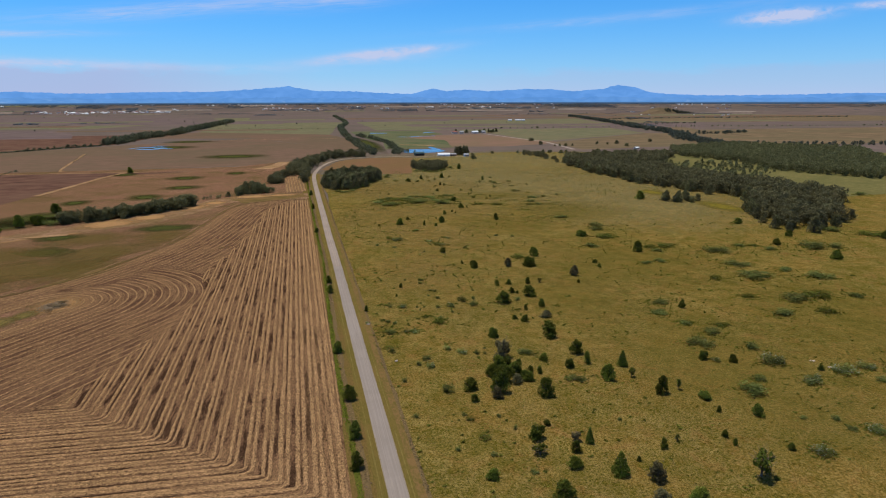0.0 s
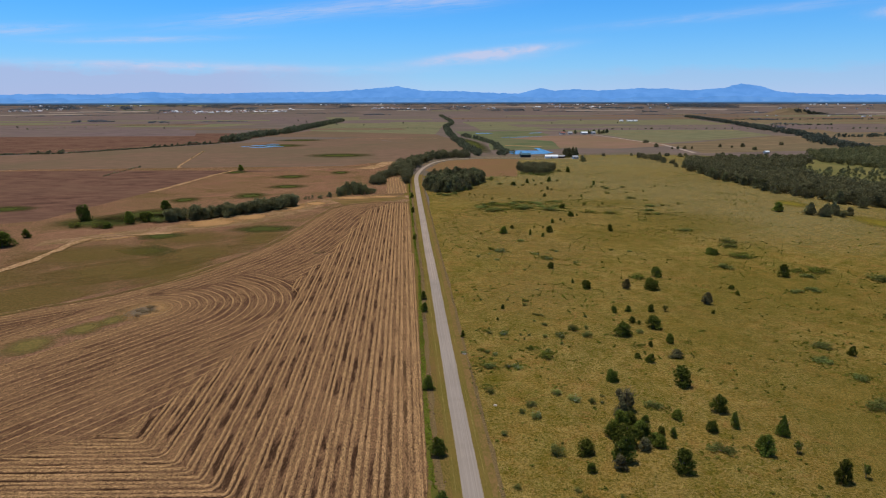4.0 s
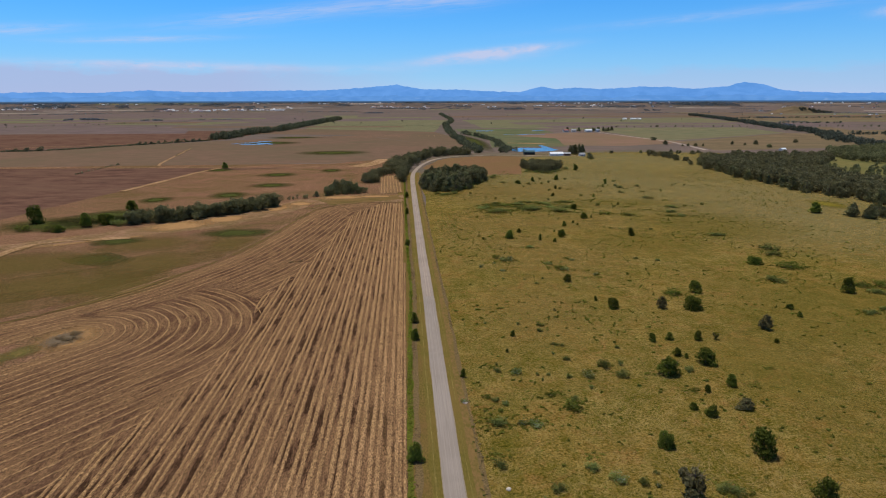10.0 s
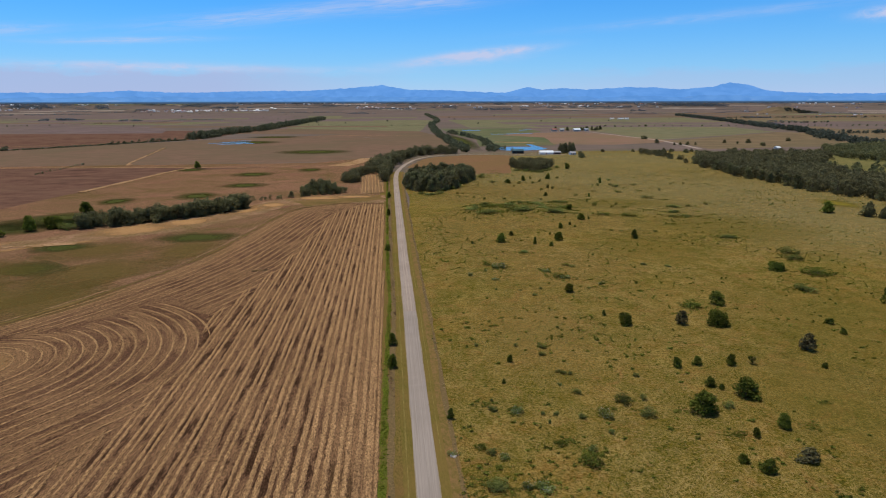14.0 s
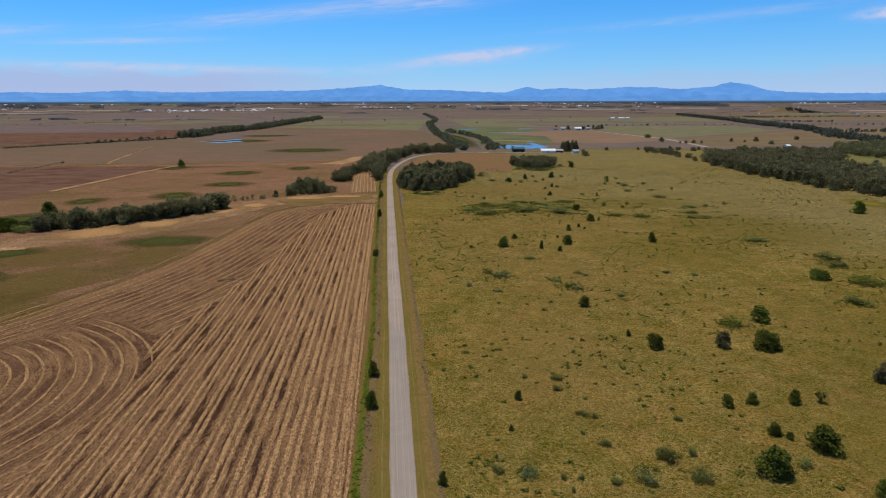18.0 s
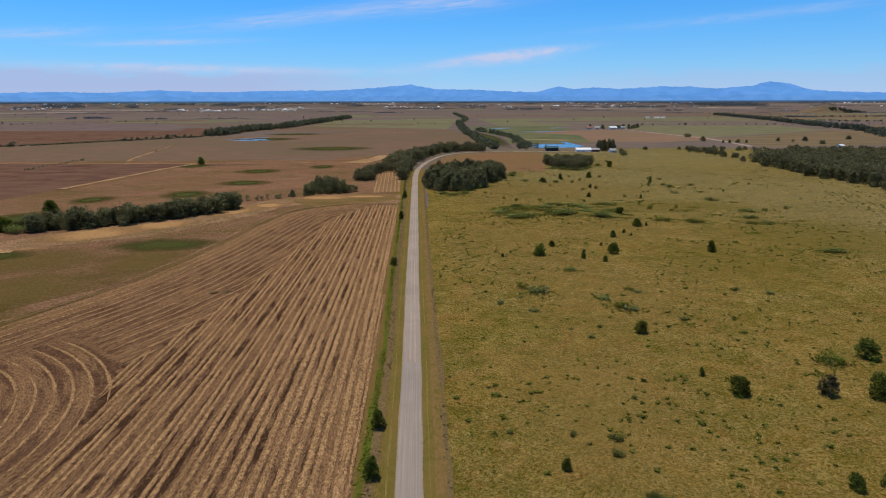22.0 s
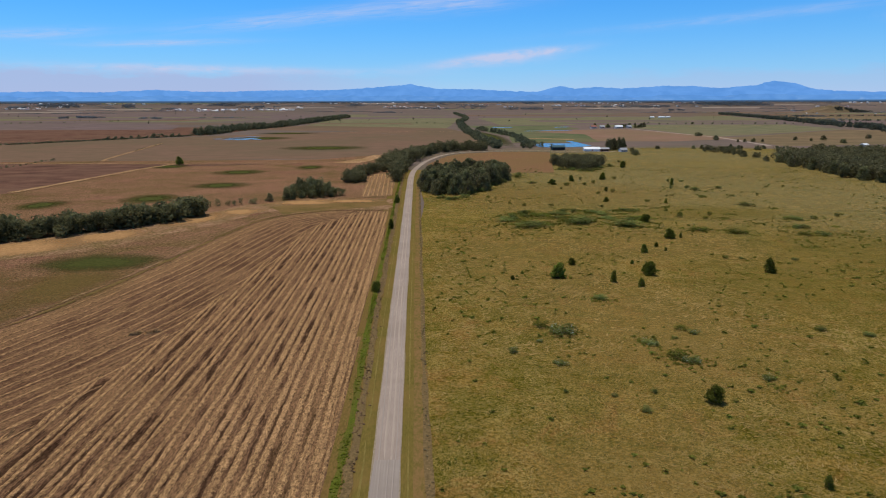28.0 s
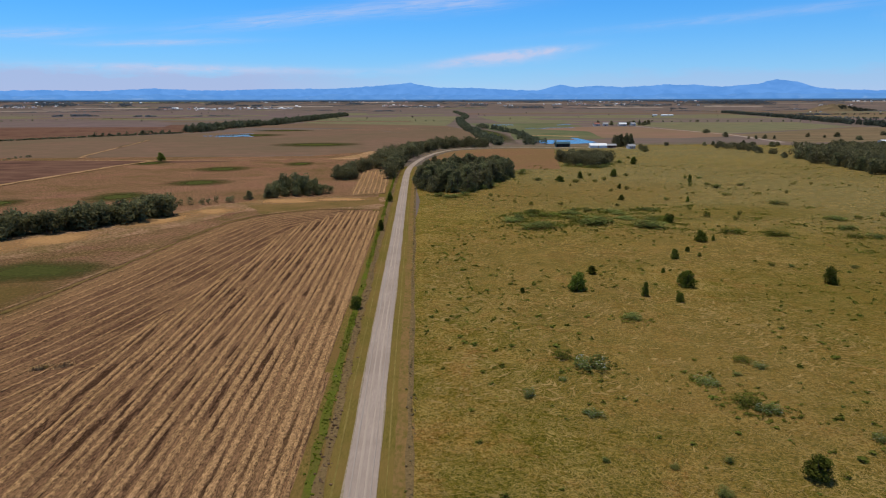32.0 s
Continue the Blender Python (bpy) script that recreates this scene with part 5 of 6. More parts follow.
    (130, 167, 2.4, 2.3), (-7, 170, 3.6, 4.1), (132, 176, 3.6, 2.1), (96, 178, 6.3, 5.6), (67, 181, 4.0, 4.6), (63, 190, 1.6, 2.2), (333, 190, 5.5, 5.4), (256, 191, 4.5, 4.5),
    (167, 194, 6.5, 6.7), (106, 198, 5.9, 5.4), (281, 210, 5.2, 4.3), (59, 217, 4.7, 3.6), (154, 240, 6.8, 4.1), (277, 253, 7.4, 4.6), (-248, 254, 7.7, 7.6), (-250, 285, 15.0, 10.0)], rng)
stand(ROUND, [
    (-9, 290, 2.7, 3.5), (71, 292, 2.9, 2.6), (64, 297, 2.5, 4.0), (33, 301, 1.4, 1.6), (48, 303, 5.9, 5.2), (78, 305, 5.5, 4.9), (118, 306, 4.7, 5.1), (-251, 310, 6.9, 5.9),
    (77, 319, 1.7, 1.6), (56, 319, 3.8, 2.6), (87, 336, 3.7, 3.3), (96, 338, 1.9, 1.5), (-214, 338, 8.0, 4.5), (95, 345, 1.6, 1.9), (-206, 353, 9.0, 9.5), (106, 360, 5.3, 4.4),
    (-197, 361, 9.5, 7.8), (111, 361, 1.7, 2.2), (-243, 366, 9.2, 13.2), (269, 370, 10.2, 8.0), (-9, 385, 3.4, 4.5), (109, 397, 4.8, 3.9), (-203, 412, 10.5, 7.8), (139, 450, 2.6, 3.1)], rng)
stand(ROUND, [
    (108, 457, 3.7, 3.1), (-9, 458, 3.6, 5.3), (120, 499, 2.8, 3.4), (173, 528, 2.4, 5.4), (93, 533, 6.0, 4.1), (110, 551, 4.3, 4.9), (135, 560, 6.3, 5.6), (176, 643, 7.2, 6.5),
    (-215, 691, 8.1, 8.0)], rng)
stand(GREY, [
    (55, -14, 4.9, 2.9), (58, -7, 5.1, 4.8), (47, 13, 2.9, 2.8), (46, 68, 6.5, 6.7), (75, 102, 4.9, 3.1), (111, 156, 5.6, 5.6), (85, 180, 5.1, 4.9)], rng)
stand(BARE, [
    (82, -11, 7.0, 6.8), (72, 7, 1.7, 1.9), (36, 9, 4.6, 2.6), (89, 33, 2.1, 3.6), (80, 44, 2.7, 3.2), (90, 148, 2.8, 2.4)], rng)
stand(SHRUB, [
    (120, 2, 3.5, 1.1), (32, 2, 2.4, 1.2), (120, 7, 3.5, 1.9), (112, 10, 2.8, 1.1), (25, 11, 2.1, 1.4), (17, 15, 2.0, 1.5), (25, 19, 3.2, 2.1), (63, 20, 1.4, 1.2),
    (153, 24, 3.7, 2.3), (110, 26, 10.1, 3.7), (24, 29, 2.6, 1.6), (23, 32, 1.9, 1.3), (117, 33, 4.5, 3.1), (62, 46, 6.5, 2.1), (132, 56, 6.3, 3.2), (117, 63, 10.8, 3.5),
    (54, 69, 5.3, 2.6), (128, 72, 7.9, 2.9), (136, 78, 5.4, 1.9), (188, 82, 7.9, 3.0), (124, 82, 4.9, 2.5), (169, 83, 10.0, 3.4), (124, 83, 4.6, 1.7), (121, 96, 7.5, 2.0)], rng, 0.72)
stand(SHRUB, [
    (217, 96, 7.2, 2.8), (12, 98, 5.6, 2.1), (188, 99, 13.6, 4.2), (201, 101, 12.6, 3.3), (32, 105, 4.9, 3.3), (171, 107, 5.9, 2.3), (129, 108, 7.9, 1.9), (13, 110, 2.7, 1.7),
    (28, 112, 2.5, 1.5), (11, 112, 2.8, 1.4), (71, 125, 3.2, 2.6), (225, 127, 15.5, 3.4), (16, 128, 2.7, 1.9), (196, 134, 17.9, 3.9), (174, 134, 5.7, 3.9), (38, 135, 2.9, 1.8),
    (219, 141, 7.9, 2.8), (37, 147, 3.1, 1.0), (202, 155, 12.6, 3.7), (36, 164, 2.6, 1.7), (158, 169, 6.4, 2.2), (167, 171, 7.3, 2.5), (285, 178, 10.0, 4.1), (273, 180, 21.3, 4.7)], rng, 0.72)
stand(SHRUB, [
    (244, 182, 8.6, 2.5), (212, 185, 16.5, 3.6), (240, 191, 5.5, 2.2), (233, 193, 7.9, 2.2), (179, 193, 7.9, 2.1), (96, 196, 6.9, 3.7), (335, 201, 16.8, 3.7), (190, 202, 11.5, 2.9),
    (179, 202, 7.2, 2.2), (147, 212, 10.2, 2.7), (45, 214, 2.6, 1.4), (41, 220, 1.6, 0.9), (49, 221, 1.7, 1.4), (320, 221, 18.7, 4.1), (32, 222, 1.4, 1.0), (167, 233, 11.9, 3.6),
    (60, 238, 4.1, 2.6), (64, 249, 1.9, 1.0), (111, 249, 3.6, 1.6), (102, 253, 3.0, 1.9), (68, 255, 3.5, 1.6), (173, 257, 9.1, 3.2), (34, 258, 3.3, 3.0), (178, 269, 11.3, 4.1)], rng, 0.72)
stand(SHRUB, [
    (55, 280, 4.8, 2.1), (167, 303, 11.0, 2.4), (136, 322, 2.9, 1.8), (118, 324, 2.3, 1.5), (113, 326, 2.7, 1.7), (-220, 341, 11.7, 6.9), (-237, 342, 9.6, 5.5), (473, 345, 10.5, 5.2),
    (-188, 357, 11.7, 6.1), (173, 364, 7.3, 2.5), (165, 364, 5.6, 2.2), (139, 370, 9.2, 2.7), (125, 375, 9.1, 2.7), (172, 379, 7.6, 3.0), (96, 386, 15.1, 4.5), (54, 388, 16.0, 4.0),
    (79, 395, 19.9, 4.4), (181, 399, 9.0, 2.8)], rng, 0.72)
stand(BLOOM, [
    (103, -6, 6.4, 2.6), (125, -0, 5.6, 2.6), (132, 28, 7.0, 3.2), (147, 32, 9.0, 3.1), (157, 33, 6.3, 2.8), (130, 44, 9.3, 4.2), (113, 49, 3.9, 1.8), (21, 97, 4.1, 1.7),
    (18, 98, 2.8, 1.7), (5, 110, 2.2, 1.4), (41, 123, 4.0, 2.5), (21, 126, 3.6, 2.4), (74, 226, 2.7, 1.8), (62, 235, 4.4, 2.0), (34, 235, 3.7, 1.3), (25, 242, 2.6, 2.3),
    (57, 246, 4.4, 1.7), (32, 248, 1.9, 1.2), (70, 252, 2.9, 1.7), (38, 253, 7.1, 3.6)], rng, 0.72)

# small dark bushes far out in the pasture, and low brambles nearer the road
stand(SHRUB[3:], [
    (43.3, 474.1, 2.5, 2.1), (53, 452.6, 2, 1.6), (59.5, 442.6, 2.6, 2.4), (101.7, 527.7, 3.9, 3), (119.3, 561.8, 2.6, 2.8), (114.5, 530, 2.9, 2.5), (122.6, 538.8, 2.5, 3.1), (143.8, 560.6, 2.6, 2.8), (111.2, 487.2, 1.8, 1.9),
    (122.6, 494.1, 3.1, 2.9), (187.2, 690.3, 3.4, 2.9), (228, 764.4, 3.9, 3.2), (130.4, 455.1, 2.9, 2.1), (177.3, 545.6, 2.1, 2.8), (164.5, 507.7, 2.4, 3.5), (129.5, 425.1, 2.2, 2), (129.5, 407.2, 3.2, 3.4), (145.8, 411.2, 2.2, 2.8),
    (149.6, 476, 1.4, 1.4), (153.9, 478.1, 1.4, 1.4), (139.8, 402.2, 2.9, 1.9), (168.6, 470.5, 5.4, 1.9), (187.9, 474.2, 3.6, 1.5), (204, 475.8, 1.9, 2.5), (241.9, 515.2, 2.1, 1.6), (229.4, 512.9, 2.6, 1.6), (207.1, 406.9, 3.2, 2.5),
    (191.2, 399.9, 3.5, 2), (112.9, 489.6, 1.8, 1.9), (74.1, 443.9, 3, 1.6), (94.3, 511.1, 1.9, 1.9), (47.4, 471.7, 1.6, 1.2)], rng)
stand(SHRUB[:3], [
    (80.8, 540.8, 7.1, 2.1), (76.2, 425.8, 4.4, 1.8), (82, 425.5, 5.8, 1.8), (88.2, 427, 3.5, 1.2), (48.6, 409.2, 5.4, 2.6), (100.3, 438.9, 3.1, 1.6), (177.7, 501.8, 8.5, 2.4), (176.8, 512.6, 4.7, 2.1), (179.4, 441, 10.1, 2.1),
    (91.2, 485.7, 2.1, 0.7), (186.4, 545.2, 4.2, 1.8), (195.6, 509, 5.6, 2.1)], rng)
stand(SHRUB[:3] + BLOOM[:1], [
    (9.9, 80.5, 3.7, 1.9), (29.4, 78.4, 4.1, 1.4), (33.5, 74.2, 4.4, 1.5), (37.8, 72.6, 2.9, 1.5), (40.6, 71.6, 1.5, 1.1), (20.2, 71.5, 3.5, 1.9), (20.6, 65.3, 3.8, 1.8), (16.9, 67.7, 2.4, 1.5), (21.4, 46.9, 4.6, 2.9),
    (10.4, 56.3, 1.9, 1.7), (9.9, 33.8, 2.2, 1.2), (34.2, 22, 1.6, 1.4), (41.9, 76.1, 1.5, 0.8), (31.9, 29, 1.7, 1.2), (15.2, 108, 2.5, 1.1), (34.6, 158.8, 2.8, 1.2), (34.8, 139.6, 1.5, 0.9), (47.2, 129.2, 4.2, 2.9),
    (52.6, 130.2, 1.9, 2), (50.6, 122.6, 4.5, 2.1), (26.9, 124.9, 1.5, 1.1), (30, 124.5, 1.5, 1.1), (27.7, 121.1, 1.2, 1.1), (33.5, 109.2, 2.6, 1.6), (35.4, 122.7, 2.5, 1.3), (39.9, 115.6, 1.8, 1.3), (44.6, 179.6, 1.6, 1),
    (55.8, 143, 2.1, 1.1), (17.3, 166.8, 1.4, 1.2), (28.6, 165.8, 1.7, 1.2), (16.4, 132.3, 1.1, 0.9), (39.1, 145.6, 1.8, 1.1)], rng)
# low skirts of bramble round the copses
SKIRT = [(14, 476), (22, 472), (29, 480), (35, 491), (42, 504), (48, 517), (54, 532), (60, 547), (67, 563), (74, 580), (79, 592), (122, 634), (128, 628), (135, 622), (142, 619), (149, 629), (158, 643), (166, 656)]
stand(SHRUB[:3], [(x + rng.normal(), y - 2 + rng.normal(), 6 + 4 * rng.random(), 2.2 + 1.8 * rng.random()) for x, y in SKIRT], rng, 0.9)
stand(SHRUB, [(rng.uniform(44, 112), 394 + 34 * rng.random(), 5 + 7 * rng.random(), 1.2 + 1.2 * rng.random()) for _ in range(16)], rng, 0.8)

stand(ROUND[:1], [(68, 82, 6.8, 6.6)], rng)
stand(ROUND + GREY[:1], [(41, 58, 5.5, 5.6), (43, 63, 5.2, 5.4), (40, 50, 5.6, 5.8), (38, 54, 5.0, 4.8), (35, 40, 4.2, 3.8)], rng)
stand(ROUND[:3] + GREY[:1], [(45.4, 55.5, 4.2, 3.8), (47.2, 50.2, 4.0, 3.2), (50.6, 54.5, 2.6, 2.4), (48.9, 61, 2.4, 2.0), (44.5, 60.5, 4.4, 3.6), (43.5, 47.5, 4.0, 3.6)], rng)
SCRUB = [shrub_proto("shrub", 88 + k, M["twig"], 420, "low grey dead scrub on the uncut island") for k in range(2)]
stand(SCRUB, [(-118.5, 160, 7.0, 1.3), (-119, 166, 5.0, 1.2), (-121, 155, 5.0, 1.1), (-123, 162, 4.0, 1.0)], rng)

# ---- woods ----
def scatter_in(poly, spacing, rng, jitter=0.45):
    xs, ys = [p[0] for p in poly], [p[1] for p in poly]
    out = []
    y = min(ys)
    while y < max(ys):
        x = min(xs)
        while x < max(xs):
            px, py = x + spacing * jitter * (rng.random() * 2 - 1), y + spacing * jitter * (rng.random() * 2 - 1)
            odd = False
            for (ax, ay), (bx, by) in zip(poly, poly[1:] + poly[:1]):
                if (ay > py) != (by > py) and px < (bx - ax) * (py - ay) / (by - ay) + ax:
                    odd = not odd
            if odd:
                out.append((px, py))
            x += spacing
        y += spacing
    return out


def along(points, spacing, width, rng):
    out = []
    for p in smooth_line(points, spacing):
        for k in range(max(1, int(width / spacing + 0.5))):
            out.append((p.x + (rng.random() - 0.5) * width, p.y + (rng.random() - 0.5) * width))
    return out


WOOD = [tree_proto("tree", s, 91 + k, M["leaf_wood"], 760, "dense dark green woodland tree") for k, s in enumerate(("round", "round", "wide", "round"))]


def wood(places, low, high, rng, spread=0.95):
    rows = []
    for x, y in places:
        h = low + (high - low) * rng.random()
        rows.append((x, y, h * spread * (0.75 + 0.4 * rng.random()), h))
    stand(WOOD, rows, rng)


wood(scatter_in([(5, 497), (27, 480), (48, 512), (70, 578), (60, 612), (30, 604), (7, 575)], 6.6, rng), 9.5, 13.5, rng)
BEND = scatter_in([(-14, 612), (-8, 650), (0, 702), (8, 752), (22, 802), (48, 838), (85, 846), (85, 866), (30, 866), (0, 800), (-25, 720), (-34, 650)], 7.0, rng)
wood([(338, 856), (340, 838), (354, 836), (352, 818), (344, 790), (341, 771), (347, 782), (342, 738), (410, 851), (328, 694), (328, 856), (286, 859), (232, 777),
      (360, 830), (366, 842), (333, 745), (378, 846), (384, 852), (395, 835)], 4.5, 7, rng, 1.35)
wood([(446, 985), (456, 985), (468, 984), (480, 983), (549, 1020), (563, 1005), (588, 1017), (574, 950), (684, 1057), (435, 1028), (459, 1143), (693, 1714)], 4, 8, rng, 1.4)
wood(along([(282, 352), (296, 346), (306, 352)], 6, 10, rng), 6, 10, rng)
# the near edge of the large wood, tree by tree
wood(along([(334, 688), (322, 600), (321, 500), (338, 402), (360, 350), (312, 284), (290, 220), (338, 232), (362, 252)], 16, 9, rng), 8, 13, rng)


def stuff_of_trees(name, rows, label, count, rng, leaf, trunks=True):
    """One mesh of many far trees: trunks below, sprays of leaves above."""
    protos = []
    for k in range(4):
        r = np.random.default_rng(300 + k)
        lobes = [(x * (1.2 - 0.6 * z), y * (1.2 - 0.6 * z), z, a, b, c) for x, y, z, a, b, c in crown_lobes(r, 14, 0.36, 0.14, 0.84, 0.19)]
        v, f = leaves(lobes, count, 0.30 if count < 80 else 0.15 if count < 200 else 0.115, r)
        protos.append((np.array(v), np.array(f)))
    verts, faces, base = [], [], 0
    for x, y, w, h in rows:
        v, f = protos[int(rng.integers(4))]
        a = rng.random() * math.tau
        c, s = math.cos(a), math.sin(a)
        verts.append(np.stack([x + w * (c * v[:, 0] - s * v[:, 1]), y + w * (s * v[:, 0] + c * v[:, 1]), ramp(x, y) + h * v[:, 2]], 1))
        faces.append(f + base)
        base += len(v)
    root = tagged(new(name), label, "trees", kind="stuff")
    part("crowns", mesh_of("crowns", np.concatenate(verts).tolist(), np.concatenate(faces).tolist(), leaf), root)
    if trunks:
        stems = joined([tube([(x, y, ramp(x, y)), (x, y, ramp(x, y) + h * 0.55)], [0.022 * h, 0.012 * h], 4) for x, y, w, h in rows])
        part("trunks", mesh_of("trunks", *stems, M["bark"]), root)
    return root


def sized(places, low, high, rng, spread=1.0):
    out = []
    for x, y in places:
        h = low + (high - low) * rng.random()
        out.append((x, y, h * spread * (0.8 + 0.4 * rng.random()), h))
    return out


stuff_of_trees("woodland", sized(BEND + along([(-14, 558), (-13, 600), (-10, 640)], 4, 5, rng), 8, 12.5, rng), "dark wood along the outside of the road bend", 340, rng, M["leaf_wood"])
stuff_of_trees("thicket", sized(scatter_in([(-52, 545), (-37, 549), (-36, 566), (-50, 568)], 4.5, rng), 7, 9.5, rng) + sized(along([(-43, 572), (-39, 598), (-33, 618), (-14, 628)], 4.5, 8, rng), 6.5, 9.5, rng), "dense thicket beside the small stubble strip", 340, rng, M["leaf_wood"])
stuff_of_trees("copse", sized(scatter_in([(121, 656), (125, 634), (140, 622), (165, 662), (163, 692), (123, 692)], 4.8, rng), 7, 10.5, rng), "dense copse in front of the barns", 340, rng, M["leaf_wood"])
stuff_of_trees("hedge", sized(along([(-116, 449), (-102, 454), (-89, 460)], 3.0, 4, rng), 3.0, 4.6, rng, 1.2), "low green hedge across the meadow", 200, rng, M["leaf_wood"])
stuff_of_trees("grove", sized(scatter_in([(318, 826), (328, 806), (332, 762), (345, 760), (352, 800), (340, 830)], 6.5, rng), 4.5, 8.5, rng, 0.95), "loose grove at the pasture's far edge", 150, rng, M["leaf_wood"])
stuff_of_trees("thicket", sized(along([(160, 880), (152, 905), (150, 960)], 9, 8, rng), 6, 9, rng), "trees along the pond shore", 120, rng, M["leaf_wood"])
stuff_of_trees("hedge", sized(along([(-181, 360), (-172, 365), (-157, 374), (-135, 390), (-118, 407), (-105, 424)], 3.0, 9, rng), 7.0, 10.5, rng), "long bushy dark green hedge across the meadow", 420, rng, M["leaf_wood"])
dome = [(-62 + 13.5 * r * math.cos(a), 487 + 8.5 * r * math.sin(a), r) for r, n in ((0, 1), (0.45, 6), (0.8, 11), (1.05, 13)) for a in np.linspace(0, math.tau, n, endpoint=False) + r]
stuff_of_trees("thicket", [(x, y, 7.5 - 2.5 * r + rng.random(), 12.6 - 7.2 * r ** 2 + 1.6 * rng.random()) for x, y, r in dome] + [(-46.5, 487, 7, 5.2), (-43.5, 490, 5.5, 4.2), (-49, 483, 5, 4)],
               "rounded clump of dark green trees", 420, rng, M["leaf_wood"])
wood([(-81.4, 467), (-73.5, 473), (-70.5, 475)], 4.6, 5.8, rng, 1.0)
BIG = [(336, 690), (324, 600), (322, 495), (340, 405), (366, 350), (316, 285), (295, 225), (338, 236), (362, 258), (448, 338), (440, 385), (428, 432), (410, 522), (420, 600), (462, 652),
       (540, 742), (460, 772), (365, 742)]
BACK = [(545, 745), (572, 630), (545, 532), (585, 432), (700, 482), (760, 582), (900, 762), (760, 905), (600, 850)]
stuff_of_trees("woodland", sized(scatter_in(BIG, 6.8, rng), 8, 13, rng), "large dense dark green wood beside the pasture", 190, rng, M["leaf_wood"])
stuff_of_trees("woodland", sized(scatter_in(BACK, 8.6, rng), 8, 12.5, rng), "dense dark green wood behind a grassy glade", 190, rng, M["leaf_wood"])
stuff_of_trees("glade_bushes", sized(scatter_in([(425, 440), (545, 530), (572, 620), (462, 645), (415, 560)], 11, rng), 2.5, 7, rng), "scattered bushes in a grassy glade", 60, rng, M["leaf_wood"])
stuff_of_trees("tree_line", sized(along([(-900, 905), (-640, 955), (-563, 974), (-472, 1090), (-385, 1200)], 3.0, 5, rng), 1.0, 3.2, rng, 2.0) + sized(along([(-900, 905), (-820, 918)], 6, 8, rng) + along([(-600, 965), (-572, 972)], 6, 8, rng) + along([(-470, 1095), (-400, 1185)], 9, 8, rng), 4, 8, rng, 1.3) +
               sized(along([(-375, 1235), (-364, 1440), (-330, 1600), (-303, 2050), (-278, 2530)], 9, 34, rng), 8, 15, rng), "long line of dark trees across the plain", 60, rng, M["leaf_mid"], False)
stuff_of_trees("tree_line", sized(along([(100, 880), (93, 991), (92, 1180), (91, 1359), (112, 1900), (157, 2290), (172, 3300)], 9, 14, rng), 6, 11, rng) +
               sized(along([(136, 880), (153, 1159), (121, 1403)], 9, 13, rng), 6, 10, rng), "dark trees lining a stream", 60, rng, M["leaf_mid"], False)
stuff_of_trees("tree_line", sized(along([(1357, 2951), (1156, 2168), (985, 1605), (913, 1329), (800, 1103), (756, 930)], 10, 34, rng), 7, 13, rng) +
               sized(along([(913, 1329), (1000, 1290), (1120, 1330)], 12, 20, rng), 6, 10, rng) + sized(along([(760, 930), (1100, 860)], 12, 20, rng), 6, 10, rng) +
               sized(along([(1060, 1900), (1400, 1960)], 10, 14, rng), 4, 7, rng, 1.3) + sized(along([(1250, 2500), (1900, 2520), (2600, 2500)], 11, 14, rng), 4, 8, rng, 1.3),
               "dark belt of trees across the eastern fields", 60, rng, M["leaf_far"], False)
# far belts: bearing from, bearing to, distance, depth
BELTS = [
    (-30.5, -29.0, 4555, 3), (-28.8, -25.9, 4642, 6), (-23.2, -22.2, 4589, 5), (-20.0, -17.9, 4748, 3), (-17.1, -14.7, 4683, 5),
    (-14.9, -11.3, 4539, 3), (-13.8, -11.7, 4430, 2), (-9.4, -5.6, 4790, 2), (-6.1, -3.7, 4623, 2), (-2.7, 3.2, 4422, 2), (-20.4, -19.2, 4431, 3),
    (-26.7, -23.5, 2931, 3), (-21.4, -19.5, 2719, 2), (-29.8, -23.2, 4115, 1), (-17.7, -13.3, 2688, 1), (-23.2, -18.8, 4288, 1),
    (-9.4, -3.7, 4170, 1), (-3.7, -1.2, 3778, 2), (3.4, 5.9, 4530, 3), (7.2, 12.2, 4374, 3), (8.8, 10.5, 4713, 2), (12.0, 16.7, 4291, 1),
    (13.9, 21.5, 4528, 3), (20.1, 21.7, 4302, 2), (22.1, 28.0, 4676, 6), (18.1, 23.4, 3795, 1), (24.3, 28.0, 4052, 1), (27.6, 32.7, 4258, 1),
    (33.0, 37.2, 4128, 1), (28.3, 30.8, 3014, 2), (33.6, 37.1, 3258, 1), (30.1, 32.4, 2528, 1), (28.4, 31.5, 2186, 2), (-0.8, 3.2, 4766, 2),
    (-30.7, -20.9, 4790, 1), (-17.6, -0.8, 4790, 1), (4.2, 20.8, 4790, 1), (28.0, 37.2, 4790, 1)]
far_rows = []
for a0, a1, r, deep in BELTS:
    gap = 0.065 if deep > 1 else 0.11
    for a in np.arange(a0, a1, gap / (1 + deep * 0.35)):
        if noise.noise((a * 1.7, r * 0.01, 3)) < -0.25 and deep < 5:
            continue
        d = r + rng.normal() * 9 * deep
        edge = min(1, 0.3 + 1.4 * math.sqrt(max(0, min(a - a0, a1 - a)) / max(a1 - a0, 0.1)))
        s = edge * (4.5 + 6 * rng.random()) * (0.8 + 0.12 * deep) * min(1, 0.35 + r / 6500)
        far_rows.append((START.x + d * math.sin(radians(a)), START.y + d * math.cos(radians(a)), s * 1.7, s))
for k in range(150):
    a0, r = rng.uniform(-56, 54), 4330 + 480 * rng.random() ** 0.6
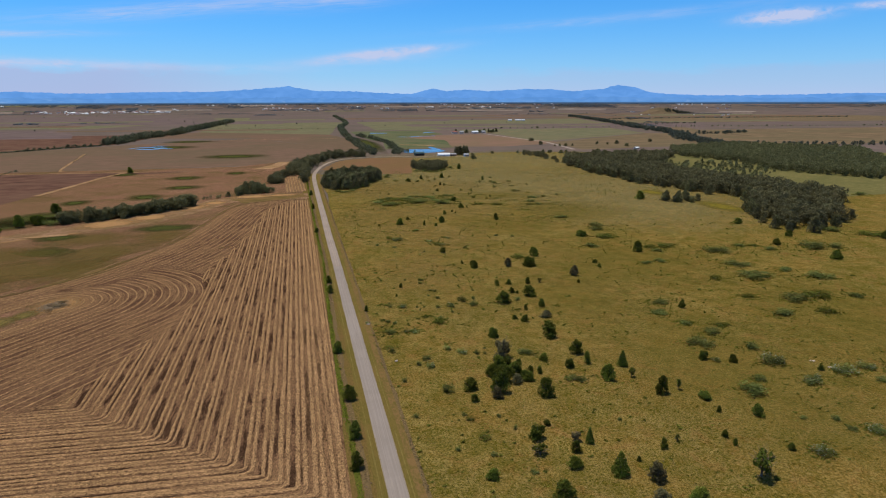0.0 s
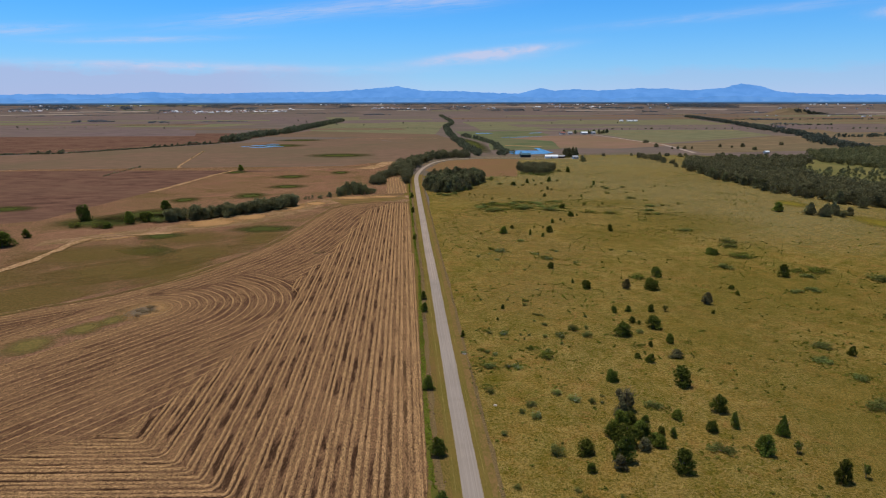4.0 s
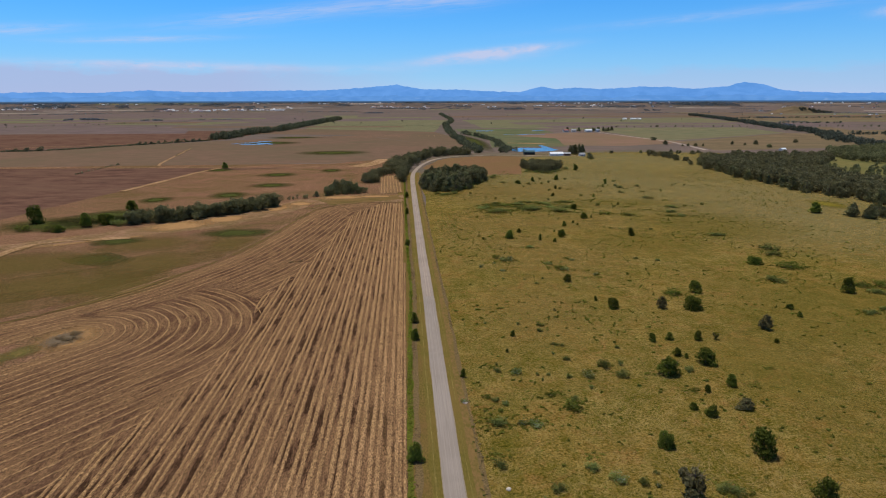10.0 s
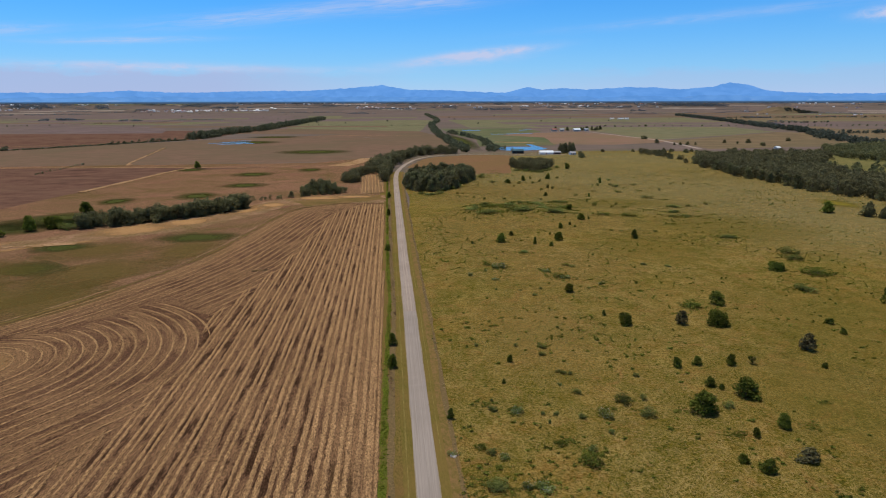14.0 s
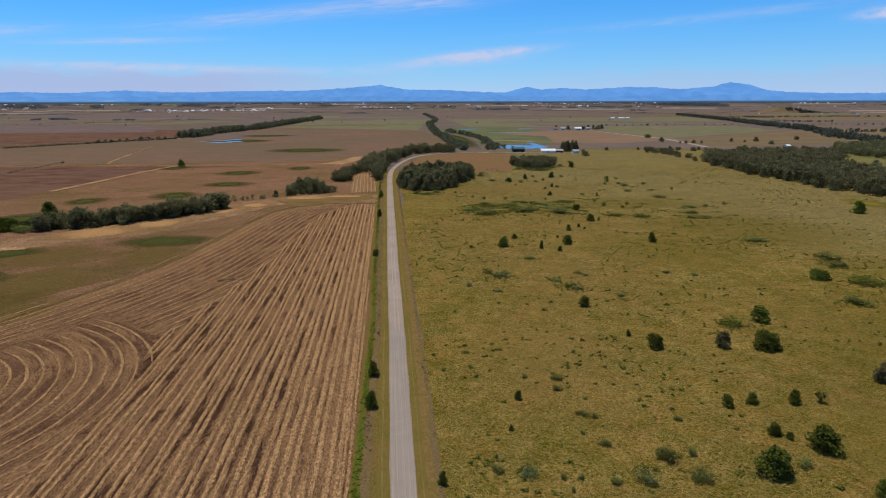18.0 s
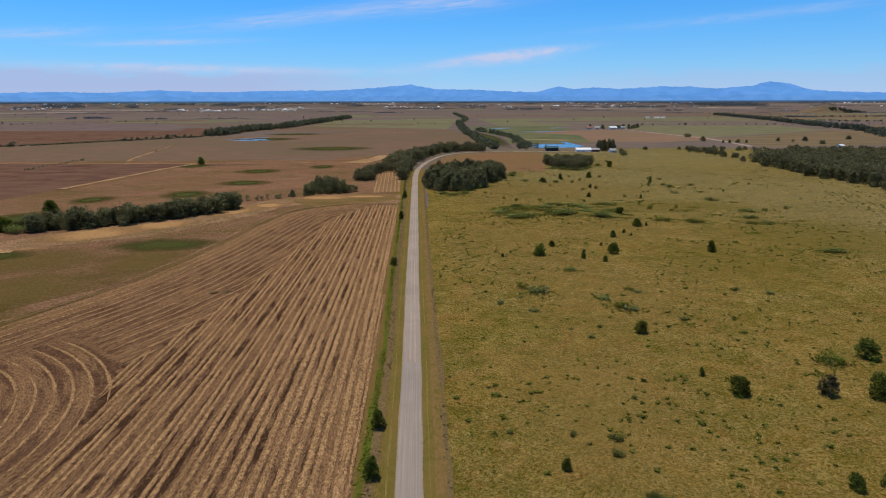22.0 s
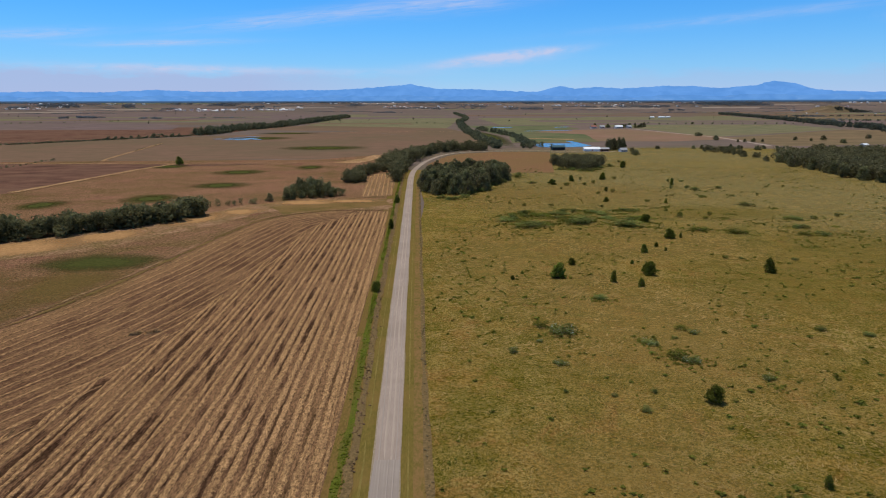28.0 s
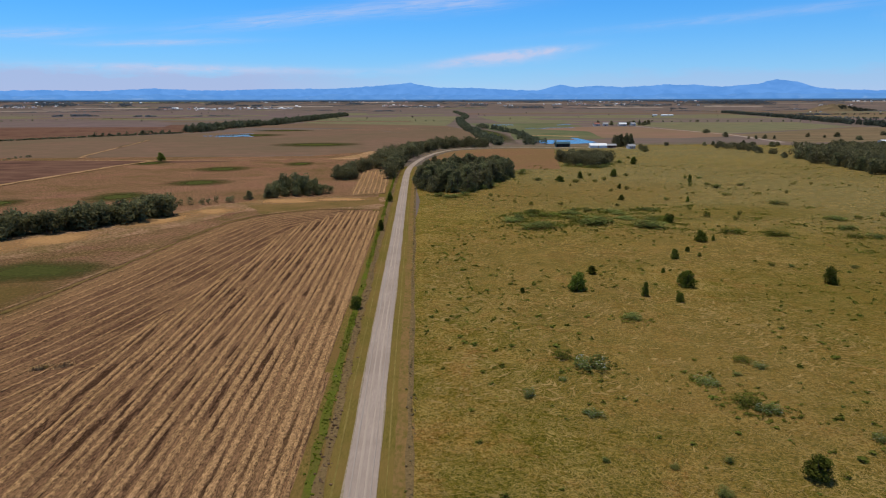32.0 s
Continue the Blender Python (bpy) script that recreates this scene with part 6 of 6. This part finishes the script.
    tall = (0.6 + 0.8 * rng.random()) * (0.7 + 0.5 * (r - 4330) / 480)
    for a in np.arange(a0, a0 + rng.uniform(0.4, 4.5), 0.085):
        if noise.noise((a * 2.3, r * 0.02, 8)) < -0.15:
            continue
        d = r + rng.normal() * 6
        far_rows.append((START.x + d * math.sin(radians(a)), START.y + d * math.cos(radians(a)), 7 + 8 * rng.random(), tall * (3 + 5 * rng.random())))
# the wooded foot of the hills closes the plain
for a in np.arange(-57, 56, 0.075):
    for r in (4812,):
        d = r + rng.normal() * 6
        far_rows.append((START.x + d * math.sin(radians(a)), START.y + d * math.cos(radians(a)), 9 + 7 * rng.random(), 4 + 6 * rng.random() * (0.6 + noise.noise((a, r, 4)))))
# The blue of these crowns stands in for haze.
stuff_of_trees("far_trees", far_rows, "far tree belts and groves with haze painted into their blue", 22, rng, M["leaf_haze"], False)
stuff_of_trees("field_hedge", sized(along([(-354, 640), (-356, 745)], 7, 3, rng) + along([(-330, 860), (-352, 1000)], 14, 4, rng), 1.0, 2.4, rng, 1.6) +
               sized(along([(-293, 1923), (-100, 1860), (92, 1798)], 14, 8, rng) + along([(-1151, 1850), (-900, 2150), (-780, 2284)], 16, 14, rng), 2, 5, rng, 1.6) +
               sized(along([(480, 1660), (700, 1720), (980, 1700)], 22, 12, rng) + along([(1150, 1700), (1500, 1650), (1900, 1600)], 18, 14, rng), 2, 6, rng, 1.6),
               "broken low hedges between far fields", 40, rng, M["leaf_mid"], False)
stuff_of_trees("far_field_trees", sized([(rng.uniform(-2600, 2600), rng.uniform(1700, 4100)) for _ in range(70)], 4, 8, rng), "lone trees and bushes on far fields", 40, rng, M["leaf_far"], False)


# ---- rough grass ----
def strands(name, label, region, count, length, width, material, rng, rough=0.0):
    """Lodged blades of dry grass, thin and nearly flat, lying much as their neighbours lie."""
    (x0, x1), (y0, y1) = region
    at = []
    while len(at) < count:
        x, y = rng.uniform(x0, x1), rng.uniform(y0, y1)
        if noise.noise((x * 0.03, y * 0.03, 8)) + 0.6 * noise.noise((x * 0.14, y * 0.14, 3)) > rough + rng.normal() * 0.3:
            at.append((x, y, 3 * noise.noise((x * 0.07, y * 0.07, 5)) + rng.normal() * 0.6))
    at = np.array(at)
    n = len(at)
    way = np.stack([np.cos(at[:, 2]), np.sin(at[:, 2])], 1)
    side = np.stack([-way[:, 1], way[:, 0]], 1)
    s = (length * (0.4 + rng.random(n)))[:, None]
    w = (width * (0.5 + rng.random(n)))[:, None]
    low, high = np.full(n, 0.056), 0.06 + 0.16 * rng.random(n)
    a, c = at[:, :2] - way * s * 0.5, at[:, :2] + way * s * 0.5
    p = np.stack([np.c_[a - side * w, low], np.c_[a + side * w, low], np.c_[c, high]], 1)
    me = mesh_of(name, p.reshape(-1, 3).tolist(), np.arange(3 * n).reshape(-1, 3).tolist(), material)
    return tagged(new(name, me), label, "grass", kind="stuff")


def weeds(name, label, region, count, size, rng):
    """Small upright green plants, a few sprays each."""
    (x0, x1), (y0, y1) = region
    v, f = leaves([(0, 0, 0.3, 0.4, 0.4, 0.35)], 14, 0.5, np.random.default_rng(4), 0.3)
    v, f = np.array(v), np.array(f)
    verts, faces = [], []
    while len(verts) < count:
        x, y = rng.uniform(x0, x1), rng.uniform(y0, y1)
        if noise.noise((x * 0.025, y * 0.025, 30)) + rng.normal() * 0.3 < 0.1:
            continue
        s, a = size * (0.4 + rng.random() ** 2 * 1.2), rng.random() * math.tau
        c, d = math.cos(a), math.sin(a)
        faces.append(f + len(verts) * len(v))
        verts.append(np.stack([x + s * (c * v[:, 0] - d * v[:, 1]), y + s * (d * v[:, 0] + c * v[:, 1]), 0.05 + s * 0.6 * v[:, 2]], 1))
    me = mesh_of(name, np.concatenate(verts).tolist(), np.concatenate(faces).tolist(), M["weed"])
    return tagged(new(name, me), label, "weeds", kind="stuff")


strands("dry_grass", "lodged golden blades of dry grass in the pasture", ((6.5, 135), (-15, 340)), 80000, 1.0, 0.035, M["strand"], rng, -0.35)
strands("dry_grass", "lodged dry grass across the wider pasture", ((40, 340), (0, 640)), 40000, 1.5, 0.10, M["strand"], rng, -0.2)
strands("straw_litter", "loose straw scattered over the stubble", ((-130, -11), (0, 425)), 36000, 0.9, 0.06, M["straw_litter"], rng, -0.5)
def lodged_stalks(name, label, region, count, reach, width, material, rng):
    """Long pale stalks laid over in winding lines, thickest where the grass is driest."""
    (x0, x1), (y0, y1) = region
    verts, faces, n = [], [], 7
    while len(verts) < count * n * 2:
        x, y = rng.uniform(x0, x1), rng.uniform(y0, y1)
        if noise.noise((x * 0.035, y * 0.035, 51)) + 0.5 * noise.noise((x * 0.12, y * 0.12, 57)) < rng.normal() * 0.18 - 0.02:
            continue
        a, bend = rng.random() * math.tau, rng.normal() * 0.35
        step, w = reach * (0.4 + rng.random()) / n, width * (0.5 + 0.8 * rng.random())
        base = len(verts)
        for k in range(n):
            thin = w * (0.25 + 0.75 * math.sin(math.pi * (k + 0.5) / n))
            sx, sy = -math.sin(a) * thin, math.cos(a) * thin
            z = 0.10 + 0.10 * math.sin(math.pi * k / (n - 1))
            verts += [(x - sx, y - sy, z), (x + sx, y + sy, z)]
            x, y = x + step * math.cos(a), y + step * math.sin(a)
            a += bend + rng.normal() * 0.3
        faces += [(base + 2 * k, base + 2 * k + 2, base + 2 * k + 3, base + 2 * k + 1) for k in range(n - 1)]
    return tagged(new(name, mesh_of(name, verts, faces, material)), label, "grass", kind="stuff")


strands("dry_grass", "coarse dry tussocks across the far pasture", ((8, 420), (240, 800)), 34000, 2.0, 0.26, M["strand"], rng, -0.1)
lodged_stalks("lodged_grass", "pale lodged stalks winding through the pasture", ((6.8, 150), (-12, 250)), 14000, 1.7, 0.03, M["stalk_line"], rng)
lodged_stalks("lodged_grass", "pale lodged stalks across the wider pasture", ((7, 240), (240, 520)), 7000, 2.4, 0.06, M["stalk_line"], rng)
weeds("pasture_weeds", "small dark green weeds scattered in the pasture", ((7, 200), (-15, 400)), 3400, 0.9, rng)
weeds("pasture_weeds", "larger green weeds spread over the wide pasture", ((7, 330), (100, 640)), 3000, 1.15, rng)


def mats():
    """Low green growth spreading round the larger thickets."""
    v, f = leaves([(0, 0, 0.25, 0.45, 0.45, 0.3)], 12, 0.42, np.random.default_rng(14), 0.3)
    v, f = np.array(v), np.array(f)
    verts, faces = [], []
    green = [(37, 257), (63, 241), (96, 198), (177, 264), (173, 241), (21, 128), (15, 131), (42, 126), (48, 131), (51, 124), (59, 124), (29, 113), (33, 108), (12, 100), (21, 99),
             (30, 83), (10, 85), (66, 113), (84, 115), (94, 125), (89, 189), (36, 165), (74, 222)]
    band_of_weeds = [(rng.uniform(42, 112), rng.uniform(390, 432)) for _ in range(46)] + [(rng.uniform(100, 150), rng.uniform(368, 446)) for _ in range(12)] + [(rng.uniform(150, 200), rng.uniform(340, 430)) for _ in range(10)]
    for x, y, w in MATS + [(x, y, 2.2) for x, y in green] + [(x, y, 2 + 3 * rng.random()) for x, y in band_of_weeds]:
        for _ in range(int(9 * w)):
            px, py = x + rng.normal() * w * 0.55, y + rng.normal() * w * 0.40
            s, a = 0.5 + 0.9 * rng.random(), rng.random() * math.tau
            c, d = math.cos(a), math.sin(a)
            faces.append(f + len(verts) * len(v))
            verts.append(np.stack([px + s * (c * v[:, 0] - d * v[:, 1]), py + s * (d * v[:, 0] + c * v[:, 1]), 0.05 + s * 0.55 * v[:, 2]], 1))
    me = mesh_of("weed_mat", np.concatenate(verts).tolist(), np.concatenate(faces).tolist(), M["weed"])
    tagged(new("weed_mat", me), "low green weeds spreading through the pasture", "weeds", kind="stuff")


mats()

def straw_heap(x, y, turn):
    """A ragged little bank of raked straw left on the field."""
    r = np.random.default_rng(int(abs(x) * 10))
    verts, faces, n = [], [], 14
    for i in range(n):
        u = i / (n - 1) * 2 - 1
        for j in range(7):
            v = j / 6 * 2 - 1
            h = 0.75 * max(0, 1 - u * u) ** 0.6 * max(0, 1 - v * v) ** 0.7
            verts.append((u * 2.0 + r.normal() * 0.08, v * 0.6 + r.normal() * 0.07, h * (0.8 + 0.5 * r.random()) - 0.02))
    for i in range(n - 1):
        for j in range(6):
            a = i * 7 + j
            faces.append((a, a + 7, a + 8, a + 1))
    root = thing("straw_heap", "small ragged heap of raked straw on the field", "straw heap", at=pose(x, y, 0.14, 0, 0, turn))
    part("mound", with_row(mesh_of("mound", verts, faces, M["straw"]), [v[0] for v in verts]), root)
    part("loose_stalk", mesh_of("loose_stalk", *leaves([(0, 0, 0.3, 1.9, 0.6, 0.4)], 90, 0.4, r, 0.8), M["stalk"]), root, "loose straw sticking out")


straw_heap(-64.5, 256.5, 35)
straw_heap(-60.8, 257.5, 30)

def edge_growth(name, label, line, x, half, y0, y1, count, size, leaf, rng):
    """Rank growth in a narrow line along the road."""
    v, f = leaves([(0, 0, 0.35, 0.4, 0.4, 0.4)], 16, 0.45, np.random.default_rng(8), 0.3)
    v, f = np.array(v), np.array(f)
    verts, faces = [], []
    while len(verts) < count:
        y = rng.uniform(y0, y1)
        if noise.noise((y * 0.03, x, 2)) + 0.5 * noise.noise((y * 0.11, x, 6)) < rng.normal() * 0.25 - 0.12:
            continue
        px = float(np.interp(y, [p.y for p in line], [p.x for p in line])) + x + rng.normal() * half
        s, a = size * (0.4 + 0.9 * rng.random() ** 2), rng.random() * math.tau
        c, d = math.cos(a), math.sin(a)
        faces.append(f + len(verts) * len(v))
        verts.append(np.stack([px + s * (c * v[:, 0] - d * v[:, 1]), y + s * (d * v[:, 0] + c * v[:, 1]), 0.08 + s * 0.5 * v[:, 2]], 1))
    me = mesh_of(name, np.concatenate(verts).tolist(), np.concatenate(faces).tolist(), leaf)
    return tagged(new(name, me), label, "weeds", kind="stuff")


edge_growth("ditch_growth", "rank bright green growth in the roadside ditch", DITCH_LINE, 0.0, 0.42, -10, 600, 5200, 0.5, M["weed_lush"], rng)
edge_growth("ditch_growth", "dull grey dead stalks beside the ditch", DITCH_LINE, 1.5, 0.5, -10, 600, 1700, 0.5, M["twig"], rng)
edge_growth("fence_growth", "dull grey stalks along the pasture edge", STRAIGHT, 6.5, 0.35, 0, 560, 900, 0.5, M["twig"], rng)
edge_growth("fence_growth", "low grey green growth along the pasture edge", STRAIGHT, 6.4, 0.5, 0, 560, 160, 0.55, M["leaf_low"], rng)


def rock_pile(x, y, size, seed, stones=6, length=1.0, turn=0.0):
    """A few broken pale stones lying together in the grass."""
    r = np.random.default_rng(seed)
    root = thing("rock_pile", "small pile of pale stones in the grass", "rocks", "stones beside the road", at=pose(x, y, 0.05, 0, 0, turn))
    for k in range(stones):
        bm = bmesh.new()
        bmesh.ops.create_icosphere(bm, subdivisions=2, radius=1)
        s = size * (0.25 + 0.3 * r.random())
        cx, cy = (r.normal() * size * 0.45 * length, r.normal() * size * 0.35) if k else (0, 0)
        for v in bm.verts:
            f = 1 + 0.35 * noise.noise(v.co * 1.3 + Vector((seed, k, 0)))
            v.co = Vector((cx + v.co.x * s * f * 1.2, cy + v.co.y * s * f, max(-0.02, s * 0.4 + v.co.z * s * f * 0.7)))
        me = bpy.data.meshes.new("stone")
        bm.to_mesh(me)
        bm.free()
        me.materials.append(M["rock"])
        part("stone", me, root)


rock_pile(5.3, 109.6, 0.9, 3)
rock_pile(10.5, 72.5, 0.8, 7)
rock_pile(147, 34, 0.75, 9, 26, 4.5, -50)
rock_pile(144, 41.5, 0.6, 12, 7, 2.0, -40)

# ---- farm buildings ----
def box(x0, x1, y0, y1, z0, z1):
    v = [(x, y, z) for z in (z0, z1) for x, y in ((x0, y0), (x1, y0), (x1, y1), (x0, y1))]
    return v, [(3, 2, 1, 0), (4, 5, 6, 7), (0, 1, 5, 4), (1, 2, 6, 5), (2, 3, 7, 6), (3, 0, 4, 7)]


def building(name, label, w, d, h, rise, wall, roof, m, bays=0, windows=0, door=True, group=""):
    """A gabled building, ridge along its width: walls, two roof slopes with eaves, door, windows, dark panels painted
    as shaded bays.
    """
    b = thing(name, label, "building", group, at=m)
    x, y = w / 2, d / 2
    part("wall", mesh_of("wall", [(-x, -y, 0), (x, -y, 0), (x, y, 0), (-x, y, 0), (-x, -y, h), (x, -y, h), (x, y, h), (-x, y, h), (-x, 0, h + rise), (x, 0, h + rise)],
                         [(0, 1, 5, 4), (1, 2, 6, 9, 5), (2, 3, 7, 6), (3, 0, 4, 8, 7)], wall), b)
    e = 0.5
    for side in (-1, 1):
        ye, ze = side * (y + e), h - e * rise / y
        v = [(-x - e, ye, ze), (x + e, ye, ze), (x + e, 0, h + rise), (-x - e, 0, h + rise)]
        v = [(a, c, z + 0.06) for a, c, z in v] + [(a, c, z + 0.22) for a, c, z in v]
        part("roof", mesh_of("roof", v, [(3, 2, 1, 0), (4, 5, 6, 7), (0, 1, 5, 4), (1, 2, 6, 5), (2, 3, 7, 6), (3, 0, 4, 7)], roof), b)
    for k in range(bays):
        x0 = -x + 0.5 + k * (w - 1) / bays
        # Dark panel on the closed wall; its colour stands for the bay's shade.
        part("open_bay", mesh_of("open_bay", *box(x0 + 0.2, x0 + (w - 1) / bays - 0.2, -y - 0.04, -y + 0.1, 0.05, h - 0.5), M["shade"]), b, "dark panel painted as a shaded bay")
    for k in range(windows):
        x0 = -x + (k + 0.7) * w / (windows + 0.4)
        win = part("window", mesh_of("window", *box(x0 - 0.6, x0 + 0.6, -y - 0.05, -y + 0.05, 1.0, 2.2), M["glass"]), b)
        part("frame", mesh_of("frame", *joined([box(x0 - 0.7, x0 + 0.7, -y - 0.08, -y + 0.02, 0.9, 1.0), box(x0 - 0.7, x0 + 0.7, -y - 0.08, -y + 0.02, 2.2, 2.3)]), M["white"]), win)
    if door:
        part("door", mesh_of("door", *box(-0.5, 0.5, -y - 0.06, -y + 0.05, 0.02, 2.1), M["red_roof"]), b)
    return b


building("barn", "long low barn with a bright white roof", 18, 10, 2.6, 2.0, M["white"], M["white"], pose(199, 831, 0.05, 0, 0, -3), 0, 0, True, "farm buildings by the pond")
building("open_shed", "open machinery shed with a dark front", 9, 8, 2.6, 1.4, M["red_roof"], M["grey_roof"], pose(213.5, 829.5, 0.05, 0, 0, -3), 3, 0, False, "farm buildings by the pond")
building("shed", "dark teal shed beside the pond", 15, 9, 3.6, 1.8, M["teal"], M["teal"], pose(164, 848, 0.05), 3, 0, False, "farm buildings by the pond")
building("house", "small white house under tall trees", 7.5, 6.5, 2.5, 2.0, M["white"], M["grey_roof"], pose(231, 817, 0.05, 0, 0, 8), 0, 3, True, "farm buildings by the pond")
building("house", "white house beside the large wood", 8, 6, 2.4, 1.6, M["wall"], M["white"], pose(556, 884, 0.05, 0, 0, 20), 0, 3)
for x, y, w, turn, roof in ((373, 1470, 12, 10, "red_roof"), (393, 1474, 10, -8, "grey_roof"), (427, 1468, 16, 4, "white"), (452, 1478, 10, 15, "grey_roof")):
    building("farm_building", "farm building among trees in the fields", w, 9, 3.6, 2.8, M["wall"], M[roof], pose(x, y, 0.05, 0, 0, turn), 0, 2, True, "buildings of the second farm")
for x, y, w, turn in ((835, 2393, 14, 5), (868, 2390, 22, -3), (890, 2387, 14, 4)):
    building("farm_building", "long white far farm shed", w, 9, 3.4, 2, M["white"], M["white"], pose(x, y, 0.05, 0, 0, turn), 0, 0, False, "white far sheds")
wood([(223, 838), (228, 843), (233, 837), (238, 841), (231, 850), (226, 852), (235, 846)], 12, 16, rng, 0.6)
wood([(240, 812)], 6, 7, rng)
wood([ (444, 1490), (452, 1500), (460, 1496), (448, 1480), (470, 1490), (486, 1500), (500, 1520), (410, 1490), (382, 1490), (474, 1480)], 8, 14, rng)
town = []
# groups of houses: bearing from, bearing to, distance, number
for a0, a1, r, n in (
    (-30.5, -28.4, 4503, 26), (-28.4, -27.0, 4573, 8), (-20.2, -10.1, 4369, 95), (-17.9, -16.1, 4296, 14), (-10.3, -8.9, 4495, 6),
    (-3.2, -1.1, 4541, 10), (-1.1, 2.3, 4470, 16), (7.1, 8.2, 4528, 4), (4.2, 7.1, 4649, 10), (10.5, 14.0, 4603, 16), (15.8, 17.0, 4596, 12),
    (11.5, 18.6, 4753, 18), (20.8, 22.7, 4742, 8), (28.5, 29.3, 4294, 4), (32.7, 36.9, 4756, 14), (-13.5, -0.8, 4774, 24), (-29.8, -20.8, 4747, 16),
    (18.5, 37.2, 4543, 14), (29.2, 36.9, 3784, 6)):
    for k in range(n):
        a, d = rng.uniform(a0, a1), r + rng.normal() * 28
        town.append((START.x + d * math.sin(radians(a)), START.y + d * math.cos(radians(a))))
houses = [building("far_house", "small far house of the town on the plain", 14, 10, 4.5, 3.0, M["white"], M[r], pose(0, 0, 0), 0, 2, True, "houses of the far town") for r in ("white", "grey_roof", "red_roof")]
for x, y in town:
    s = 0.35 + 0.55 * rng.random()
    copy_thing(houses[int(rng.choice(3, p=[0.45, 0.35, 0.2]))], Matrix.Translation((x, y, ramp(x, y) - 0.3)) @ Matrix.Rotation(rng.normal() * 0.5, 4, "Z") @ Matrix.Diagonal((s * 1.3, s, s, 1)))


def build_knoll():
    """A grassy far knoll with a wooded flank."""
    cx, cy = 2190, 3490
    verts, faces, n = [], [], 28
    for i in range(n + 1):
        for j in range(n + 1):
            u, v = i / n * 2 - 1, j / n * 2 - 1
            h = 38 * max(0, 1 - u * u - v * v) ** 1.3 * (0.7 + 0.5 * noise.noise((u * 3, v * 3, 2)) + 0.25 * u)
            verts.append((cx + u * 150, cy + v * 100, ramp(cx + u * 150, cy + v * 100) - 0.5 + max(h, 0)))
    for i in range(n):
        for j in range(n):
            a = i * (n + 1) + j
            faces.append((a, a + n + 1, a + n + 2, a + 1))
    structure("knoll", mesh_of("knoll", verts, faces, M["dull"], True), "low bare knoll rising from the far plain", "hill")


build_knoll()
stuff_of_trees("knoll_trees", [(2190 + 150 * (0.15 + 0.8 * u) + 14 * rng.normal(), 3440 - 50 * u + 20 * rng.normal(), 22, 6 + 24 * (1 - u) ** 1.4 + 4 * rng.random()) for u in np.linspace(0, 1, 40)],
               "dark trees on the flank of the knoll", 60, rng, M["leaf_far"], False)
retire(ROUND + CONE + GREY + BARE + SHRUB + BLOOM + SCRUB + WOOD + houses)
